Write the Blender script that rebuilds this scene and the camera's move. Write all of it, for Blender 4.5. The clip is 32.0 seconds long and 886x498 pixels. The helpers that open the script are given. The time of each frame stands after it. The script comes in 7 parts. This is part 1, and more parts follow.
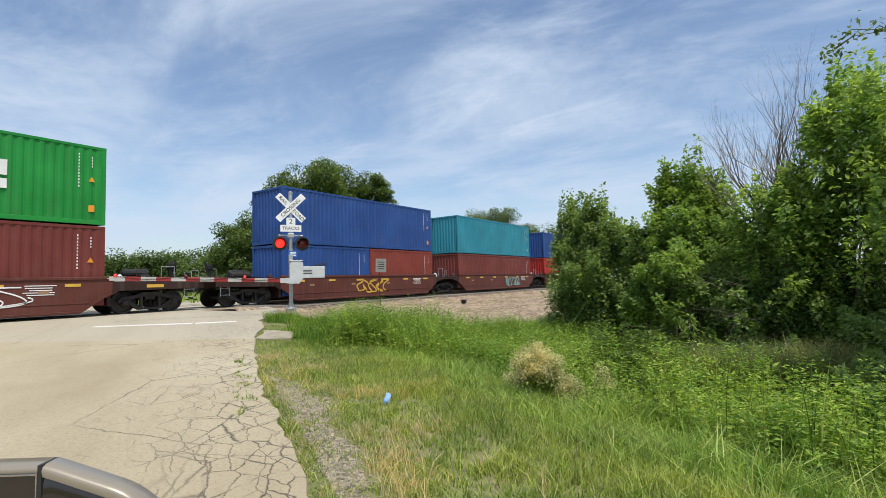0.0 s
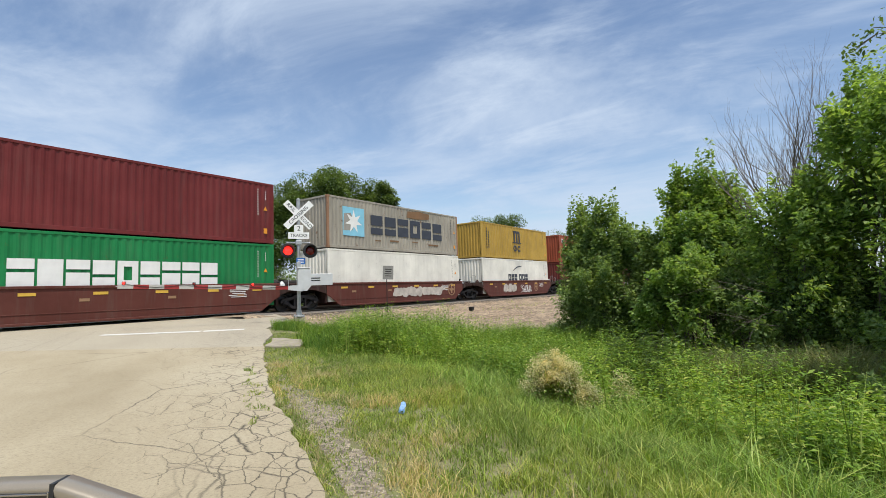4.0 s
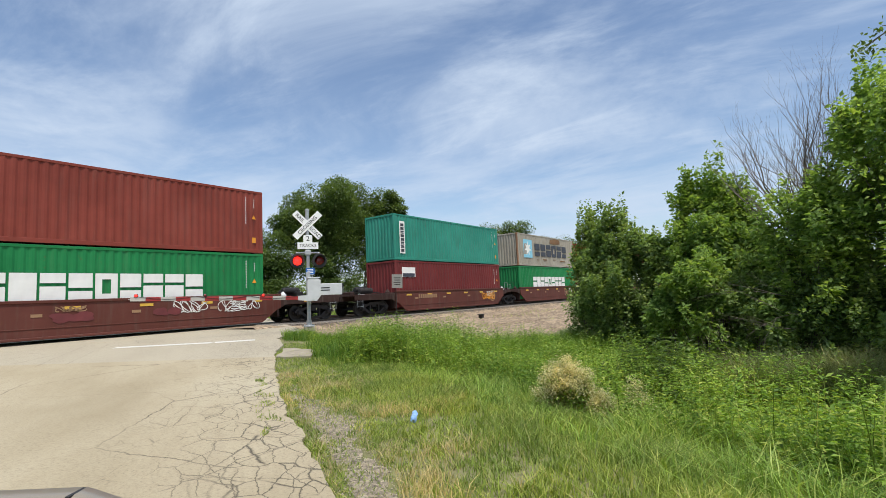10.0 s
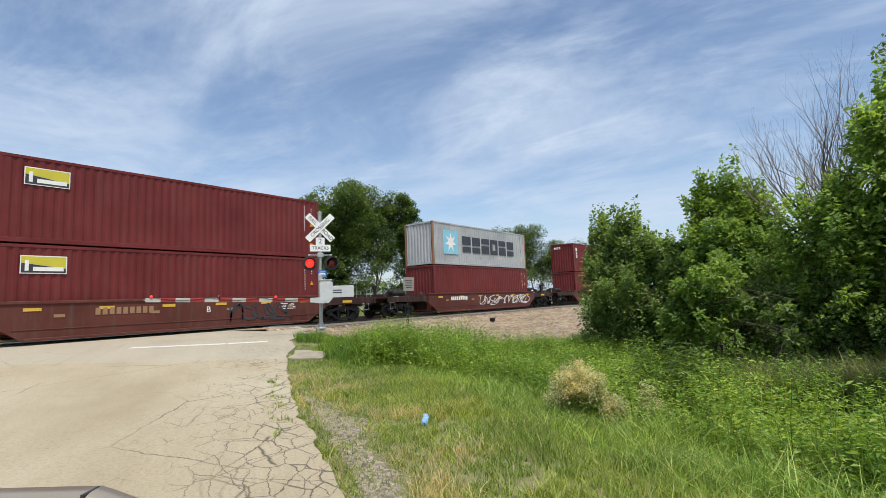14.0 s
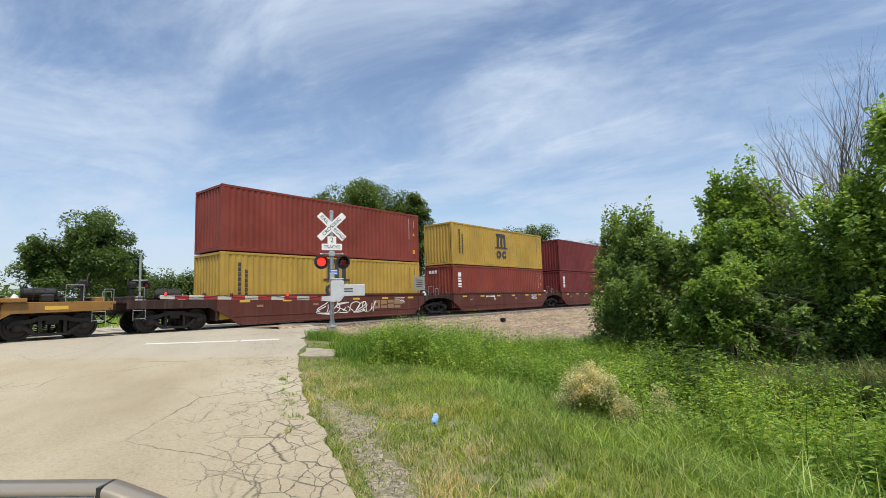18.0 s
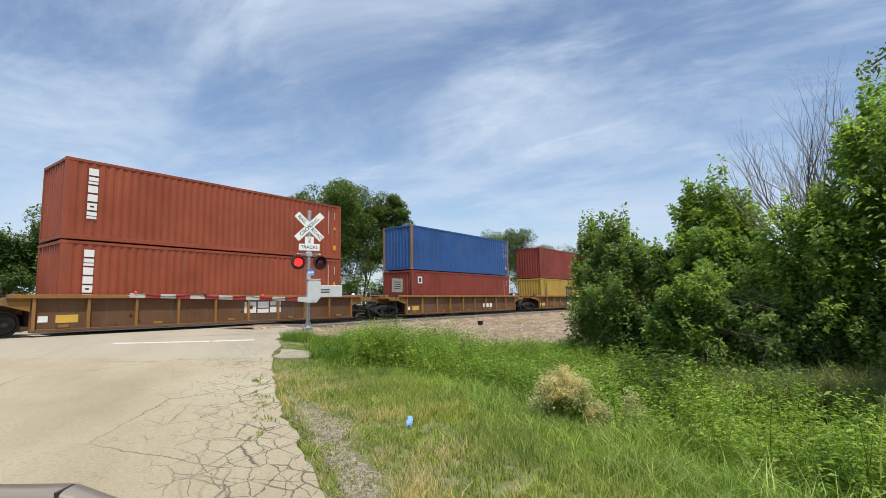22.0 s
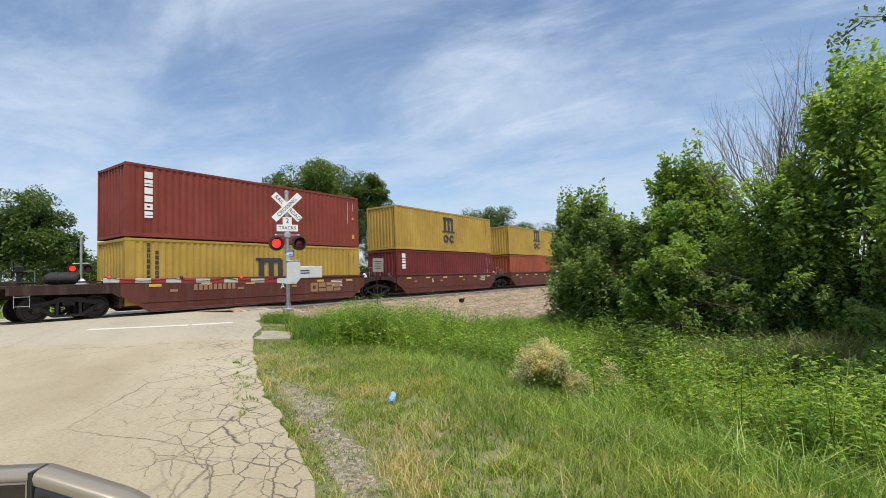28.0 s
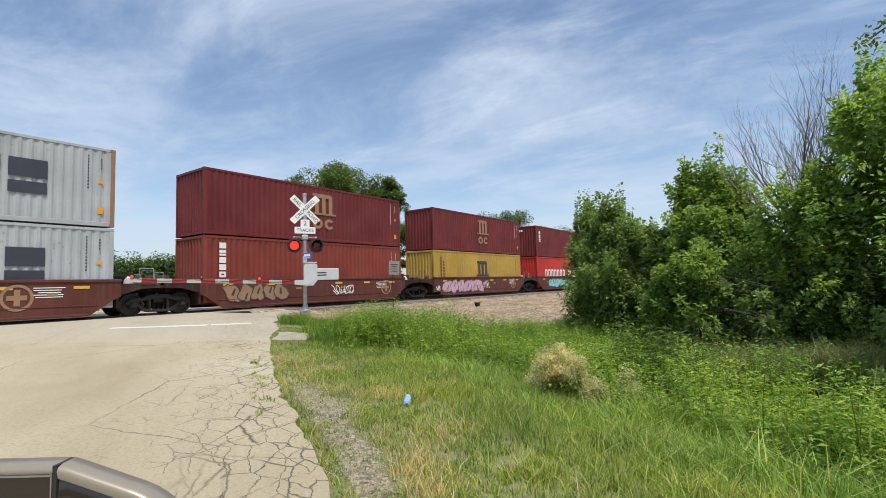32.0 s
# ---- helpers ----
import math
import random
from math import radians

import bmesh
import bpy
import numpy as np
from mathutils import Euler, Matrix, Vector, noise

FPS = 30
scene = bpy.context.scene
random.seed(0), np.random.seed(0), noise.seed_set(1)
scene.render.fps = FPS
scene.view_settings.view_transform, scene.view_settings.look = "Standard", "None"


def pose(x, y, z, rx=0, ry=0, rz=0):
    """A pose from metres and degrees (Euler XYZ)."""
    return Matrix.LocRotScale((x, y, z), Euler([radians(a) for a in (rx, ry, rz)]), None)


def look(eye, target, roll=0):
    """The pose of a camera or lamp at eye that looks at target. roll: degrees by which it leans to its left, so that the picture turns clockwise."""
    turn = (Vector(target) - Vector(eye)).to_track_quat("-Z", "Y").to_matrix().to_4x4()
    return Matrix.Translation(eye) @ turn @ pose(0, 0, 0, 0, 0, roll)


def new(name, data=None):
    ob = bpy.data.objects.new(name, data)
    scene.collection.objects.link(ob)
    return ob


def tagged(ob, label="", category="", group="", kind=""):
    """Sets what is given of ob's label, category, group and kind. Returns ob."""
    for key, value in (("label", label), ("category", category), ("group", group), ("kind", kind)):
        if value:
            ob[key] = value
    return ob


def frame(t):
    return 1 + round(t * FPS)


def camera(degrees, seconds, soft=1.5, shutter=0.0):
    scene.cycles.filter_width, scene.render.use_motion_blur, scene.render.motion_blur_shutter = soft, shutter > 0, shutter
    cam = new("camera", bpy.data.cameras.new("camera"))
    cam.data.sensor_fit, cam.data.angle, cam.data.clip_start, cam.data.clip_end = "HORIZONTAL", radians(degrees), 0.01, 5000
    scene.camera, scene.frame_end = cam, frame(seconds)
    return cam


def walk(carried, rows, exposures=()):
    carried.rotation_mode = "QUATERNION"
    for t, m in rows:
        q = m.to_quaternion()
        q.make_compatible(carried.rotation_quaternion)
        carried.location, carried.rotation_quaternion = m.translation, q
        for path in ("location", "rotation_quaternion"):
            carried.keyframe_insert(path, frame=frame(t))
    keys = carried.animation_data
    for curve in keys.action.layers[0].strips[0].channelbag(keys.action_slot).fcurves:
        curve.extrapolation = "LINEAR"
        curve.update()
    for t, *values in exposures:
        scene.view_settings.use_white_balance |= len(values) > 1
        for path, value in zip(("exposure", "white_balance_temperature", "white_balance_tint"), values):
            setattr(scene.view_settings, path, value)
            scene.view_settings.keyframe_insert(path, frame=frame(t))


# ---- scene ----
# x runs along the railway in the train's direction, y away from the viewer, z = 0 on the rail heads.
# Rows: seconds, eye, heading (from +x, anticlockwise), pitch, roll.
PATH = [
    (0.0, -0.043, -0.166, 0.919, 35.28, 3.67, -1.54),
    (0.5, -0.017, -0.061, 0.911, 34.94, 3.47, -0.96),
    (1.0, -0.001, -0.002, 0.896, 34.79, 3.54, -0.58),
    (1.5, 0.017, 0.012, 0.889, 34.66, 3.73, -0.46),
    (2.0, -0.002, 0.005, 0.902, 34.60, 3.93, -0.58),
    (2.5, 0.001, 0.001, 0.901, 34.66, 4.07, -0.90),
    (3.0, -0.009, 0.003, 0.905, 35.01, 4.21, -1.15),
    (3.5, -0.008, -0.001, 0.904, 35.50, 4.35, -1.48),
    (5.5, -0.012, 0.001, 0.904, 36.40, 5.22, -1.98),
    (6.0, -0.012, 0.007, 0.902, 36.55, 5.37, -1.89),
    (7.0, -0.009, 0.008, 0.902, 36.73, 5.32, -2.10),
    (8.0, -0.008, 0.001, 0.902, 36.69, 5.27, -2.31),
    (9.0, -0.006, 0.003, 0.901, 36.65, 5.26, -2.59),
    (10.0, -0.008, 0.007, 0.901, 36.81, 5.48, -2.67),
    (11.0, -0.007, 0.012, 0.901, 37.35, 5.57, -2.58),
    (12.0, -0.008, 0.010, 0.902, 37.80, 5.55, -2.26),
    (13.0, -0.008, 0.005, 0.903, 37.81, 5.64, -2.14),
    (14.0, -0.006, 0.012, 0.901, 38.14, 5.90, -2.25),
    (14.5, -0.010, 0.003, 0.906, 38.66, 5.96, -2.40),
    (16.5, -0.007, 0.003, 0.901, 39.35, 5.90, -2.04),
    (17.0, -0.006, 0.010, 0.899, 39.31, 5.91, -1.93),
    (18.0, -0.008, 0.012, 0.901, 39.42, 5.90, -1.70),
    (18.5, -0.005, 0.012, 0.900, 39.41, 5.83, -1.26),
    (19.0, -0.009, 0.009, 0.903, 39.26, 5.65, -0.42),
    (19.5, -0.010, 0.015, 0.900, 38.72, 5.42, 0.38),
    (20.0, -0.009, 0.014, 0.898, 38.19, 5.30, 0.80),
    (20.5, 0.030, 0.003, 0.887, 37.65, 5.42, 0.76),
    (21.0, 0.016, -0.002, 0.894, 37.35, 5.68, 0.14),
    (21.5, 0.009, 0.003, 0.900, 37.17, 6.00, -0.50),
    (22.0, -0.002, -0.001, 0.904, 36.96, 6.12, -0.93),
    (22.5, -0.006, 0.001, 0.900, 36.50, 6.16, -1.10),
    (23.0, -0.013, -0.001, 0.898, 36.00, 6.06, -1.27),
    (23.5, 0.003, -0.001, 0.893, 35.46, 5.82, -1.29),
    (24.0, 0.010, -0.004, 0.890, 35.06, 5.44, -1.38),
    (24.5, 0.010, 0.002, 0.888, 34.88, 4.95, -1.49),
    (25.0, 0.011, 0.001, 0.887, 34.83, 4.60, -1.60),
    (25.5, 0.012, -0.001, 0.886, 34.79, 4.35, -1.73),
    (27.5, 0.022, 0.001, 0.877, 34.73, 3.80, -2.20),
    (28.0, 0.013, -0.001, 0.874, 34.75, 3.63, -2.19),
    (28.5, 0.013, 0.003, 0.874, 34.71, 3.41, -1.72),
    (29.0, 0.035, 0.003, 0.859, 35.01, 3.36, -1.38),
    (29.5, 0.035, 0.001, 0.856, 35.59, 3.54, -1.30),
    (30.0, 0.019, 0.001, 0.865, 36.19, 3.92, -1.49),
    (30.5, 0.015, -0.004, 0.872, 36.60, 4.18, -1.67),
    (31.0, 0.020, -0.005, 0.871, 36.66, 4.30, -1.71),
    (31.5, 0.014, 0.001, 0.870, 36.53, 4.26, -1.71),
    (32.0, 0.010, 0.000, 0.870, 36.60, 4.10, -1.55),
]


def gaze(x, y, z, heading, pitch, roll):
    h, p = radians(heading), radians(pitch)
    way = Vector((math.cos(p) * math.cos(h), math.cos(p) * math.sin(h), math.sin(p)))
    return look(Vector((x, y, z)), Vector((x, y, z)) + way, roll)


cam = camera(83.9, 32.0, soft=0.7)
walk(cam, [(t, gaze(*row)) for t, *row in PATH])

# ---- daylight: high sun behind the viewer's left shoulder, thin cirrus ----
SUN_AZ, SUN_EL = 238.0, 66.0
scene.view_settings.exposure = 0.22


def make_world():
    w = bpy.data.worlds.new("summer_sky")
    scene.world = w
    w.use_nodes = True
    nt = w.node_tree
    nt.nodes.clear()
    N, L = nt.nodes.new, nt.links.new
    out, bg = N("ShaderNodeOutputWorld"), N("ShaderNodeBackground")
    sky = N("ShaderNodeTexSky")
    sky.sky_type, sky.sun_disc = "NISHITA", False
    sky.sun_elevation, sky.sun_rotation = radians(SUN_EL), radians(90 - SUN_AZ)
    sky.air_density, sky.dust_density, sky.ozone_density = 1.0, 1.4, 1.5
    geo, sep = N("ShaderNodeTexCoord"), N("ShaderNodeSeparateXYZ")
    L(geo.outputs["Generated"], sep.inputs[0])

    def m(op, a, b=None, c=None):
        n = N("ShaderNodeMath")
        n.operation = op
        for i, v in enumerate((a, b, c)):
            if v is None:
                continue
            if isinstance(v, (int, float)):
                n.inputs[i].default_value = v
            else:
                L(v, n.inputs[i])
        return n.outputs[0]

    z = m("ADD", m("MAXIMUM", sep.outputs[2], 0.0), 0.16)
    flat = N("ShaderNodeCombineXYZ")
    L(m("DIVIDE", sep.outputs[0], z), flat.inputs[0])
    L(m("DIVIDE", sep.outputs[1], z), flat.inputs[1])

    def clouds(scale, stretch, turn, detail, rough, low, high, warp):
        mp, nz, rp = N("ShaderNodeMapping"), N("ShaderNodeTexNoise"), N("ShaderNodeMapRange")
        mp.vector_type = "TEXTURE"
        mp.inputs["Rotation"].default_value = (0, 0, radians(turn))
        mp.inputs["Scale"].default_value = (1 / stretch, 1, 1)
        nz.inputs["Scale"].default_value, nz.inputs["Detail"].default_value = scale, detail
        nz.inputs["Roughness"].default_value, nz.inputs["Distortion"].default_value = rough, warp
        L(flat.outputs[0], mp.inputs[0])
        L(mp.outputs[0], nz.inputs["Vector"])
        L(nz.outputs["Fac"], rp.inputs[0])
        rp.inputs[1].default_value, rp.inputs[2].default_value = low, high
        rp.interpolation_type = "SMOOTHSTEP"
        return rp.outputs[0]

    veil = clouds(1.1, 0.72, 106, 8, 0.60, 0.36, 0.64, 0.5)
    wisps = clouds(2.9, 0.52, 100, 9, 0.64, 0.45, 0.72, 0.6)
    low = m("POWER", m("SUBTRACT", 1.0, m("MAXIMUM", sep.outputs[2], 0.0)), 9.0)
    cover = m("MINIMUM", m("ADD", m("ADD", m("MULTIPLY", veil, 0.68), m("MULTIPLY", wisps, 0.34)), m("MULTIPLY", low, 0.28)), 0.92)
    mix = N("ShaderNodeMix")
    mix.data_type = "RGBA"
    L(cover, mix.inputs[0])
    L(sky.outputs[0], mix.inputs[6])
    mix.inputs[7].default_value = (3.82, 4.50, 5.5, 1)
    L(mix.outputs[2], bg.inputs[0])
    bg.inputs[1].default_value = 0.14
    L(bg.outputs[0], out.inputs[0])


make_world()
sun = new("sun", bpy.data.lights.new("sun", "SUN"))
sun.data.energy, sun.data.angle, sun.data.color = 3.5, radians(2.0), (1.0, 0.95, 0.87)
_a, _e = radians(SUN_AZ), radians(SUN_EL)
SUN_WAY = Vector((math.cos(_e) * math.cos(_a), math.cos(_e) * math.sin(_a), math.sin(_e)))
sun.matrix_world = look(SUN_WAY * 60, (0, 0, 0))


# ---- materials ----
def material(name):
    mt = bpy.data.materials.new(name)
    mt.use_nodes = True
    nt = mt.node_tree
    return mt, nt, nt.nodes["Principled BSDF"]


def noise_node(nt, scale, detail=4, rough=0.55, coords="Object", stretch=None, warp=0.0):
    tc, nz = nt.nodes.new("ShaderNodeTexCoord"), nt.nodes.new("ShaderNodeTexNoise")
    src = tc.outputs[coords]
    if stretch:
        mp = nt.nodes.new("ShaderNodeMapping")
        mp.inputs["Scale"].default_value = stretch
        nt.links.new(src, mp.inputs[0])
        src = mp.outputs[0]
    nt.links.new(src, nz.inputs["Vector"])
    nz.inputs["Scale"].default_value, nz.inputs["Detail"].default_value = scale, detail
    nz.inputs["Roughness"].default_value, nz.inputs["Distortion"].default_value = rough, warp
    return nz.outputs["Fac"]


def ramp(nt, fac, stops):
    r = nt.nodes.new("ShaderNodeValToRGB")
    while len(r.color_ramp.elements) < len(stops):
        r.color_ramp.elements.new(0.5)
    for e, (p, c) in zip(r.color_ramp.elements, stops):
        e.position, e.color = p, (*c, 1) if len(c) == 3 else c
    nt.links.new(fac, r.inputs[0])
    return r.outputs[0]


def blend(nt, fac, a, b, kind="MIX"):
    mx = nt.nodes.new("ShaderNodeMix")
    mx.data_type, mx.blend_type = "RGBA", kind
    for i, v in ((0, fac), (6, a), (7, b)):
        if isinstance(v, (int, float)):
            mx.inputs[i].default_value = v
        elif isinstance(v, tuple):
            mx.inputs[i].default_value = (*v, 1)
        else:
            nt.links.new(v, mx.inputs[i])
    return mx.outputs[2]


def bump(nt, bsdf, height, strength, dist):
    b = nt.nodes.new("ShaderNodeBump")
    b.inputs["Strength"].default_value, b.inputs["Distance"].default_value = strength, dist
    nt.links.new(height, b.inputs["Height"])
    nt.links.new(b.outputs[0], bsdf.inputs["Normal"])


def worn_paint(name, color, rough=0.5, wear=0.25, rust=(0.13, 0.055, 0.025), metal=0.0, streak=0.18, seed=0.0):
    """Old enamel on steel: faded patches, rain streaks and rust freckles, moved about by the object's own random."""
    mt, nt, b = material(name)
    tc, info = nt.nodes.new("ShaderNodeTexCoord"), nt.nodes.new("ShaderNodeObjectInfo")
    add = nt.nodes.new("ShaderNodeVectorMath")
    add.operation = "ADD"
    sc = nt.nodes.new("ShaderNodeVectorMath")
    sc.operation = "SCALE"
    sc.inputs[0].default_value = (37, 11, 23)
    nt.links.new(info.outputs["Random"], sc.inputs["Scale"])
    nt.links.new(tc.outputs["Object"], add.inputs[0])
    nt.links.new(sc.outputs[0], add.inputs[1])

    def nz(scale, detail, stretch):
        mp, n = nt.nodes.new("ShaderNodeMapping"), nt.nodes.new("ShaderNodeTexNoise")
        mp.inputs["Scale"].default_value = stretch
        nt.links.new(add.outputs[0], mp.inputs[0])
        nt.links.new(mp.outputs[0], n.inputs["Vector"])
        n.inputs["Scale"].default_value, n.inputs["Detail"].default_value, n.inputs["Roughness"].default_value = scale, detail, 0.6
        return n.outputs["Fac"]

    pale = tuple(min(1, c * 1.14 + 0.006) for c in color)
    deep = tuple(c * 0.80 for c in color)
    fade = ramp(nt, nz(0.55, 5, (1, 1, 1)), [(0.30, deep), (0.70, pale)])
    dirt = ramp(nt, nz(2.2, 5, (2.2, 2.2, 0.22)), [(0.50, (0, 0, 0)), (0.75, (1, 1, 1))])
    soft = nt.nodes.new("ShaderNodeMath")
    soft.operation = "MULTIPLY"
    soft.inputs[1].default_value = streak
    nt.links.new(dirt, soft.inputs[0])
    col = blend(nt, soft.outputs[0], fade, (0.12, 0.10, 0.085))
    spots = ramp(nt, nz(5.5, 6, (1, 1, 0.7)), [(0.63, (0, 0, 0)), (0.69, (1, 1, 1))])
    keep = nt.nodes.new("ShaderNodeMath")
    keep.operation = "MULTIPLY"
    keep.inputs[1].default_value = wear
    nt.links.new(spots, keep.inputs[0])
    col = blend(nt, keep.outputs[0], col, rust)
    nt.links.new(col, b.inputs["Base Color"])
    b.inputs["Roughness"].default_value, b.inputs["Metallic"].default_value = rough, metal
    b.inputs["Specular IOR Level"].default_value = 0.22
    bump(nt, b, nz(14, 4, (1, 1, 1)), 0.12, 0.01)
    return mt


def plain(name, color, rough=0.6, metal=0.0, vary=0.12, scale=3.0, rel=0.15):
    mt, nt, b = material(name)
    f = noise_node(nt, scale, 5)
    nt.links.new(ramp(nt, f, [(0.3, tuple(c * (1 - vary) for c in color)), (0.7, tuple(min(1, c * (1 + vary)) for c in color))]), b.inputs["Base Color"])
    b.inputs["Roughness"].default_value, b.inputs["Metallic"].default_value = rough, metal
    bump(nt, b, noise_node(nt, scale * 9, 4), rel, 0.006)
    return mt


def glow(name, color, strength):
    mt, nt, b = material(name)
    b.inputs["Base Color"].default_value = (*color, 1)
    b.inputs["Roughness"].default_value = 0.25
    b.inputs["Emission Color"].default_value = (*color, 1)
    b.inputs["Emission Strength"].default_value = strength
    return mt


def leafy(name, dark, light, accent=None, through_light=0.35, patch=0.5, rough=0.5):
    """Leaves and blades: each its own tint, patches of tone over the plant, some light let through."""
    mt, nt, b = material(name)
    geo = nt.nodes.new("ShaderNodeNewGeometry")
    stops = [(0.0, dark), (0.75, light)] + ([(1.0, accent)] if accent else [])
    own = ramp(nt, geo.outputs["Random Per Island"], stops)
    big = ramp(nt, noise_node(nt, patch, 3), [(0.34, (0.66, 0.74, 0.72)), (0.5, (0.97, 0.98, 0.94)), (0.68, (1.24, 1.14, 0.95))])
    col = blend(nt, 1.0, own, big, "MULTIPLY")
    nt.links.new(col, b.inputs["Base Color"])
    b.inputs["Roughness"].default_value = rough
    b.inputs["Specular IOR Level"].default_value = 0.3
    tr, mix = nt.nodes.new("ShaderNodeBsdfTranslucent"), nt.nodes.new("ShaderNodeMixShader")
    warm = blend(nt, 1.0, col, (1.25, 1.25, 0.55), "MULTIPLY")
    nt.links.new(warm, tr.inputs["Color"])
    mix.inputs[0].default_value = through_light
    nt.links.new(b.outputs[0], mix.inputs[1])
    nt.links.new(tr.outputs[0], mix.inputs[2])
    nt.links.new(mix.outputs[0], nt.nodes["Material Output"].inputs["Surface"])
    return mt


def road_material():
    mt, nt, b = material("old_pale_road")
    L = nt.links.new
    tc = nt.nodes.new("ShaderNodeTexCoord")
    wob = nt.nodes.new("ShaderNodeTexNoise")
    wob.inputs["Scale"].default_value, wob.inputs["Detail"].default_value = 2.4, 9
    wob.inputs["Roughness"].default_value = 0.68
    L(tc.outputs["Object"], wob.inputs["Vector"])
    off = nt.nodes.new("ShaderNodeVectorMath")
    off.operation = "MULTIPLY_ADD"
    L(wob.outputs["Color"], off.inputs[0])
    off.inputs[1].default_value = (0.19, 0.19, 0.0)
    L(tc.outputs["Object"], off.inputs[2])
    flat = nt.nodes.new("ShaderNodeVectorMath")
    flat.operation = "MULTIPLY"
    flat.inputs[1].default_value = (1, 1, 0)
    L(off.outputs[0], flat.inputs[0])

    def cracks(scale, width, along=1.0):
        v, r = nt.nodes.new("ShaderNodeTexVoronoi"), nt.nodes.new("ShaderNodeMapRange")
        v.feature = "DISTANCE_TO_EDGE"
        v.inputs["Scale"].default_value = scale
        mp = nt.nodes.new("ShaderNodeMapping")
        mp.inputs["Scale"].default_value = (1.0, along, 1.0)
        L(flat.outputs[0], mp.inputs[0])
        L(mp.outputs[0], v.inputs["Vector"])
        L(v.outputs["Distance"], r.inputs[0])
        r.inputs[1].default_value, r.inputs[2].default_value = 0.0, width
        r.inputs[3].default_value, r.inputs[4].default_value = 1.0, 0.0
        return r.outputs[0]

    def mul(a, v):
        n = nt.nodes.new("ShaderNodeMath")
        n.operation = "MULTIPLY"
        L(a, n.inputs[0])
        if isinstance(v, float):
            n.inputs[1].default_value = v
        else:
            L(v, n.inputs[1])
        return n.outputs[0]

    sep = nt.nodes.new("ShaderNodeSeparateXYZ")
    L(tc.outputs["Object"], sep.inputs[0])
    edge = nt.nodes.new("ShaderNodeMapRange")  # local x: distance across the road, the broken verge side at +4.2
    L(sep.outputs[0], edge.inputs[0])
    edge.inputs[1].default_value, edge.inputs[2].default_value = 2.2, 3.6
    rim = nt.nodes.new("ShaderNodeMapRange")
    L(sep.outputs[0], rim.inputs[0])
    rim.inputs[1].default_value, rim.inputs[2].default_value = 3.15, 3.7
    gate = ramp(nt, noise_node(nt, 0.45, 3), [(0.42, (0, 0, 0)), (0.62, (1, 1, 1))])
    big = mul(cracks(0.30, 0.004), gate)
    broken = ramp(nt, noise_node(nt, 1.9, 4), [(0.42, (0, 0, 0)), (0.50, (1, 1, 1))])
    fine = mul(mul(cracks(4.3, 0.022, 0.55), edge.outputs[0]), broken)
    wide = mul(mul(cracks(2.4, 0.019, 0.5), rim.outputs[0]), ramp(nt, noise_node(nt, 1.1, 3), [(0.40, (0, 0, 0)), (0.46, (1, 1, 1))]))   # long open cracks near the broken edge
    less = nt.nodes.new("ShaderNodeMath")
    less.operation = "MAXIMUM"
    L(mul(mul(cracks(0.95, 0.005), rim.outputs[0]), broken), less.inputs[0])
    L(wide, less.inputs[1])
    mid = less.outputs[0]
    joint_at = nt.nodes.new("ShaderNodeSeparateXYZ")
    L(flat.outputs[0], joint_at.inputs[0])
    apart = nt.nodes.new("ShaderNodeMath")   # the long joint down the road's middle
    apart.operation = "ABSOLUTE"
    L(joint_at.outputs[0], apart.inputs[0])
    shift = nt.nodes.new("ShaderNodeMath")
    shift.operation = "SUBTRACT"
    L(apart.outputs[0], shift.inputs[0])
    shift.inputs[1].default_value = 0.28
    ab = nt.nodes.new("ShaderNodeMath")
    ab.operation = "ABSOLUTE"
    L(shift.outputs[0], ab.inputs[0])
    jr = nt.nodes.new("ShaderNodeMapRange")
    L(ab.outputs[0], jr.inputs[0])
    jr.inputs[1].default_value, jr.inputs[2].default_value = 0.0, 0.025
    jr.inputs[3].default_value, jr.inputs[4].default_value = 0.8, 0.0
    mx = nt.nodes.new("ShaderNodeMath")
    mx.operation = "MAXIMUM"
    both = nt.nodes.new("ShaderNodeMath")
    both.operation = "MAXIMUM"
    L(big, both.inputs[0])
    L(mul(jr.outputs[0], gate), both.inputs[1])
    L(both.outputs[0], mx.inputs[0])
    L(mid, mx.inputs[1])
    mx2 = nt.nodes.new("ShaderNodeMath")
    mx2.operation = "MAXIMUM"
    L(mx.outputs[0], mx2.inputs[0])
    L(fine, mx2.inputs[1])
    base = ramp(nt, noise_node(nt, 0.35, 6, 0.6, stretch=(1.6, 0.5, 1)), [(0.30, (0.315, 0.260, 0.165)), (0.52, (0.395, 0.335, 0.225)), (0.75, (0.455, 0.40, 0.285))])
    grit = ramp(nt, noise_node(nt, 38, 6, 0.8), [(0.30, (0.45, 0.44, 0.42)), (0.46, (0.95, 0.95, 0.95)), (0.75, (1.22, 1.22, 1.18))])
    stain = ramp(nt, noise_node(nt, 0.8, 5, 0.65, stretch=(2.2, 0.28, 1)), [(0.60, (1, 1, 1)), (0.82, (0.84, 0.82, 0.80))])
    col = blend(nt, 1.0, blend(nt, 0.8, base, grit, "MULTIPLY"), stain, "MULTIPLY")
    col = blend(nt, mul(mx2.outputs[0], 0.95), col, (0.050, 0.042, 0.030))
    slab = nt.nodes.new("ShaderNodeMapRange")   # the paler approach slab before the rails, past a cross joint
    tilt = nt.nodes.new("ShaderNodeMath")
    tilt.operation = "MULTIPLY_ADD"
    L(sep.outputs[0], tilt.inputs[0])
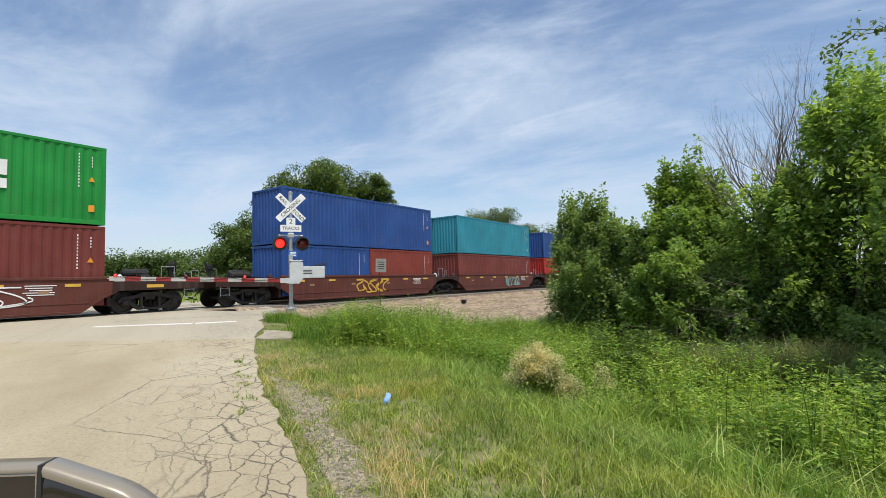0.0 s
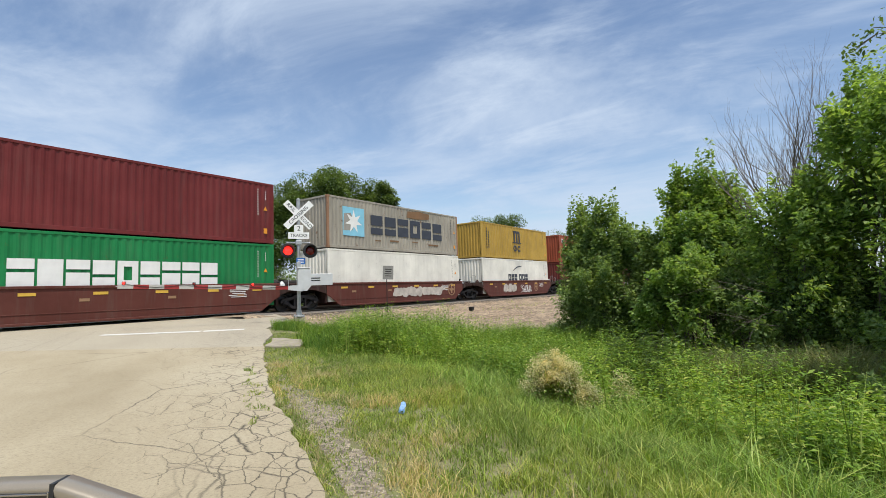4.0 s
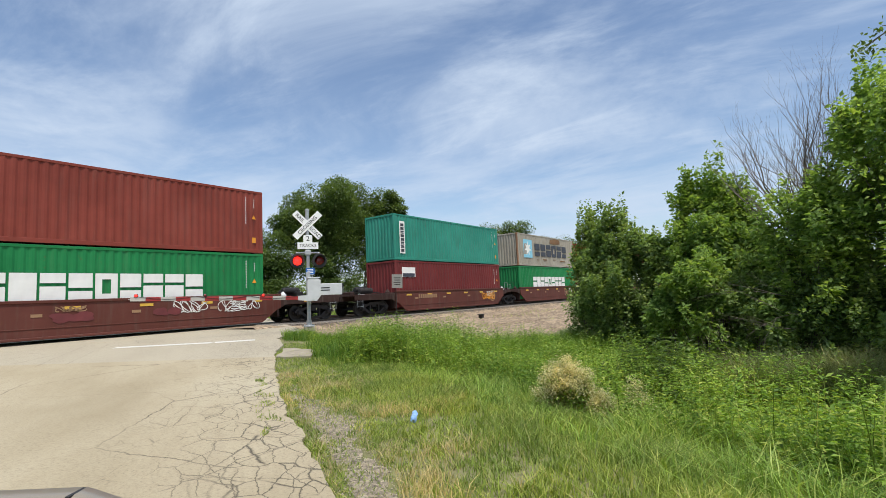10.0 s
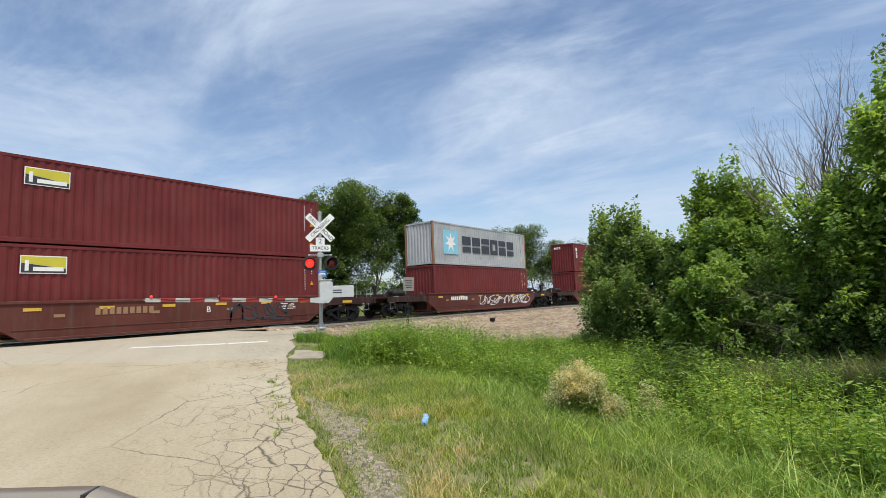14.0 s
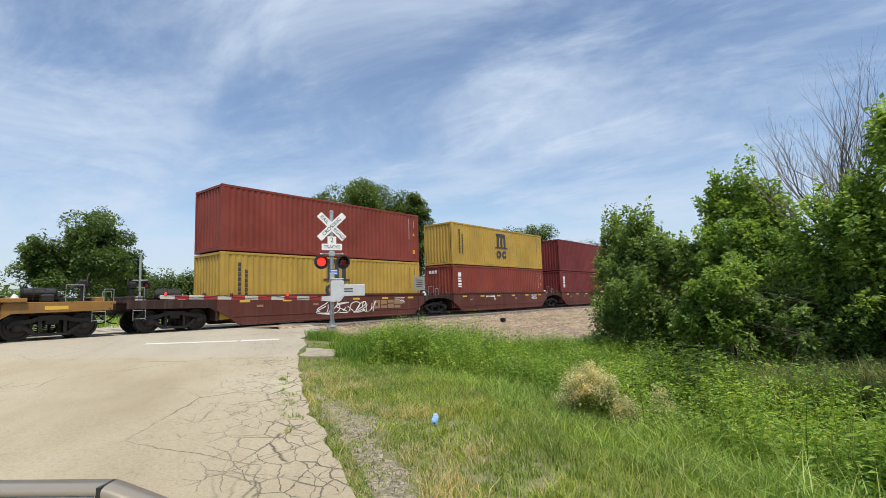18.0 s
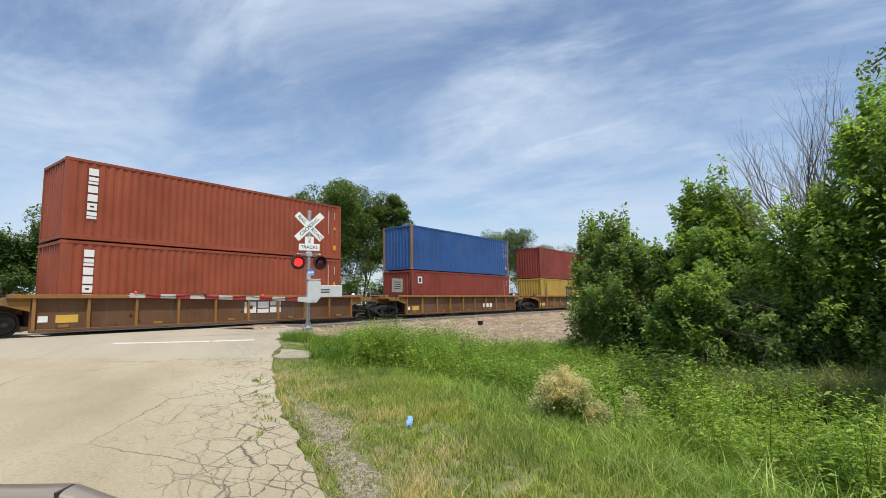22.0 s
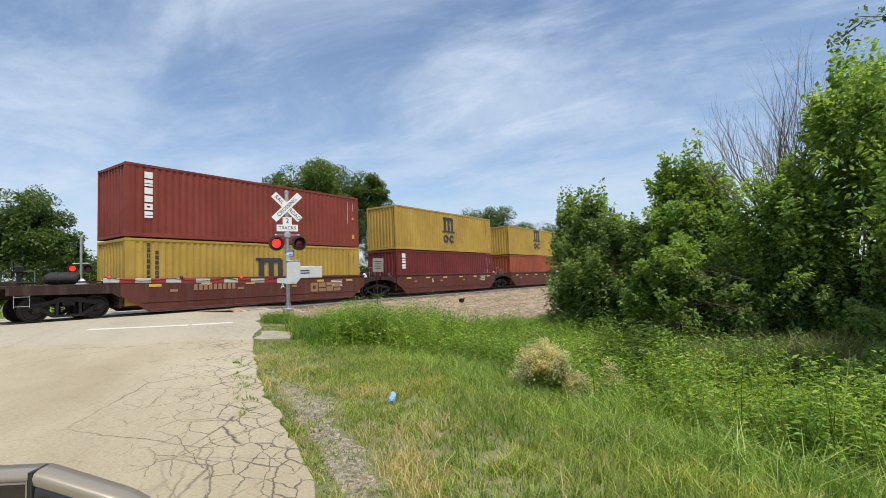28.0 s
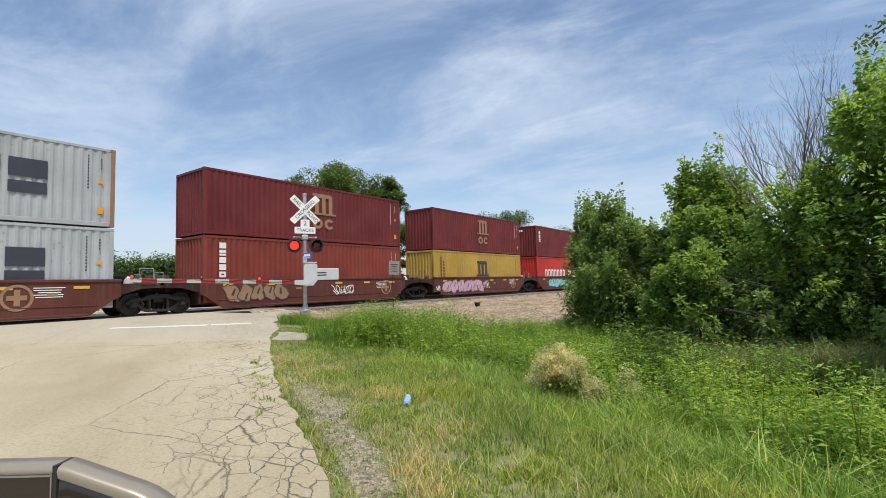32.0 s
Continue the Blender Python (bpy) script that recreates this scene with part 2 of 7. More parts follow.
    tilt.inputs[1].default_value = 0.42
    L(sep.outputs[1], tilt.inputs[2])
    L(tilt.outputs[0], slab.inputs[0])
    slab.inputs[1].default_value, slab.inputs[2].default_value = 13.62, 13.72
    col = blend(nt, mul(slab.outputs[0], 0.55), col, blend(nt, 1.0, (0.40, 0.365, 0.295), grit, "MULTIPLY"))
    L(col, b.inputs["Base Color"])
    b.inputs["Roughness"].default_value = 0.9
    h = nt.nodes.new("ShaderNodeMath")
    h.operation = "SUBTRACT"
    L(noise_node(nt, 60, 4, 0.7), h.inputs[0])
    L(mx2.outputs[0], h.inputs[1])
    bump(nt, b, h.outputs[0], 0.55, 0.012)
    return mt


def earth_material(name, stops, scale, grit_scale, rel=0.6, pebbles=0.0):
    mt, nt, b = material(name)
    base = ramp(nt, noise_node(nt, scale, 6, 0.6), stops)
    grit = ramp(nt, noise_node(nt, grit_scale, 5, 0.7), [(0.3, (0.6, 0.6, 0.6)), (0.7, (1.2, 1.2, 1.2))])
    col = blend(nt, 1.0, base, grit, "MULTIPLY")
    if pebbles:
        tc, v = nt.nodes.new("ShaderNodeTexCoord"), nt.nodes.new("ShaderNodeTexVoronoi")
        v.inputs["Scale"].default_value = pebbles
        nt.links.new(tc.outputs["Object"], v.inputs["Vector"])
        sep = nt.nodes.new("ShaderNodeSeparateColor")
        nt.links.new(v.outputs["Color"], sep.inputs[0])
        tone = ramp(nt, sep.outputs[0], [(0.0, (0.42, 0.40, 0.40)), (0.5, (0.95, 0.93, 0.92)), (1.0, (1.45, 1.40, 1.34))])
        col = blend(nt, 0.85, col, tone, "MULTIPLY")
    nt.links.new(col, b.inputs["Base Color"])
    b.inputs["Roughness"].default_value = 0.95
    bump(nt, b, noise_node(nt, grit_scale, 5, 0.7), rel, 0.04)
    return mt


ROAD = road_material()
EARTH = earth_material("meadow_earth", [(0.3, (0.15, 0.175, 0.06)), (0.52, (0.21, 0.205, 0.085)), (0.72, (0.27, 0.235, 0.13))], 0.6, 14)
GRAVEL = earth_material("pale_gravel", [(0.3, (0.285, 0.24, 0.16)), (0.7, (0.45, 0.39, 0.29))], 1.2, 38, 0.9, 34)
SAND = earth_material("sandy_bank", [(0.3, (0.225, 0.165, 0.105)), (0.5, (0.325, 0.248, 0.165)), (0.7, (0.43, 0.340, 0.232))], 0.9, 12, 1.0, 9)
BALLAST = earth_material("track_ballast", [(0.3, (0.125, 0.105, 0.088)), (0.7, (0.21, 0.18, 0.15))], 1.0, 16, 1.0, 13)
PALE_STONE = plain("pale_limestone_chips", (0.43, 0.375, 0.28), 0.9, 0, 0.35, 9)
STONE = plain("grey_stone", (0.165, 0.145, 0.125), 0.9, 0, 0.3, 6)
CONCRETE = plain("pale_concrete", (0.315, 0.275, 0.205), 0.9, 0, 0.25, 4, 0.5)
WHITE_LINE = plain("road_paint", (0.62, 0.61, 0.56), 0.7, 0, 0.1, 5)
RAIL_STEEL = plain("rail_steel", (0.10, 0.075, 0.06), 0.5, 0.5, 0.2, 4)
RAIL_HEAD = plain("polished_rail_head", (0.45, 0.44, 0.43), 0.25, 1.0, 0.1, 4)
TIE_WOOD = plain("creosoted_wood", (0.085, 0.065, 0.05), 0.9, 0, 0.3, 5)
BLACK_STEEL = plain("oily_black_steel", (0.018, 0.016, 0.015), 0.55, 0.2, 0.35, 4)
TRUCK_STEEL = plain("dusty_truck_steel", (0.024, 0.020, 0.018), 0.75, 0.1, 0.35, 3)
WHEEL_STEEL = plain("wheel_steel", (0.030, 0.025, 0.022), 0.55, 0.2, 0.3, 5)
GALV = plain("galvanised_steel", (0.42, 0.43, 0.43), 0.45, 0.6, 0.12, 6)
ALU_BOX = plain("pale_grey_paint", (0.56, 0.57, 0.57), 0.45, 0.1, 0.08, 4)
WHITE_SIGN = plain("white_sign_sheet", (0.80, 0.80, 0.78), 0.5, 0, 0.06, 4)
SIGN_BLACK = plain("black_sign_ink", (0.02, 0.02, 0.02), 0.6, 0, 0.1, 4)
ARM_RED = plain("red_reflective_sheet", (0.30, 0.022, 0.02), 0.4, 0, 0.1, 6)
ARM_WHITE = plain("white_reflective_sheet", (0.44, 0.42, 0.38), 0.4, 0, 0.08, 6)
BLUE_SIGN = plain("blue_sign_sheet", (0.03, 0.13, 0.42), 0.45, 0, 0.1, 4)
GREY_SIGN = plain("weathered_grey_sign", (0.22, 0.22, 0.20), 0.6, 0, 0.15, 5)
LENS_LIT = glow("lit_red_lens", (1.0, 0.025, 0.018), 1.7)
LENS_DIM = plain("unlit_red_lens", (0.16, 0.012, 0.01), 0.25, 0, 0.1, 8)
MARK_WHITE = plain("white_stencil", (0.76, 0.76, 0.73), 0.55, 0, 0.08, 2)
MARK_BLACK = plain("black_stencil", (0.035, 0.037, 0.045), 0.55, 0, 0.1, 2)
MARK_NAVY = plain("navy_stencil", (0.035, 0.040, 0.055), 0.5, 0, 0.1, 2)
MARK_YELLOW = plain("yellow_stencil", (0.62, 0.38, 0.05), 0.55, 0, 0.1, 2)
MARK_BLUE = plain("light_blue_panel", (0.22, 0.52, 0.66), 0.5, 0, 0.08, 2)
MARK_ORANGE = plain("orange_sticker", (0.75, 0.30, 0.02), 0.5, 0, 0.08, 2)
MARK_TAN = plain("tan_stencil", (0.29, 0.17, 0.09), 0.6, 0, 0.15, 2)
LABEL_YELLOW = plain("lemon_label", (0.55, 0.48, 0.04), 0.55, 0, 0.08, 2)
MARK_CYAN = plain("cyan_spray_paint", (0.22, 0.55, 0.55), 0.5, 0, 0.2, 2)
MARK_RED = plain("faded_red_spray_paint", (0.13, 0.024, 0.026), 0.6, 0, 0.2, 2)
MARK_BUFF = plain("chalky_white_spray_paint", (0.46, 0.42, 0.37), 0.7, 0, 0.25, 3)
MARK_MAUVE = plain("mauve_spray_paint", (0.26, 0.15, 0.20), 0.5, 0, 0.15, 2)
MARK_PINK = plain("pink_spray_paint", (0.52, 0.33, 0.40), 0.5, 0, 0.15, 2)
MARK_GREEN = plain("green_spray_paint", (0.08, 0.34, 0.24), 0.5, 0, 0.2, 2)
BARK = plain("grey_brown_bark", (0.13, 0.105, 0.08), 0.95, 0, 0.35, 8, 0.6)
DEAD_WOOD = plain("grey_dead_wood", (0.13, 0.11, 0.092), 0.9, 0, 0.2, 8, 0.4)

PAINT = {
    "maroon": worn_paint("maroon_container", (0.142, 0.0205, 0.0200)),
    "crimson": worn_paint("crimson_container", (0.150, 0.0150, 0.0270)),
    "redbrown": worn_paint("red_brown_container", (0.208, 0.040, 0.026)),
    "brown": worn_paint("brown_container", (0.152, 0.034, 0.027)),
    "red": worn_paint("red_container", (0.345, 0.026, 0.021), wear=0.1),
    "scarlet": worn_paint("scarlet_container", (0.460, 0.036, 0.026), wear=0.08),
    "coral": worn_paint("faded_red_container", (0.400, 0.076, 0.056)),
    "orange": worn_paint("orange_red_container", (0.285, 0.066, 0.031)),
    "green": worn_paint("green_container", (0.010, 0.184, 0.054)),
    "lime": worn_paint("bright_green_container", (0.014, 0.244, 0.040)),
    "teal": worn_paint("teal_container", (0.026, 0.225, 0.165)),
    "yellow": worn_paint("yellow_container", (0.416, 0.268, 0.050)),
    "white": worn_paint("white_container", (0.74, 0.725, 0.645), wear=0.15, streak=0.10),
    "grey": worn_paint("silver_grey_container", (0.376, 0.392, 0.400), wear=0.3),
    "beige": worn_paint("grey_beige_container", (0.330, 0.305, 0.250), wear=0.75, streak=0.4),
    "blue": worn_paint("blue_container", (0.020, 0.068, 0.240)),
    "worn_blue": worn_paint("worn_blue_container", (0.022, 0.082, 0.250), wear=0.45, streak=0.45),
    "azure": worn_paint("light_blue_container", (0.024, 0.144, 0.304)),
    "navy": worn_paint("navy_container", (0.016, 0.034, 0.096)),
    "cyan": worn_paint("cyan_blue_container", (0.020, 0.224, 0.368)),
    "seagreen": worn_paint("sea_blue_container", (0.024, 0.216, 0.288)),
}
RAW_PATCH = worn_paint("scraped_grey_steel", (0.30, 0.285, 0.25), wear=0.5, streak=0.3)
RUST_RUN = worn_paint("rust_stain", (0.20, 0.115, 0.06), rough=0.8, wear=0.6, streak=0.5)
PALE_CYAN = worn_paint("pale_cyan_repaint", (0.075, 0.300, 0.430), wear=0.05)
RUST_EDGE = worn_paint("rusty_corner_post", (0.27, 0.15, 0.085), wear=0.7)
WELL_BROWN = worn_paint("brown_well_car", (0.105, 0.030, 0.021), rough=0.6, wear=0.35, streak=0.35)
WELL_YELLOW = worn_paint("grimy_yellow_well_car", (0.285, 0.138, 0.037), rough=0.6, wear=0.6, rust=(0.09, 0.05, 0.025), streak=0.6)
# Rusty brown, its base darkened further for shade between the ribs.
WELL_PANEL = worn_paint("shaded_rust_panel", (0.135, 0.066, 0.030), rough=0.7, wear=1.0, rust=(0.05, 0.028, 0.016), streak=1.0)
YELLOW_DECK = worn_paint("grimy_yellow_deck", (0.26, 0.135, 0.035), rough=0.7, wear=0.9, rust=(0.05, 0.03, 0.02), streak=0.9)
WELL_DECK = worn_paint("oily_brown_deck", (0.038, 0.018, 0.014), rough=0.75, wear=0.5, rust=(0.05, 0.03, 0.02), streak=0.5)

GRASS = leafy("verge_grass", (0.117, 0.164, 0.036), (0.350, 0.456, 0.104), (0.530, 0.498, 0.191), 0.42, 1.6)
LUSH = leafy("lush_grass", (0.112, 0.185, 0.036), (0.358, 0.521, 0.110), (0.560, 0.582, 0.190), 0.42, 1.0)
REED = leafy("deep_green_grass", (0.070, 0.140, 0.020), (0.200, 0.345, 0.050), (0.32, 0.40, 0.09), 0.42, 1.0)
DRY = leafy("dry_grass", (0.40, 0.32, 0.15), (0.60, 0.50, 0.27), None, 0.3, 0.8)
WEED = leafy("ditch_weed_leaves", (0.105, 0.190, 0.034), (0.285, 0.440, 0.078), (0.46, 0.51, 0.14), 0.45, 0.8)
SEED = leafy("brown_seed_grass", (0.110, 0.135, 0.050), (0.275, 0.290, 0.125), (0.15, 0.24, 0.05), 0.35, 1.5)
STALK = leafy("straw_brown_stalks", (0.25, 0.225, 0.095), (0.42, 0.38, 0.18), (0.24, 0.29, 0.08), 0.3, 2.0)
FLOWER = leafy("cream_flower_heads", (0.52, 0.46, 0.27), (0.72, 0.66, 0.44), (0.46, 0.42, 0.20), 0.45, 3.0)
NEAR_LEAF = leafy("roadside_tree_leaves", (0.150, 0.225, 0.088), (0.245, 0.345, 0.132), (0.36, 0.45, 0.19), 0.55, 0.9, 0.7)
# Leaf tone lightened to lift the deep shade inside the right-hand crowns.
LIFTED_LEAF = leafy("shade_lifted_leaves", (0.185, 0.280, 0.095), (0.324, 0.456, 0.142), (0.502, 0.622, 0.225), 0.55, 0.9, 0.7)
BRIGHT_LEAF = leafy("young_tree_leaves", (0.165, 0.262, 0.075), (0.272, 0.400, 0.112), (0.42, 0.52, 0.18), 0.55, 0.9, 0.7)
FAR_LEAF = leafy("far_tree_leaves", (0.070, 0.112, 0.040), (0.138, 0.205, 0.064), (0.20, 0.27, 0.09), 0.42, 0.25)


# ---- mesh building ----
class Shape:
    """Vertices and faces gathered for one mesh."""

    def __init__(self):
        self.v, self.f, self.smooth = [], [], False

    def add(self, verts, faces):
        n = len(self.v)
        self.v.extend(verts)
        self.f.extend([tuple(i + n for i in f) for f in faces])
        return self

    def box(self, cx, cy, cz, sx, sy, sz, bevel=0.0):
        x, y, z = sx / 2, sy / 2, sz / 2
        if bevel <= 0:
            vs = [(cx + a * x, cy + b * y, cz + c * z) for c in (-1, 1) for a, b in ((-1, -1), (1, -1), (1, 1), (-1, 1))]
            return self.add(vs, [(3, 2, 1, 0), (4, 5, 6, 7), (0, 1, 5, 4), (1, 2, 6, 5), (2, 3, 7, 6), (3, 0, 4, 7)])
        k = min(bevel, x * 0.9, y * 0.9, z * 0.9)
        ring = lambda ix, iy, zz: [(cx + a * (x - ix), cy + b * (y - iy), zz) for a, b in ((-1, -1), (1, -1), (1, 1), (-1, 1))]
        vs = ring(k, k, cz - z) + ring(0, 0, cz - z + k) + ring(0, 0, cz + z - k) + ring(k, k, cz + z)
        fs = [(3, 2, 1, 0), (12, 13, 14, 15)]
        for r in range(3):
            fs += [(r * 4 + i, r * 4 + (i + 1) % 4, r * 4 + 4 + (i + 1) % 4, r * 4 + 4 + i) for i in range(4)]
        return self.add(vs, fs)

    def tube(self, a, b, ra, rb=None, n=8, caps=True):
        a, b = Vector(a), Vector(b)
        rb = ra if rb is None else rb
        d = (b - a).normalized()
        s = d.orthogonal().normalized()
        t = d.cross(s)
        vs = []
        for p, r in ((a, ra), (b, rb)):
            vs += [tuple(p + (s * math.cos(2 * math.pi * i / n) + t * math.sin(2 * math.pi * i / n)) * r) for i in range(n)]
        fs = [(i, (i + 1) % n, n + (i + 1) % n, n + i) for i in range(n)]
        if caps:
            fs += [tuple(range(n))[::-1], tuple(range(n, 2 * n))]
        return self.add(vs, fs)

    def lathe(self, origin, axis, profile, n=16):
        """profile: (distance along axis, radius) pairs."""
        o, d = Vector(origin), Vector(axis).normalized()
        s = d.orthogonal().normalized()
        t = d.cross(s)
        vs, fs = [], []
        for h, r in profile:
            vs += [tuple(o + d * h + (s * math.cos(2 * math.pi * i / n) + t * math.sin(2 * math.pi * i / n)) * r) for i in range(n)]
        for k in range(len(profile) - 1):
            fs += [(k * n + i, k * n + (i + 1) % n, (k + 1) * n + (i + 1) % n, (k + 1) * n + i) for i in range(n)]
        fs += [tuple(range(n))[::-1], tuple(range((len(profile) - 1) * n, len(profile) * n))]
        return self.add(vs, fs)

    def prism(self, outline, y0, y1):
        """An outline in x and z pushed from y0 to y1."""
        n = len(outline)
        vs = [(x, y0, z) for x, z in outline] + [(x, y1, z) for x, z in outline]
        fs = [tuple(range(n)), tuple(range(n, 2 * n))[::-1]] + [(i, n + i, n + (i + 1) % n, (i + 1) % n) for i in range(n)]
        return self.add(vs, fs)

    def mesh(self, name, mat):
        me = bpy.data.meshes.new(name)
        me.from_pydata(self.v, [], self.f)
        if mat:
            me.materials.append(mat)
        if self.smooth:
            me.polygons.foreach_set("use_smooth", [True] * len(me.polygons))
        me.update()
        return me


def part(name, shape, mat, parent=None, label="", at=None):
    """One mesh object, under a thing or a part; a ready mesh may be shared and painted afresh."""
    if isinstance(shape, Shape):
        ob = new(name, shape.mesh(name, mat))
    else:
        ob = new(name, shape)
        if mat and (not shape.materials or shape.materials[0] != mat):
            if not shape.materials:
                shape.materials.append(mat)
            ob.material_slots[0].link = "OBJECT"
            ob.material_slots[0].material = mat
    ob.parent = parent
    if at is not None:
        ob.matrix_basis = at
    return tagged(ob, label) if label else ob


def thing(name, label, category, at=None, group="", kind=""):
    ob = new(name)
    ob.empty_display_size = 0.2
    if at is not None:
        ob.matrix_basis = at
    return tagged(ob, label, category, group, kind)


KEPT = {}


def kept(key, maker):
    """A mesh made once and shared by alike parts."""
    if key not in KEPT:
        sh = maker()
        KEPT[key] = sh.mesh(key if isinstance(key, str) else key[0], None)
    return KEPT[key]


# ---- the lie of the land ----
ROAD_HEADING = 60.0
RU = Vector((math.cos(radians(ROAD_HEADING)), math.sin(radians(ROAD_HEADING)), 0))  # along the road, towards the railway
RN = Vector((RU.y, -RU.x, 0))  # across the road, towards the ditch
ROAD_MID, ROAD_HALF = -3.6, 4.15
TRACK_Y = (21.24, 25.54)


def ease(a, b, v):
    t = min(1.0, max(0.0, (v - a) / (b - a)))
    return t * t * (3 - 2 * t)


def road_z(x, y):
    u = RU.x * x + RU.y * y
    z = -0.39 + 0.006 * max(-40.0, min(u, 12.0))
    return z + ease(9.0, 20.0, u) * (-0.012 - z) if u < 40 else -0.012 - ease(34, 60, u) * 0.5


def ground_z(x, y):
    n = RN.x * x + RN.y * y - ROAD_MID
    side = abs(n) - ROAD_HALF
    base = -0.42 - 0.62 * ease(0.8, 5.5, side) + 0.35 * ease(9, 16, side)
    base += 0.10 * math.sin(x * 0.31 + 1.0) * math.sin(y * 0.27) * ease(1, 4, side)
    d = abs(y - 23.4) - 4.7
    bank = -0.16 - 0.55 * max(0.0, d) / 1.0 if d > 0 else -0.16
    shelf = -0.34 - 0.09 * max(0.0, 19.0 - y) if y < 23 else -0.6   # the sandy shoulder below the ballast
    shelf = shelf if x > 9 and y > 8 else -9
    z = max(base, bank, shelf)
    w = ease(3.5, 0.3, side)
    return z + (road_z(x, y) - 0.035 - z) * w


def flared_edge(u):
    """How far the road's verge edge stands from its middle: it widens gently towards the crossing."""
    ragged = 0.055 * noise.noise(Vector((u * 0.9, 3.0, 0))) + 0.045 * noise.noise(Vector((u * 2.6, 7.0, 0))) + 0.03 * noise.noise(Vector((u * 7.0, 9.0, 0)))
    return ROAD_HALF + 0.03 + ragged + 0.12 * ease(7.0, 10.0, u) + 0.16 * ease(10.0, 12.0, u) + 0.36 * ease(12.0, 14.5, u) + 0.9 * ease(15.6, 17.5, u)


def build_ground():
    def lines(lo, hi, step, far):
        out, v, s = [], lo, step
        mid = list(np.arange(lo, hi + 1e-6, step))
        left, right, s = [], [], step
        v = lo
        while v > -far:
            s *= 1.35
            v -= s
            left.append(v)
        v, s = hi, step
        while v < far:
            s *= 1.35
            v += s
            right.append(v)
        return left[::-1] + mid + right

    xs, ys = lines(-14, 46, 0.4, 2600), lines(-12, 32, 0.4, 2600)
    sh = Shape()
    for y in ys:
        for x in xs:
            sh.v.append((x, y, ground_z(x, y)))
    w = len(xs)
    sh.f = [(j * w + i, j * w + i + 1, (j + 1) * w + i + 1, (j + 1) * w + i) for j in range(len(ys) - 1) for i in range(w - 1)]
    sh.smooth = True
    g = part("ground", sh, EARTH)
    tagged(g, "grassy ground sloping from the road to a ditch", "ground", kind="structure")


build_ground()


def strip(name, mat, inner, outer, u0, u1, lift, step=0.4, cols=6, jag=0.0, label="", seed=1):
    """A sheet along the road between two edges, each a function of the distance along it."""
    rnd, sh = random.Random(seed), Shape()
    k = int((u1 - u0) / step)
    for j in range(k + 1):
        u = u0 + (u1 - u0) * j / k
        a, b = inner(u), outer(u) + rnd.uniform(-jag, jag)
        for i in range(cols + 1):
            n = a + (b - a) * i / cols
            p = RU * u + RN * (n + ROAD_MID)
            z = (road_z(p.x, p.y) if lift >= 0 else ground_z(p.x, p.y)) + abs(lift)
            sh.v.append((n, u, z))
    sh.f = [(j * (cols + 1) + i, j * (cols + 1) + i + 1, (j + 1) * (cols + 1) + i + 1, (j + 1) * (cols + 1) + i) for j in range(k) for i in range(cols)]
    low = len(sh.v)
    for j in range(k + 1):   # the broken outer edge has thickness
        x, y, z = sh.v[j * (cols + 1) + cols]
        sh.v.append((x + 0.01, y, z - 0.09))
    sh.f += [(j * (cols + 1) + cols, low + j, low + j + 1, (j + 1) * (cols + 1) + cols) for j in range(k)]
    turn = Matrix((( RN.x, RU.x, 0, RN.x * ROAD_MID), (RN.y, RU.y, 0, RN.y * ROAD_MID), (0, 0, 1, 0), (0, 0, 0, 1)))
    ob = part(name, sh, mat, at=turn)
    return tagged(ob, label, "road", kind="structure")


road = strip("road", ROAD, lambda u: -ROAD_HALF, flared_edge, -30, 70, 0.0, 0.14, 10, 0.018, "pale cracked old road running over the crossing")
def gravel_in(u):
    return flared_edge(u) + 0.15 + 0.11 * noise.noise(Vector((u * 1.3, 1.0, 0)))


def gravel_out(u):
    return gravel_in(u) + max(0.05, 0.30 + 0.30 * noise.noise(Vector((u * 0.8, 5.0, 0))) + 0.12 * noise.noise(Vector((u * 3.3, 6.0, 0))) - 0.2 * ease(5.5, 8.4, u))


strip("gravel_shoulder", GRAVEL, gravel_in, gravel_out, -6, 8.4, -0.006, 0.11, 4, 0.05, "worn strip of pale gravel between road and grass", 2)


def stop_line():
    a, b, c = Vector((5.50, 15.58, 0)), Vector((7.38, 13.92, 0)), Vector((8.32, 13.26, 0))
    for p, q in ((a, b), (b + (c - b) * 0.06, c)):
        sh, d = Shape(), (q - p).normalized()
        s = Vector((d.y, -d.x, 0)) * 0.15
        k = 8
        for i in range(k + 1):
            m_ = p + (q - p) * i / k
            for e in (m_ - s, m_ + s):
                sh.v.append((e.x, e.y, road_z(e.x, e.y) + 0.006))
        sh.f = [(2 * i, 2 * i + 1, 2 * i + 3, 2 * i + 2) for i in range(k)]
        part("stop_line_stroke", sh, WHITE_LINE, road, at=road.matrix_basis.inverted())


stop_line()


def loose_slab():
    """The broken apron slab beside the signal."""
    sh = Shape()
    ring = [(6.60, 9.72), (6.78, 9.34), (7.06, 9.10), (7.32, 9.34), (7.66, 9.60), (7.78, 9.95), (7.70, 10.30), (7.72, 10.62), (7.52, 10.78), (7.30, 10.45), (7.06, 10.16), (6.80, 9.98)]
    n = len(ring)
    sh.add([(x, y, road_z(x, y) + 0.012) for x, y in ring] + [(x, y, road_z(x, y) - 0.12) for x, y in ring],
           [tuple(range(n))] + [(i, n + i, n + (i + 1) % n, (i + 1) % n) for i in range(n)])
    ob = part("concrete_slab", sh, CONCRETE)
    tagged(ob, "broken pale concrete apron slab at the road's edge", "slab", kind="structure")


loose_slab()


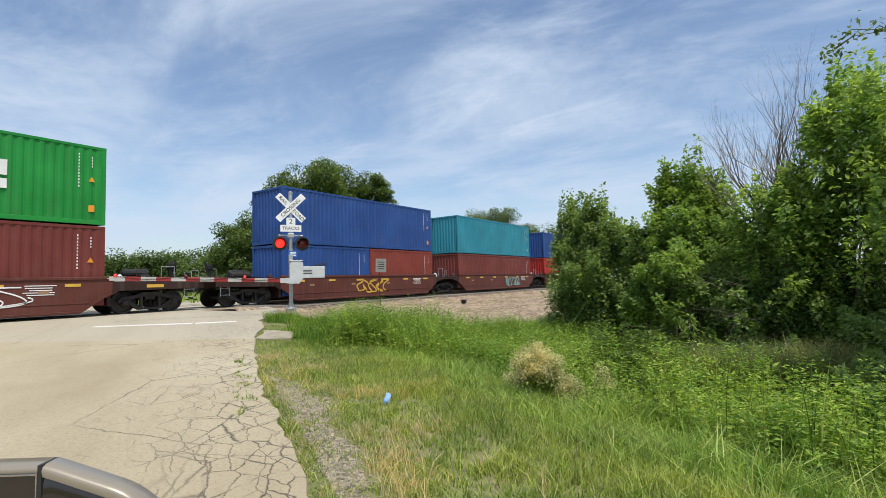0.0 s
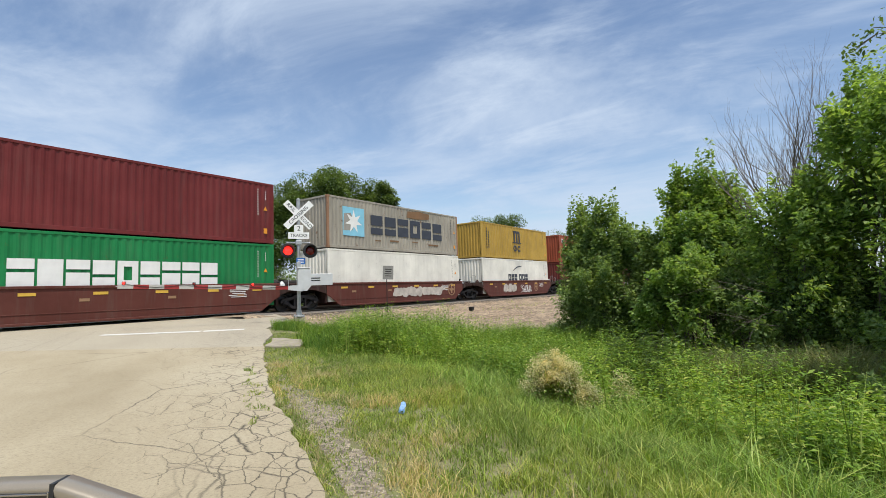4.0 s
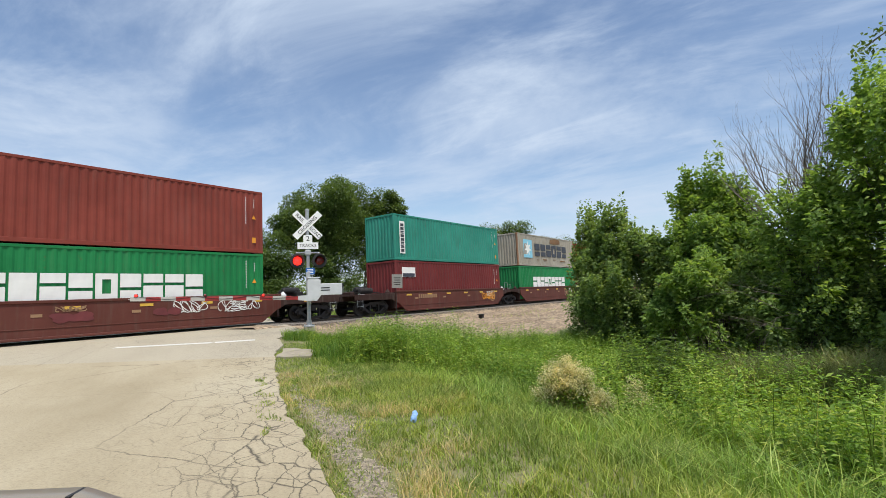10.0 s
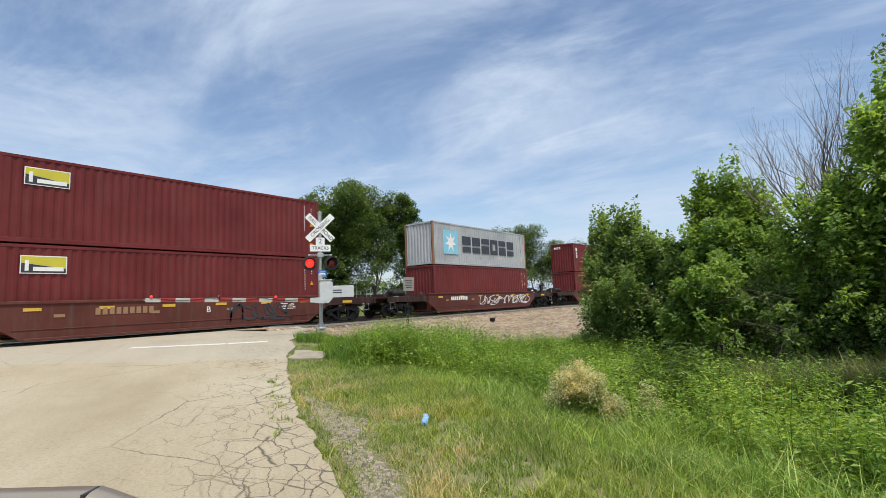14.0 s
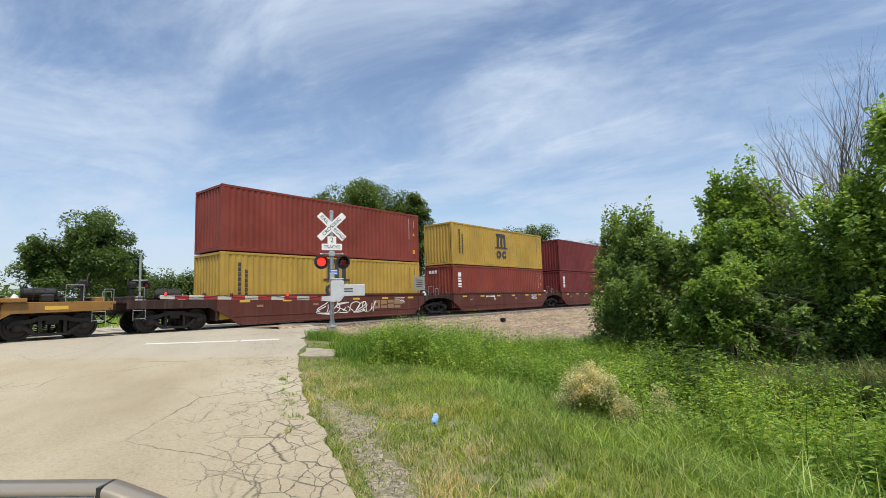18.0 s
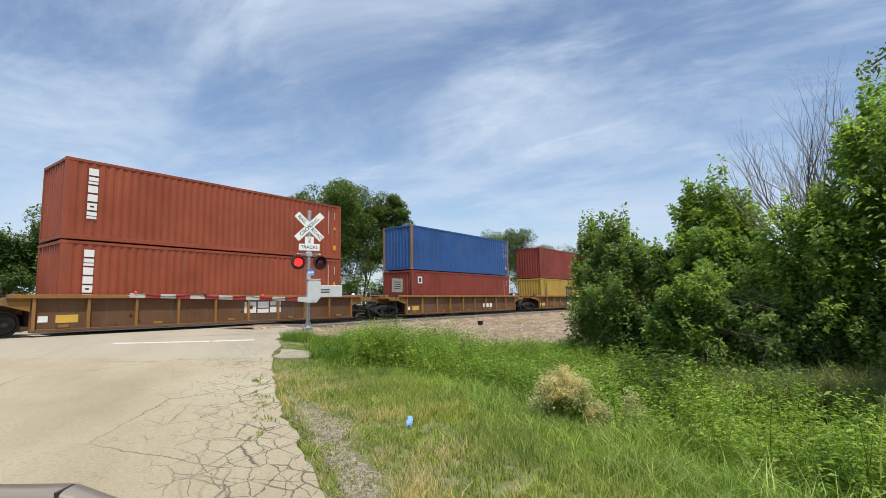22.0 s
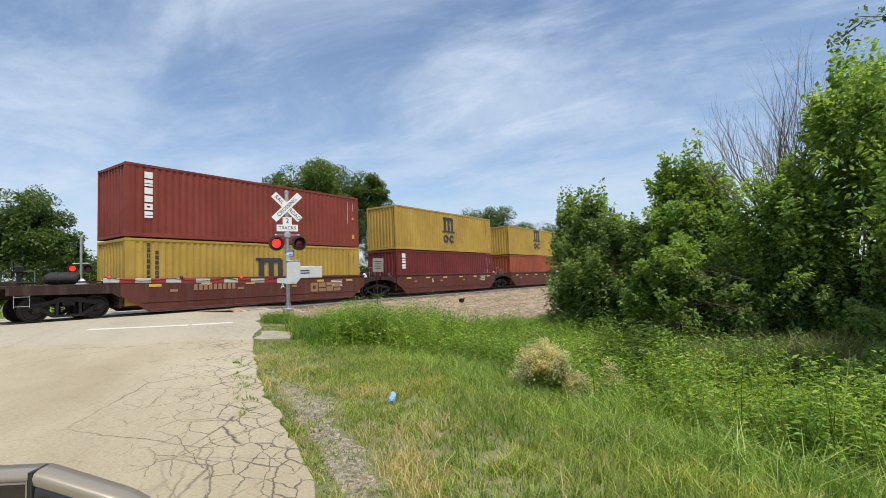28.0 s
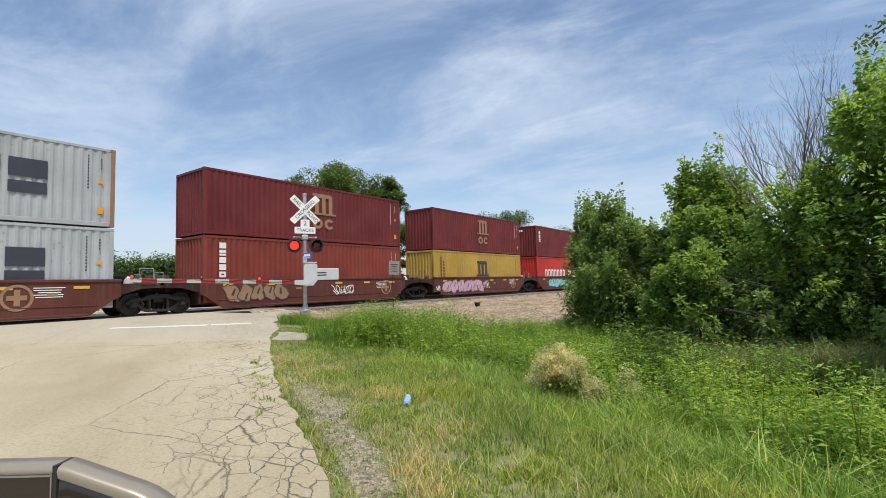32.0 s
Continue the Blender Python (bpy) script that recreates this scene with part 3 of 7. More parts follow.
def sandy_shoulder():
    """The dry sandy bank between the weeds and the ballast."""
    sh, xs, ys = Shape(), np.arange(10.6, 60, 0.5), np.arange(7.5, 19.6, 0.5)
    for y in ys:
        for x in xs:
            hump = 0.05 * math.sin(x * 1.3) * math.sin(y * 1.1) + 0.04 * math.sin(x * 2.9 + y)
            rim = -0.25 * (ease(9.8, 8.0, y) + ease(12.4, 10.8, x) * (y < 17))
            sh.v.append((x, y, ground_z(x, y) + 0.07 + (hump + 0.09) * ease(18.5, 16, y) * ease(8, 10, y) + rim))
    w = len(xs)
    sh.f = [(j * w + i, j * w + i + 1, (j + 1) * w + i + 1, (j + 1) * w + i) for j in range(len(ys) - 1) for i in range(w - 1)]
    sh.smooth = True
    tagged(part("sandy_bank", sh, SAND), "dry pale sandy bank below the railway ballast", "ground", kind="structure")


sandy_shoulder()


# ---- railway ----
def build_track(y, index):
    prof = [(-4.3, -0.62), (-3.2, -0.42), (-1.6, -0.12), (1.6, -0.12), (2.9, -0.75)]
    sh = Shape()
    xs = [-900, -300, -60] + [v for v in np.arange(-30, 90, 3.0)] + [140, 300, 900]
    for x in xs:
        for dy, z in prof:
            sh.v.append((x, y + dy, z))
    m_ = len(prof)
    sh.f = [(j * m_ + i, (j + 1) * m_ + i, (j + 1) * m_ + i + 1, j * m_ + i + 1) for j in range(len(xs) - 1) for i in range(m_ - 1)]
    tr = part("railway_track", sh, BALLAST)
    tagged(tr, "railway track on grey-brown stone ballast", "track", kind="structure")
    for sgn in (-1, 1):
        c = y + sgn * 0.7525
        r = Shape()
        out = [(-0.07, -0.17), (0.07, -0.17), (0.07, -0.155), (0.012, -0.135), (0.012, -0.045), (0.036, -0.035), (0.036, -0.006), (0.030, 0.0), (-0.030, 0.0), (-0.036, -0.006), (-0.036, -0.035), (-0.012, -0.045), (-0.012, -0.135), (-0.07, -0.155)]
        k = len(out)
        r.v = [(x, c + a, z) for x in (-900.0, 900.0) for a, z in out]
        r.f = [(i, (i + 1) % k, k + (i + 1) % k, k + i) for i in range(k)]
        part("rail", r, RAIL_STEEL, tr)
        h = Shape().box(0, c, 0.001, 1800, 0.05, 0.004)
        part("rail_head", h, RAIL_HEAD, tr)
    tie = kept("tie", lambda: Shape().box(0, 0, 0, 0.23, 2.6, 0.16, 0.012))
    for i in range(130 if index == 0 else 60):
        x = 13.5 + i * 0.53
        part("tie", tie, TIE_WOOD, tr, at=pose(x, y, -0.215 + 0.008 * math.sin(i * 2.3), rz=0.6 * math.sin(i * 1.7)))


for i, y in enumerate(TRACK_Y):
    build_track(y, i)


# ---- containers ----
CW = 2.438
STD, HIGH = 2.55, 2.83


def side_panel(length, height):
    def make():
        sh = Shape()
        z0, z1 = 0.15, height - 0.10
        pitch = 0.278
        k = int((length - 0.30) / pitch)
        start = -k * pitch / 2
        pts = []
        for i in range(k):
            x = start + i * pitch
            pts += [(x, 0.0), (x + 0.072, 0.0), (x + 0.140, 0.028), (x + 0.210, 0.028)]
        pts = [(-length / 2 + 0.1, 0.0)] + pts + [(start + k * pitch, 0.0), (length / 2 - 0.1, 0.0)]
        n = len(pts)
        sh.v = [(x, d, z) for z in (z0, z1) for x, d in pts]
        sh.f = [(i, i + 1, n + i + 1, n + i) for i in range(n - 1)]
        return sh
    return kept(("side_panel", length, height), make)


def flat_panel(length, height):
    """A smooth insulated side with shallow seams."""
    def make():
        sh, k = Shape(), 10
        w = (length - 0.2) / k
        pts = []
        for i in range(k):
            x = -length / 2 + 0.1 + i * w
            pts += [(x, 0.006), (x + 0.015, 0.0), (x + w - 0.015, 0.0)]
        pts.append((length / 2 - 0.1, 0.006))
        n = len(pts)
        sh.v = [(x, d, z) for z in (0.15, height - 0.10) for x, d in pts]
        sh.f = [(i, i + 1, n + i + 1, n + i) for i in range(n - 1)]
        return sh
    return kept(("flat_panel", length, height), make)


def end_panel(height):
    def make():
        sh, pts = Shape(), []
        for i in range(8):
            y = -1.06 + i * 0.265
            pts += [(y, 0.0), (y + 0.09, 0.0), (y + 0.13, 0.045), (y + 0.225, 0.045)]
        pts.append((1.06, 0.0))
        n = len(pts)
        sh.v = [(d, y, z) for z in (0.15, height - 0.10) for y, d in pts]
        sh.f = [(i + 1, i, n + i, n + i + 1) for i in range(n - 1)]
        return sh
    return kept(("front_panel", height), make)


def glyph(kind, w, h):
    """A plain block the size of a letter: split high, split low, framed or solid."""
    s = w * 0.30
    if kind == 0:
        return [(0, 0, w, h * 0.52), (0, h * 0.64, w, h * 0.36)]
    if kind == 1:
        return [(0, 0, s, h), (w - s, 0, s, h), (s, h - s, w - 2 * s, s), (s, 0, w - 2 * s, s)]
    if kind == 2:
        return [(0, 0, w, h * 0.34), (0, h * 0.46, w, h * 0.54)]
    return [(0, 0, w, h)]


def bars(kinds, width, height, gap=0.16, down=False):
    """A run of tiny plain bars joined in one shape, in x and z from the lower left corner, facing -y."""
    sh, n = Shape(), len(kinds)
    for i, k in enumerate(kinds):
        if down:
            h = height / n
            sh.box(width / 2, 0, height - (i + 0.5) * h, width, 0.006, h * (1 - gap))
        else:
            w = width / n
            sh.box((i + 0.5) * w, 0, height / 2, w * (1 - gap), 0.006, height)
    return sh


def wordmark(parent, kinds, mat, at, width, height, gap=0.16, down=False):
    """Plain blocks in a row or a column in place of lettering; each block is a part of its own."""
    n = len(kinds)
    for i, k in enumerate(kinds):
        w, h = (width, height / n * (1 - gap)) if down else (width / n * (1 - gap), height)

        def make(k=k, w=w, h=h):
            sh = Shape()
            for bx, bz, bw, bh in glyph(k, w, h):
                sh.box(bx + bw / 2, 0, bz + bh / 2, bw, 0.006, bh)
            return sh
        off = Vector((0, 0, height - (i + 1) * height / n)) if down else Vector((i * width / n, 0, 0))
        part("wordmark_block", kept(("wordmark_block", k, round(w, 3), round(h, 3)), make), mat, parent, at=at @ Matrix.Translation(off))


def emblem_m(w, h):
    """Three thick bars under one bar, over two round blocks."""
    sh = Shape()
    b, y0 = w * 0.16, h * 0.46
    for i in range(3):
        sh.box(w * 0.20 + i * w * 0.30, 0, y0 + (h - y0) * 0.47, b, 0.006, (h - y0) * 0.94)
    sh.box(w * 0.12, 0, h * 0.965, w * 0.2, 0.006, h * 0.07)
    sh.box(w * 0.5, 0, h * 0.945, w * 0.66, 0.0065, h * 0.11)
    sh.box(w * 0.5, 0, y0 - h * 0.005, w * 1.1, 0.007, h * 0.05)
    for c in (0.24, 0.74):
        for k in range(10):
            if c > 0.5 and k in (0, 9):
                continue
            a, a2 = 2 * math.pi * k / 10, 2 * math.pi * (k + 1) / 10
            r0, r1, o = w * 0.10, w * 0.22, (w * c, h * 0.19)
            q = [(o[0] + r * math.cos(t), o[1] + r * math.sin(t) * 0.85) for r, t in ((r0, a), (r1, a), (r1, a2), (r0, a2))]
            sh.prism(q, -0.003, 0.003)
    return sh


def star_shape(r, spikes=7):
    sh, pts = Shape(), []
    for i in range(spikes * 2):
        a, rr = math.pi / 2 + math.pi * i / spikes, r if i % 2 == 0 else r * 0.42
        pts.append((rr * math.cos(a), rr * math.sin(a)))
    return sh.prism(pts, -0.003, 0.003)


def swoosh(w, h):
    sh = Shape()
    k = 12
    for i in range(k):
        t0, t1 = i / k, (i + 1) / k
        lo = lambda t: h * (1 - (1 - t) ** 2.2) * 0.86
        hi = lambda t: h * (1 - (1 - t) ** 2.6)
        sh.prism([(w * t0, lo(t0)), (w * t1, lo(t1)), (w * t1, hi(t1) + 0.002), (w * t0, hi(t0) + 0.002)], -0.003, 0.003)
    return sh


def crossed_blades(w, h):
    sh = Shape()
    for a, b in (((0, h), (w, 0)), ((0, 0), (w, h))):
        dx, t = b[0] - a[0], h * 0.16
        m_ = ((a[0] + b[0]) / 2, (a[1] + b[1]) / 2)
        sh.prism([(a[0], a[1]), (m_[0], m_[1] - t), (b[0], b[1]), (m_[0], m_[1] + t)], -0.003 - (a[1] > 0) * 0.001, 0.003)
    return sh


def ring_shape(r, t, n=24):
    sh = Shape()
    for k in range(n):
        c, s = math.cos(2 * math.pi * k / n), math.sin(2 * math.pi * k / n)
        sh.v += [((r - t) * c, -0.003, (r - t) * s), (r * c, -0.003, r * s), (r * c, 0.003, r * s), ((r - t) * c, 0.003, (r - t) * s)]
    sh.f = [(k * 4 + q, (k + 1) % n * 4 + q, (k + 1) % n * 4 + (q + 1) % 4, k * 4 + (q + 1) % 4) for k in range(n) for q in range(4)]
    return sh


SIDE_Y = -CW / 2 + 0.004   # marks lie on the corrugation's crests


def mark(parent, name, shape, mat, x, z, label=""):
    """A painted mark on the viewer's side of a container; x from its rear end, z from its foot."""
    return part(name, shape, mat, parent, label, pose(x, SIDE_Y - 0.012, z))


def small_print(parent, length, height, mat, dots=True, seed=0):
    """Number column, yellow and red stickers near the front end of the side."""
    e = length / 2
    tagged(mark(parent, "number_column", bars([4] * 11, 0.038, 1.25, 0.45, True), mat, e - 0.86, height - 1.55), kind="stuff")
    tagged(mark(parent, "size_column", bars([4] * 4, 0.034, 0.42, 0.4, True), mat, e - 0.46, height - 0.80), kind="stuff")
    if dots:
        tri = Shape().prism([(0, 0), (0.20, 0), (0.10, 0.18)], -0.003, 0.003)
        mark(parent, "warning_sticker", tri, MARK_ORANGE, e - 0.55, height - 1.30)
        mark(parent, "yellow_plate", Shape().box(0.09, 0, 0.12, 0.18, 0.006, 0.24), MARK_ORANGE, e - 0.54, 0.45)


def container(color, x_front, z, height=HIGH, marks=(), length=12.192, posts=None, ink=None, label=""):
    """x_front: where the front end stands at the clip's start."""
    paint = PAINT[color]
    words = {"grey": "silver-grey", "beige": "weathered grey-beige", "coral": "faded red", "seagreen": "sea-blue", "redbrown": "red-brown", "azure": "light blue", "lime": "bright green", "worn_blue": "streaked blue"}
    box_label = label or words.get(color, color) + " corrugated steel shipping container on a well car"
    c = thing("shipping_container", box_label, "shipping container", group="containers on the train")
    hx, hy = length / 2, CW / 2
    sp, ep = (flat_panel if color == "white" else side_panel)(length, height), end_panel(height)
    part("side_panel", sp, paint, c, at=pose(0, -hy + 0.012, 0))
    part("side_panel", sp, paint, c, at=pose(0, hy - 0.012, 0, rz=180))
    part("front_panel", ep, paint, c, at=pose(-hx + 0.03, 0, 0))
    roof = kept(("roof_panel", length), lambda: roof_shape(length))
    part("roof_panel", roof, paint, c, at=pose(0, 0, height - 0.04))
    door = kept(("door", height), lambda: door_shape(height))
    rod = kept(("lock_rod", height), lambda: Shape().tube((0, 0, 0.12), (0, 0, height - 0.10), 0.018, n=6))
    for s in (-1, 1):
        d = part("door", door, paint, c, at=pose(hx - 0.05, s * 0.56, 0))
        for q in (-0.22, 0.25):
            part("lock_rod", rod, GALV, d, at=pose(0.045, q, 0))
    top = kept(("top_rail", length), lambda: Shape().box(0, 0, 0, length - 0.3, 0.06, 0.10, 0.008))
    foot = kept(("bottom_rail", length), lambda: Shape().box(0, 0, 0, length - 0.3, 0.05, 0.15, 0.008))
    for s in (-1, 1):
        part("top_rail", top, paint, c, at=pose(0, s * (hy - 0.032), height - 0.056))
        part("bottom_rail", foot, paint, c, at=pose(0, s * (hy - 0.03), 0.085))
    head = kept("end_rail", lambda: Shape().box(0, 0, 0, 0.10, CW - 0.3, 0.11, 0.01))
    for s in (-1, 1):
        part("end_rail", head, paint, c, at=pose(s * (hx - 0.055), 0, height - 0.065))
        part("end_rail", head, paint, c, at=pose(s * (hx - 0.055), 0, 0.075))
    post = kept(("corner_post", height), lambda: Shape().box(0, 0, height / 2, 0.14, 0.10, height - 0.22, 0.012))
    cast = kept("corner_casting", lambda: Shape().box(0, 0, 0, 0.178, 0.162, 0.118, 0.012))
    for sx in (-1, 1):
        for sy in (-1, 1):
            part("corner_post", post, PAINT[color] if posts is None else posts, c, at=pose(sx * (hx - 0.072), sy * (hy - 0.052), 0))
            for zz in (0.060, height - 0.060):
                part("corner_casting", cast, paint if posts is None else posts, c, at=pose(sx * (hx - 0.089), sy * (hy - 0.081), zz))
    small_print(c, length, height, ink or (MARK_BLACK if color in ("yellow", "white", "grey", "beige") else MARK_WHITE), height == HIGH)
    for fn in marks:
        fn(c, length, height)
    MOVERS.append((c, x_front - hx, z))
    return c


def roof_shape(length):
    sh, k = Shape(), int((length - 0.5) / 0.5)
    pts = []
    for i in range(k):
        x = -length / 2 + 0.25 + i * 0.5
        pts += [(x, 0.0), (x + 0.18, 0.0), (x + 0.24, 0.018), (x + 0.44, 0.018)]
    pts = [(-length / 2 + 0.1, 0)] + pts + [(length / 2 - 0.1, 0)]
    n = len(pts)
    sh.v = [(x, y, z) for y in (-CW / 2 + 0.06, CW / 2 - 0.06) for x, z in pts]
    sh.f = [(i, i + 1, n + i + 1, n + i) for i in range(n - 1)]
    return sh


def door_shape(height):
    sh = Shape().box(0, 0, height / 2, 0.04, 1.08, height - 0.28, 0.01)
    for k in range(4):
        sh.box(0.022, 0, 0.45 + k * (height - 0.9) / 3, 0.02, 0.9, 0.20, 0.008)
    return sh


MOVERS = []   # thing, x at the start, z


# painted marks, as functions of a container
def big_word(kinds, mat, x, z, w, h, gap=0.14):
    def f(c, length, height):
        wordmark(c, kinds, mat, pose(x, SIDE_Y - 0.012, z), w, h, gap)
    return f


def column_word(kinds, mat, x, z, w, h, gap=0.2):
    def f(c, length, height):
        wordmark(c, kinds, mat, pose(x, SIDE_Y - 0.012, z), w, h, gap, True)
    return f


def m_emblem(mat, x, z, w=1.35, h=1.75):
    def f(c, length, height):
        mark(c, "emblem", emblem_m(w, h), mat, x, z)
    return f


def grey_star(mat_word=None):
    def f(c, length, height):
        k = Shape().box(0.82, 0, 0.80, 1.64, 0.004, 1.6)
        mark(c, "emblem_panel", k, MARK_BLUE, -5.02, 0.72)
        part("emblem_star", star_shape(0.66), MARK_WHITE, c, at=pose(-4.2, SIDE_Y - 0.017, 1.52))
        wordmark(c, [2, 2, 0, 1, 0, 2], MARK_NAVY, pose(-2.85, SIDE_Y - 0.012, 0.93), 7.15, 1.12, 0.16)
    return f


def green_word(x=-3.55, w=6.95, h=0.92, z=0.98):
    def f(c, length, height):
        wordmark(c, [0, 3, 0, 2, 1, 2, 0, 0, 2], MARK_WHITE, pose(x, SIDE_Y - 0.012, z), w, h, 0.10)
    return f


def scraped_patch(c, length, height):
    mark(c, "scraped_patch", Shape().prism([(0.0, 0.0), (0.72, 0.06), (0.80, 0.62), (0.55, 1.02), (0.05, 0.95)], -0.003, 0.003), RAW_PATCH, -4.98, 0.98, "scraped grey patch")
    part("rust_run", Shape().prism([(0, 0), (0.9, -0.04), (2.3, 0.05), (2.35, 0.42), (1.2, 0.50), (0.1, 0.40)], -0.002, 0.002), RUST_RUN, c, "rusty stained patch", pose(0.4, SIDE_Y - 0.010, height - 0.62))
    for i, (x, w) in enumerate(((-2.5, 0.5), (-1.2, 0.8), (0.9, 0.6), (2.6, 1.1))):
        part("rust_run", Shape().box(w / 2, 0, 0.05, w, 0.004, 0.07 + 0.03 * (i % 2)), RUST_RUN, c, "", pose(x, SIDE_Y - 0.010, 0.52 + 0.05 * (i % 3)))


def pale_patches(c, length, height):
    for x, z, w, h in ((-5.2, 1.35, 2.2, 0.75), (-2.6, 1.10, 2.9, 0.62), (0.6, 1.05, 3.4, 0.50), (4.3, 0.9, 1.0, 1.0)):
        mark(c, "repair_patch", Shape().box(w / 2, 0, h / 2, w, 0.004, h), PALE_CYAN, x, z, "paler repainted patch")


def swoosh_word(z=1.02, x=-1.92, s=1.0):
    def f(c, length, height):
        wordmark(c, [1, 2, 2], MARK_NAVY, pose(x, SIDE_Y - 0.012, z), 1.65 * s, 0.55 * s, 0.16)
        wordmark(c, [1, 1, 2], MARK_NAVY, pose(x + 1.95 * s, SIDE_Y - 0.012, z), 1.75 * s, 0.55 * s, 0.16)
        mark(c, "swoosh", swoosh(1.7 * s, 0.52 * s), MARK_NAVY, x + 0.75 * s, z + 0.75 * s)
    return f


def blade_word(z=1.0, x=-4.45):
    def f(c, length, height):
        wordmark(c, [1, 1, 1, 1, 1, 1, 1], MARK_WHITE, pose(x, SIDE_Y - 0.012, z), 4.75, 0.74, 0.30)
        mark(c, "emblem_blades", crossed_blades(2.1, 1.2), MARK_WHITE, x + 4.85, z - 0.20)
        wordmark(c, [1, 1, 1], MARK_WHITE, pose(x + 7.0, SIDE_Y - 0.012, z), 1.9, 0.74, 0.28)
    return f


def yellow_label(c, length, height):
    z, x = height - 0.92, -5.42
    mark(c, "label_border", Shape().box(0.60, 0, 0.27, 1.22, 0.004, 0.58), MARK_WHITE, x, z)
    part("label_panel", Shape().prism([(0.02, 0.33), (1.18, 0.16), (1.18, 0.53), (0.02, 0.53)], -0.003, 0.003), LABEL_YELLOW, c, at=pose(x, SIDE_Y - 0.017, z))
    part("label_panel", Shape().prism([(0.02, 0.01), (1.18, 0.01), (1.18, 0.15), (0.02, 0.32)], -0.003, 0.003), MARK_BLACK, c, at=pose(x, SIDE_Y - 0.017, z))
    part("label_bar", Shape().box(0.72, 0, 0.13, 0.80, 0.004, 0.13), MARK_WHITE, c, at=pose(x, SIDE_Y - 0.022, z))
    part("label_bar", Shape().box(0.16, 0, 0.24, 0.10, 0.004, 0.34), MARK_WHITE, c, at=pose(x, SIDE_Y - 0.022, z))


def side_label(c, length, height):
    mark(c, "label_panel", Shape().box(0.62, 0, 0.30, 1.25, 0.005, 0.6), MARK_WHITE, -5.5, height - 1.0)
    part("label_stripe", Shape().box(0.62, 0, 0.12, 1.1, 0.006, 0.22), MARK_NAVY, c, at=pose(-5.5, SIDE_Y - 0.016, height - 1.0))


def tall_panel(c, length, height):
    mark(c, "emblem_panel", Shape().box(0.24, 0, 1.0, 0.48, 0.005, 2.0), MARK_WHITE, -5.60, 0.40)
    wordmark(c, [1, 1, 2, 1, 3, 2, 2, 1], MARK_BLACK, pose(-5.51, SIDE_Y - 0.017, 0.5), 0.3, 1.8, 0.2, True)


def swan_label(c, length, height):
    mark(c, "emblem", Shape().prism([(0, 0), (0.95, -0.10), (1.35, 0.05), (1.50, 0.42), (1.30, 0.70), (0.85, 0.78), (0.0, 0.50)], -0.003, 0.003), MARK_YELLOW, 0.95, 1.16)
    part("emblem_face", Shape().prism([(0.12, 0.06), (0.62, 0.0), (0.62, 0.44), (0.12, 0.42)], -0.003, 0.003), LABEL_YELLOW, c, at=pose(0.95, SIDE_Y - 0.017, 1.20))
    part("emblem_face", Shape().prism([(0.66, 0.0), (1.02, 0.08), (1.02, 0.46), (0.66, 0.44)], -0.003, 0.003), MARK_WHITE, c, at=pose(0.95, SIDE_Y - 0.017, 1.20))
    wordmark(c, [1, 3, 1, 1], MARK_YELLOW, pose(-1.75, SIDE_Y - 0.012, 1.22), 2.65, 0.46, 0.12)


def square_label(c, length, height):
    mark(c, "label_panel", Shape().box(0.2, 0, 0.2, 0.42, 0.005, 0.42), MARK_WHITE, -5.5, height - 0.80)
    part("label_mark", Shape().box(0.2, 0, 0.2, 0.26, 0.005, 0.28), MARK_NAVY, c, at=pose(-5.5, SIDE_Y - 0.017, height - 0.80))


def end_mark(c, length, height):
    wordmark(c, [3, 0, 2], MARK_WHITE, pose(-length / 2 - 0.004, 0.85, height - 0.5, rz=-90), 0.75, 0.2, 0.2)


TRITON = column_word([3, 2, 4, 3, 1, 2], MARK_WHITE, -5.42, 0.75, 0.30, 1.85)
TEX = column_word([3, 0, 2], MARK_WHITE, -5.56, 1.35, 0.34, 1.05)
SHIPPING = lambda c, l, h: (wordmark(c, [0, 0, 1, 4, 3, 0, 2, 2], MARK_BLACK, pose(-5.34, SIDE_Y - 0.012, 0.75), 0.13, 1.7, 0.3, True), wordmark(c, [0, 2, 4, 1, 1, 4, 2], MARK_BLACK, pose(-5.03, SIDE_Y - 0.012, 0.75), 0.13, 1.4, 0.3, True))
MSC_BLACK = m_emblem(MARK_BLACK, -0.86, 0.56, 1.5, 1.9)
MSC_LOW = m_emblem(MARK_BLACK, -0.86, 0.85, 1.5, 1.9)
MSC_SUNK = m_emblem(MARK_BLACK, -0.80, 0.24, 1.62, 1.95)
MSC_STD = m_emblem(MARK_BLACK, -0.66, 0.03, 1.72, 1.85)
MSC_GOLD = m_emblem(MARK_TAN, -0.55, 0.55, 1.5, 1.9)


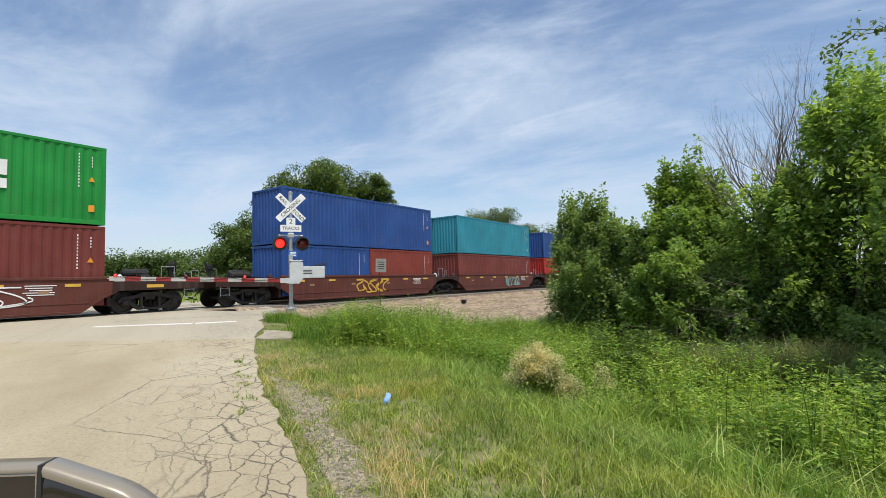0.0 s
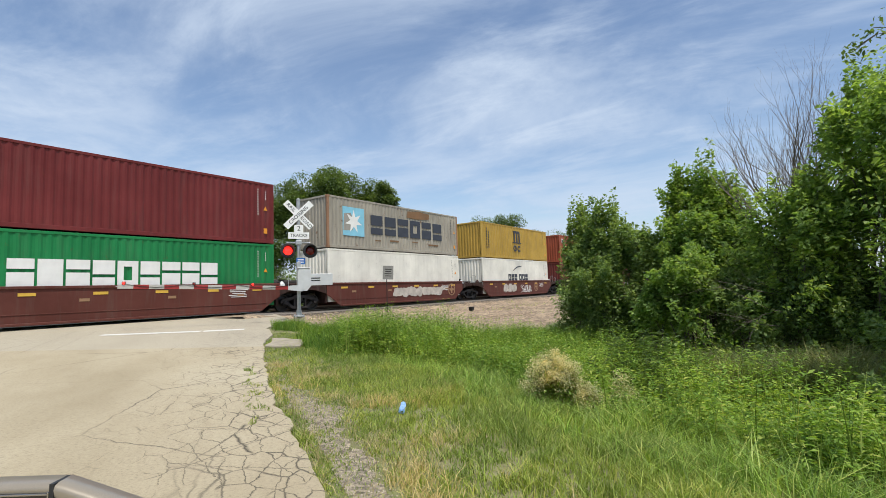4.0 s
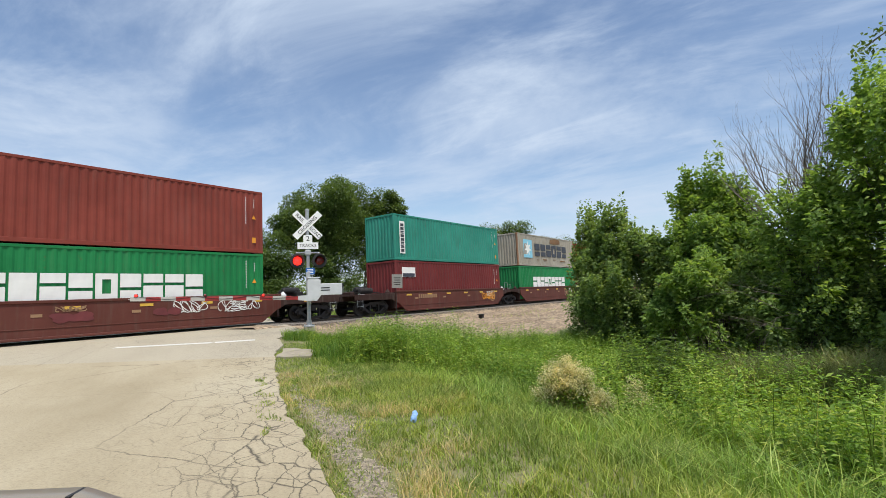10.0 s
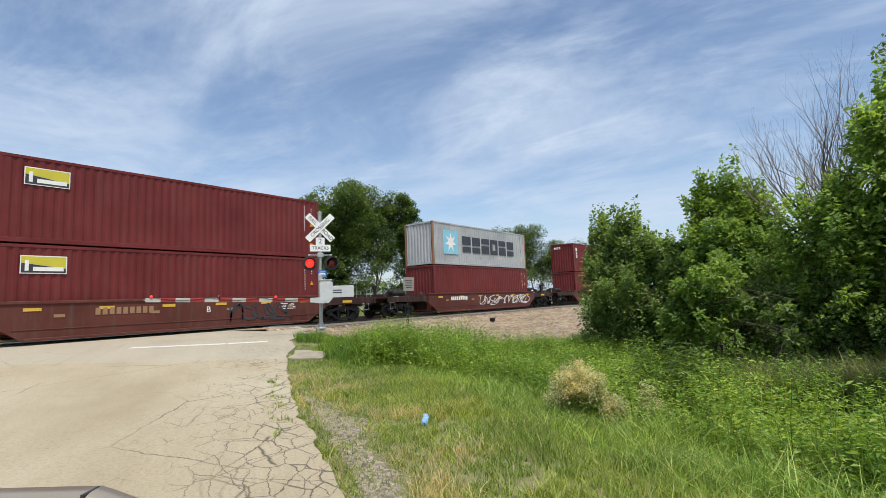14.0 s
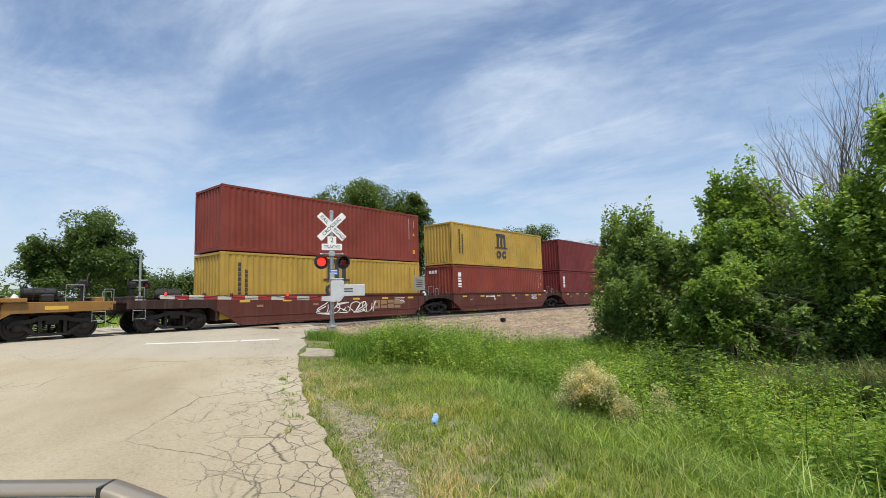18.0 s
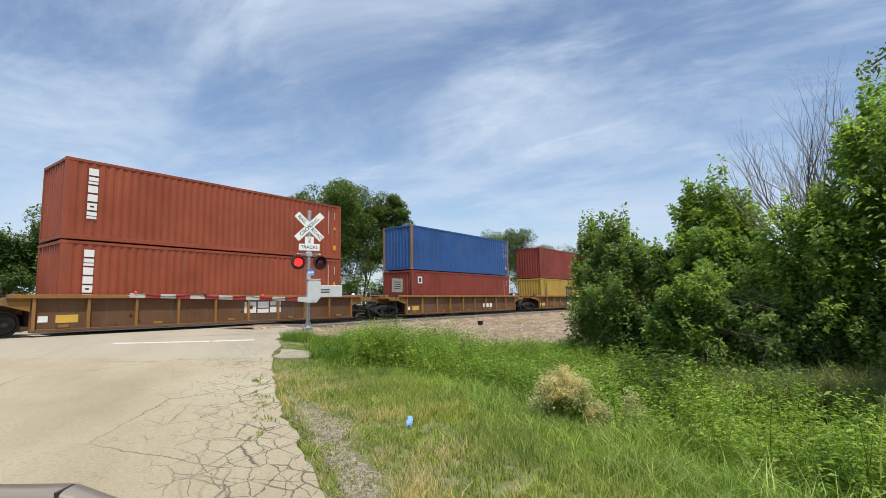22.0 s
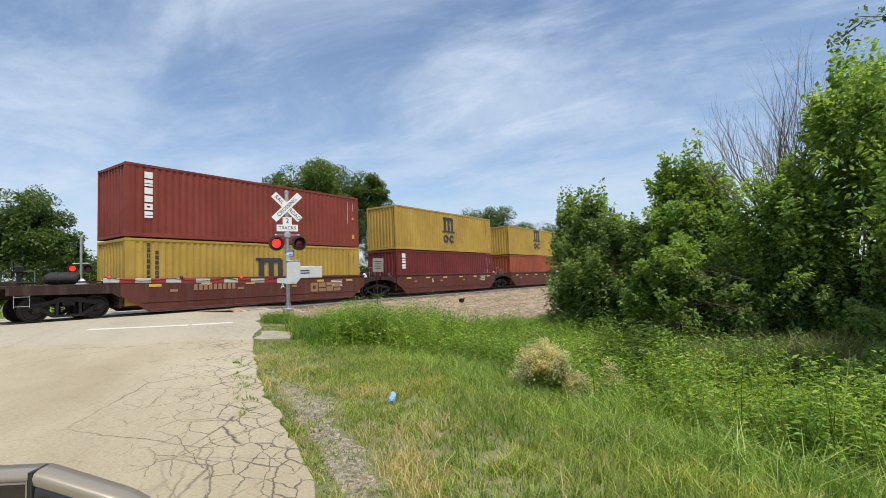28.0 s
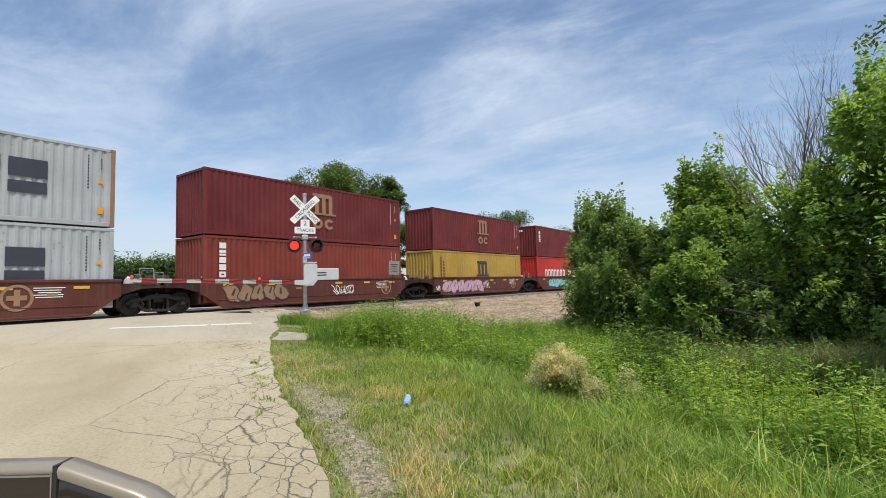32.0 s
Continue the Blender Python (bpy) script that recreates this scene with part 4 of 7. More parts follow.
def strokes_of(width, height, seed, strokes=6, thick=0.045):
    """Sprayed loops and zigzags: one thin flat shape for each stroke."""
    rnd, out = random.Random(seed), []
    for s in range(strokes):
        sh = Shape()
        cx = width * (s + 0.5) / strokes
        w, h = width / strokes * rnd.uniform(0.5, 0.75), height * rnd.uniform(0.32, 0.48)
        a0, fx, fz, ph = rnd.uniform(0, 6.28), rnd.choice((1, 2)), rnd.choice((1, 2, 3)), rnd.uniform(0, 3)
        k = 26
        pts = [(cx + w * math.sin(a0 + fx * 6.28 * i / k) + 0.25 * w * math.sin(3.1 * 6.28 * i / k), height / 2 + h * math.cos(ph + fz * 6.28 * i / k * 0.8)) for i in range(k)]
        for i, (x0, z0) in enumerate(pts):   # a ribbon with shared corners
            (xa, za), (xb, zb) = pts[max(0, i - 1)], pts[min(k - 1, i + 1)]
            dx, dz = xb - xa, zb - za
            l = math.hypot(dx, dz) or 1
            nx, nz = -dz / l * thick / 2, dx / l * thick / 2
            sh.v += [(x0 + nx, 0, z0 + nz), (x0 - nx, 0, z0 - nz)]
        sh.f = [(2 * i, 2 * i + 1, 2 * i + 3, 2 * i + 2) for i in range(k - 1)]
        out.append(sh)
    return out


def fat_letters(width, height, seed, n=7):
    """The bodies of a sprayed piece: for each letter the outline of one fat lopsided patch, overlapping the next."""
    rnd, out = random.Random(seed), []
    for s in range(n):
        cx, r, pts, lean = width * (s + 0.5) / n, width / n * rnd.uniform(0.52, 0.72), [], rnd.uniform(-0.35, 0.35)
        lobes, turn = rnd.choice((2, 3, 4)), rnd.uniform(0, 6.28)
        for i in range(20):
            a = 2 * math.pi * i / 20
            q = rnd.uniform(0.88, 1.06) * (1.0 + 0.20 * abs(math.sin(2 * a)) + 0.16 * math.sin(lobes * a + turn))
            dx, dz = r * q * math.cos(a) * 0.92, height * 0.43 * q * math.sin(a)
            pts.append((cx + dx + lean * dz, height / 2 + dz))
        out.append(pts)
    return out


def outline_ribbon(pts, thick):
    sh, k = Shape(), len(pts)
    cx, cz = sum(p[0] for p in pts) / k, sum(p[1] for p in pts) / k
    for x, z in pts:
        l = math.hypot(x - cx, z - cz) or 1
        sh.v += [(x, 0, z), (x - (x - cx) / l * thick, 0, z - (z - cz) / l * thick)]
    sh.f = [(2 * i, 2 * i + 1, (2 * i + 3) % (2 * k), (2 * i + 2) % (2 * k)) for i in range(k)]
    return sh


# ---- well cars ----
def sheet_outline(half, top, foot, cut):
    return [(-half, top), (-half, 0.74), (-half + 0.25, 0.62), (-half + cut, foot), (half - cut, foot), (half - 0.25, 0.62), (half, 0.74), (half, top)]


WHEEL_R = 0.42


def wheel_shape():
    sh = Shape().lathe((0, -0.07, 0), (0, 1, 0), [(0.0, 0.09), (0.0, 0.14), (0.03, 0.16), (0.045, 0.33), (0.0, 0.35), (0.0, 0.415), (0.012, WHEEL_R), (0.105, WHEEL_R), (0.11, 0.445), (0.135, 0.445), (0.14, 0.36), (0.10, 0.33), (0.09, 0.12), (0.14, 0.1)], 24)
    sh.smooth = False
    return sh


def side_frame_shape():
    """Cast truck side frame: a deep bow with two openings and a spring nest."""
    sh = Shape()
    top = [(-1.15, 0.50), (-1.02, 0.62), (-0.55, 0.68), (-0.32, 0.78), (0.32, 0.78), (0.55, 0.68), (1.02, 0.62), (1.15, 0.50), (1.12, 0.40), (0.95, 0.46), (0.5, 0.56), (0.32, 0.62), (-0.32, 0.62), (-0.5, 0.56), (-0.95, 0.46), (-1.12, 0.40)]
    sh.prism(top, -0.07, 0.07)
    sh.prism([(-0.95, 0.48), (-0.78, 0.50), (-0.36, 0.22), (-0.36, 0.13), (-0.46, 0.13)], -0.06, 0.06)
    sh.prism([(0.95, 0.48), (0.46, 0.13), (0.36, 0.13), (0.36, 0.22), (0.78, 0.50)], -0.06, 0.06)
    sh.box(0, 0, 0.165, 0.84, 0.15, 0.09, 0.01)
    for s in (-1, 1):
        sh.box(s * 0.33, 0, 0.42, 0.09, 0.13, 0.46, 0.01)
        sh.box(s * 0.89, 0, 0.42, 0.26, 0.16, 0.24, 0.02)
    return sh


def spring_shape():
    sh = Shape()
    for x in (-0.18, 0.0, 0.18):
        for k in range(5):
            sh.lathe((x, 0, 0.215 + k * 0.062), (0, 0, 1), [(0, 0.055), (0.018, 0.078), (0.036, 0.055)], 8)
    return sh


def truck(parent, x):
    """A four-wheel truck, x from the car's middle."""
    t = part("truck", kept("truck", lambda: Shape().box(0, 0, 0.60, 0.36, 2.0, 0.26, 0.03)), TRUCK_STEEL, parent, "sooty cast-steel truck", pose(x, 0, 0))
    frame_m, wheel_m = kept("side_frame", side_frame_shape), kept("wheel", wheel_shape)
    spring_m, axle_m = kept("spring_nest", spring_shape), kept("axle", lambda: Shape().tube((0, -1.0, 0), (0, 1.0, 0), 0.075, n=10))
    cap_m = kept("bearing_cap", lambda: Shape().lathe((0, 0, 0), (0, -1, 0), [(0, 0.11), (0.05, 0.105), (0.07, 0.06)], 12))
    for s in (-1, 1):
        part("side_frame", frame_m, TRUCK_STEEL, t, at=pose(0, s * 0.98, 0))
        tagged(part("spring_nest", spring_m, BLACK_STEEL, t, at=pose(0, s * 0.98, 0)), kind="stuff")
    for a in (-0.89, 0.89):
        part("axle", axle_m, BLACK_STEEL, t, at=pose(a, 0, WHEEL_R))
        for s in (-1, 1):
            part("wheel", wheel_m, WHEEL_STEEL, t, at=pose(a, s * 0.755, WHEEL_R, rz=0 if s < 0 else 180))
        part("bearing_cap", cap_m, TRUCK_STEEL, t, at=pose(a, -1.05, WHEEL_R))
    return t


def coupler(parent, sgn, x):
    sh = Shape().box(-0.45, 0, 0.86, 0.9, 0.16, 0.18, 0.02)
    sh.box(0.10, 0.03, 0.86, 0.24, 0.26, 0.28, 0.05)
    part("coupler", sh, BLACK_STEEL, parent, at=pose(x, 0, 0, rz=0 if sgn > 0 else 180))
    hose = Shape()
    pts = [(-0.45, -0.36, 0.78), (-0.25, -0.40, 0.55), (0.0, -0.40, 0.42), (0.2, -0.36, 0.40)]
    for a, b in zip(pts, pts[1:]):
        hose.tube(a, b, 0.025, n=6)
    part("air_hose", hose, BLACK_STEEL, parent, at=pose(x, 0, 0, rz=0 if sgn > 0 else 180))


def rail_hoop(w, h):
    sh = Shape()
    sh.tube((-w / 2, 0, 0), (-w / 2, 0, h), 0.010, n=5)
    sh.tube((w / 2, 0, 0), (w / 2, 0, h), 0.010, n=5)
    sh.tube((-w / 2, 0, h), (w / 2, 0, h), 0.010, n=5)
    return sh


def end_gear(p, ln, end, sgn):
    """Brake gear, reservoirs and grab irons standing on an end platform."""
    tank = kept("air_reservoir", lambda: Shape().lathe((-0.5, 0, 0), (1, 0, 0), [(0, 0.02), (0.02, 0.12), (0.08, 0.17), (0.92, 0.17), (0.98, 0.12), (1.0, 0.02)], 14))
    grab = kept("grab_iron", lambda: rail_hoop(0.30, 0.42))
    box = kept("valve_box", lambda: Shape().box(0, 0, 0, 0.34, 0.30, 0.26, 0.04).box(0, 0.02, 0.17, 0.16, 0.18, 0.10, 0.03))
    part("valve_box", box, BLACK_STEEL, p, at=pose(ln * 0.40, -0.72, 1.34))
    if end != "own":
        part("air_reservoir", tank, TRUCK_STEEL, p, at=pose(ln * 0.55, 0.55 * sgn, 1.40))
        part("grab_iron", grab, GALV, p, at=pose(ln * 0.88, -1.26, 1.20))
        return
    part("air_reservoir", tank, BLACK_STEEL, p, at=pose(ln * 0.36, -0.30, 1.52))
    part("air_reservoir", tank, TRUCK_STEEL, p, at=pose(ln * 0.45, 0.40, 1.42))
    stand = kept("brake_stand", lambda: Shape().box(0, 0, 0.36, 0.10, 0.12, 0.72, 0.02).box(0, -0.02, 0.62, 0.24, 0.22, 0.26, 0.04))
    part("brake_stand", stand, BLACK_STEEL, p, at=pose(ln * 0.72, -0.70, 1.20))
    wheel = kept("brake_wheel", lambda: brake_wheel_shape())
    part("brake_wheel", wheel, TRUCK_STEEL, p, at=pose(ln * 0.72 + 0.16, -0.70, 1.84, rz=70))
    for k in (0.30, 0.55, 0.93):
        part("grab_iron", grab, GALV if k > 0.9 else TRUCK_STEEL, p, at=pose(ln * k, -1.27, 1.20))
    part("reflector", kept("sill_reflector", lambda: Shape().box(0, 0, 0, 0.62, 0.008, 0.12)), MARK_YELLOW, p, at=pose(ln * 0.45, -1.335, 1.02))
    rods = Shape()
    for dz, dy in ((0.98, -1.20), (0.90, -1.05), (0.80, -0.9)):
        rods.tube((0.05, dy, dz), (ln * 0.92, dy, dz + 0.02), 0.022, n=5)
    part("brake_rod", rods, BLACK_STEEL, p)


def brake_wheel_shape():
    sh = Shape()
    r = 0.26
    pts = [(r * math.cos(2 * math.pi * k / 14), 0, r * math.sin(2 * math.pi * k / 14)) for k in range(14)]
    for k in range(14):
        sh.tube(pts[k], pts[(k + 1) % 14], 0.018, n=5, caps=False)
    for k in range(0, 14, 3):
        sh.tube((0, 0.03, 0), pts[k], 0.013, n=4, caps=False)
    return sh


def well_car(x_mid, kind, half, ends, marks=(), label=""):
    """kind: 'brown' or 'yellow'. half: half the well's length. ends: what carries the rear and the front end:
    'joint' (half of a shared truck), 'own' (its own truck and coupler) or 'none' (the neighbour carries the truck)."""
    body = WELL_BROWN if kind == "brown" else WELL_YELLOW
    words = "rust-brown double-stack well car carrying containers" if kind == "brown" else "grimy yellow ribbed double-stack well car carrying containers"
    w = thing("well_car", label or words, "rail car", group="well cars of the train")
    top, foot, hy = 1.34, 0.13, 1.36
    if kind == "brown":
        sheet = kept(("side_sheet", half), lambda: Shape().prism(sheet_outline(half, top, foot, 0.95), -0.012, 0.012))
        for s in (-1, 1):
            part("side_sheet", sheet, body, w, at=pose(0, s * hy, 0))
            part("top_chord", kept(("top_chord", half), lambda: Shape().box(0, 0, 0, 2 * half, 0.14, 0.10, 0.015)), body, w, at=pose(0, s * (hy - 0.02), top - 0.02))
            part("bottom_chord", kept(("bottom_chord", half), lambda: Shape().box(0, 0, 0, 2 * half - 2.0, 0.16, 0.09, 0.015)), body, w, at=pose(0, s * (hy - 0.01), foot + 0.03))
            lip = kept(("sheet_seam", half), lambda: Shape().box(0, 0, 0, 2 * half - 1.4, 0.035, 0.03, 0.006))
            part("sheet_seam", lip, body, w, at=pose(0, s * (hy + 0.012), 0.47))
    else:
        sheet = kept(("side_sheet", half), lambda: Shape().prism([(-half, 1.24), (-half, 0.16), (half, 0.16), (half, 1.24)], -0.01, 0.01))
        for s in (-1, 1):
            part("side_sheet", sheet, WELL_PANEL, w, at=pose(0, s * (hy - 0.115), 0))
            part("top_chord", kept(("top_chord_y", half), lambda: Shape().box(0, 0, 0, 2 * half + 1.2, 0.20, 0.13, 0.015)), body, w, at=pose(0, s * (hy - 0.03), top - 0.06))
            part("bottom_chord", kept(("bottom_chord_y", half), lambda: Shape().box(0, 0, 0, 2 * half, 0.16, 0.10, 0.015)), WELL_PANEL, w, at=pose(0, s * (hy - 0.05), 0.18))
            rib = kept("rib", lambda: Shape().box(0, 0, 0, 0.09, 0.17, 1.00, 0.01))
            k = 9
            for i in range(k + 1):
                part("rib", rib, body, w, at=pose(-half + 0.08 + (2 * half - 0.16) * i / k, s * (hy - 0.06), 0.71))
    cross = kept("cross_bearer", lambda: Shape().box(0, 0, 0, 0.30, 2.6, 0.10, 0.01))
    for i in range(5):
        part("cross_bearer", cross, body, w, at=pose((i - 2) * (half - 0.9) / 2, 0, 0.305))
    for sgn, end in zip((-1, 1), ends):
        reach = half + 1.35 if end != "own" else half + (3.5 if half == W40 else 3.15 if half == W5 else 2.9)
        ln = reach - half + 0.15
        deck = kept(("end_platform", ln), lambda: platform_shape(ln))
        p = part("end_platform", deck, WELL_DECK if kind == "brown" else YELLOW_DECK, w, at=pose(sgn * half, 0, 0, rz=0 if sgn > 0 else 180))
        bulk = kept("well_bulkhead", lambda: Shape().box(0, 0, 0.80, 0.10, 2.5, 0.95, 0.015))
        part("well_bulkhead", bulk, WELL_DECK, w, at=pose(sgn * (half - 0.06), 0, 0))
        for s in (-1, 1):
            part("handrail", kept("handrail", lambda: rail_hoop(0.50, 0.55)), GALV if s < 0 else TRUCK_STEEL, p, at=pose(ln * 0.62, s * 1.12, 1.22))
            part("cone_guide", kept("cone_guide", lambda: Shape().lathe((0, 0, 0), (0, 0, 1), [(0, 0.16), (0.12, 0.15), (0.24, 0.06), (0.27, 0.03)], 10)), ALU_BOX if s < 0 else WELL_DECK, p, at=pose(0.35, s * 1.05, 1.20))
        part("walkway", kept(("walkway", ln), lambda: Shape().box(ln * 0.5, 0, 1.32, ln * 0.85, 0.7, 0.04, 0.006)), TRUCK_STEEL, p)
        end_gear(p, ln, end, sgn)
        if end == "own":
            truck(w, sgn * (half + {W5: 1.45, W40: 2.15, WY: 1.35}[half]))
            coupler(w, sgn, sgn * (reach + 0.28))
            st = Shape()
            for zz in (0.55, 0.85):
                st.tube((-0.2, -1.32, zz), (0.2, -1.32, zz), 0.008, n=5)
            for xx in (-0.2, 0.2):
                st.tube((xx, -1.32, 0.5), (xx, -1.30, 1.15), 0.009, n=5)
            part("sill_step", st, GALV, w, at=pose(sgn * (reach - 0.35), 0, 0))
        elif end == "joint":
            truck(w, sgn * (half + 1.43))
            part("articulation_joint", kept("articulation_joint", lambda: Shape().lathe((0, 0, 0.72), (0, 0, 1), [(0, 0.32), (0.25, 0.32), (0.32, 0.22)], 12)), BLACK_STEEL, w, at=pose(sgn * (half + 1.43), 0, 0))
    # stencils, reflectors, tank
    face = -hy - 0.018 if kind == "brown" else -hy + 0.099
    refl = kept("reflector", lambda: Shape().box(0, 0, 0, 0.46, 0.006, 0.10))
    if kind == "brown":
        for i in range(6):
            part("reflector", refl, MARK_YELLOW, w, at=pose(-half + 1.2 + i * (2 * half - 2.4) / 5, face - 0.004, 1.10))
        for i in range(4):
            part("stencil_plate", kept("stencil_plate", lambda: Shape().box(0, 0, 0, 0.30, 0.006, 0.10)), MARK_TAN, w, at=pose(-half + 1.9 + i * 2.9, face - 0.004, 0.88))
        para = Shape()
        for i in range(5):
            para.box(0.42 - 0.05 * (i % 2), 0, -i * 0.075, 0.85 - 0.12 * (i % 3), 0.005, 0.028)
        tagged(part("stencil_lines", para, MARK_WHITE, w, at=pose(half - 2.5, face - 0.004, 1.10)), kind="stuff")
    else:
        part("stencil_plate", Shape().box(0, 0, 0, 0.26, 0.006, 0.20), MARK_WHITE, w, at=pose(-half + 0.35, face, 0.55))
        part("stencil_plate", Shape().box(0, 0, 0, 0.62, 0.006, 0.26), MARK_YELLOW, w, at=pose(-half + 1.0, face, 0.55))
    for fn in marks:
        fn(w, half, face - 0.006)
    MOVERS.append((w, x_mid, 0.0))
    return w


def platform_shape(ln):
    sh = Shape().box(ln / 2, 0, 1.16, ln, 2.62, 0.10, 0.015)
    sh.prism([(0, 1.12), (0, 0.70), (ln * 0.55, 0.84), (ln, 0.88), (ln, 1.12)], -0.42, 0.42)
    for s in (-1, 1):
        sh.prism([(0, 1.12), (0, 0.80), (ln * 0.45, 1.0), (ln * 0.95, 1.04), (ln * 0.95, 1.12)] if ln < 2 else [(0, 1.16), (0, 0.70), (0.25, 0.86), (ln * 0.97, 0.90), (ln * 0.97, 1.16)], s * 1.30 - 0.03, s * 1.30 + 0.03)
    sh.box(ln - 0.35, 0, 1.28, 0.3, 1.7, 0.18, 0.03)
    return sh


# marks on well cars: functions of (car, half length, face)
def round_emblem(x, mat=None, r=0.42):
    def f(w, half, face):
        part("round_emblem", ring_shape(r, r * 0.2), mat or MARK_TAN, w, at=pose(x, face, 0.80))
        part("emblem_cross", Shape().box(0, 0, 0, r * 1.2, 0.005, r * 0.36).box(0, 0, 0, r * 0.36, 0.0055, r * 1.2), mat or MARK_TAN, w, at=pose(x, face, 0.80))
    return f


def car_number(x, mat=None, n=9, w_=1.9, h=0.24, z=0.86):
    def f(w, half, face):
        wordmark(w, [4] * n, mat or MARK_WHITE, pose(x, face, z), w_, h, 0.3)
    return f


def unit_letter(x, ch):
    def f(w, half, face):
        fc = bpy.data.curves.new("unit_letter", "FONT")
        fc.body, fc.size, fc.extrude = ch, 0.34, 0.002
        tmp = bpy.data.objects.new("unit_letter", fc)
        me = bpy.data.meshes.new_from_object(tmp)
        bpy.data.objects.remove(tmp)
        me.materials.clear()
        me.materials.append(MARK_WHITE)
        ob = new("unit_letter", me)
        ob.parent = w
        ob.matrix_basis = pose(x, face, 0.78, rx=90)
    return f


def tag(mat, x, z, w_, h, seed, strokes=6, thick=0.045):
    def f(w, half, face):
        for i, sh in enumerate(strokes_of(w_, h, seed, strokes, thick)):
            part("graffiti_stroke", sh, mat, w, "sprayed graffiti stroke", pose(x, face - 0.004 - 0.0004 * i, z))
    return f


def piece(mat, line, x, z, w_, h, seed, n=7):
    def f(w, half, face):
        rnd = random.Random(seed + 5)
        for i, pts in enumerate(fat_letters(w_, h, seed, n)):
            lift = 0.0012 * i
            body = part("graffiti_letter", Shape().prism(pts, -0.002, 0.0), mat, w, "filled letter of a sprayed graffiti piece", pose(x, face - 0.003 - lift, z))
            part("outline", outline_ribbon(pts, 0.055), line, body, at=pose(0, -0.0026, 0))
            cx, cz = sum(p[0] for p in pts) / len(pts), sum(p[1] for p in pts) / len(pts)
            slot = w_ / n * rnd.uniform(0.10, 0.16)
            low, side = rnd.uniform(-0.34, 0.02) * h, rnd.choice((-1, 1))
            part("counter", Shape().prism([(cx - slot, cz + low), (cx + slot * 0.4, cz + low - h * 0.04), (cx + slot + side * slot * 0.8, cz + low + h * 0.30), (cx + side * slot * 0.9, cz + low + h * 0.34)], -0.001, 0.0), line, body, at=pose(0, -0.0026, 0))
    return f


def ghost_word(x, mat, n=4, w_=2.1, h=0.45, z=0.55):
    def f(w, half, face):
        wordmark(w, [1, 2, 0, 2][:n], mat, pose(x, face, z), w_, h, 0.12)
    return f


def worn_paint(mat, x, z, w_, h, seed, n=3, label="faded red sprayed patch"):
    def f(w, half, face):
        for i, pts in enumerate(fat_letters(w_, h, seed, n)):
            part("graffiti_patch", Shape().prism(pts, -0.002, 0.0), mat, w, label, pose(x, face - 0.003 - 0.0012 * i, z))
    return f


# ---- the train, front to rear: front end of the upper container at the start, colours, heights, marks ----
H, S = HIGH, STD
DECK = 0.36
W5, W40, WY = 6.30, 6.90, 6.80
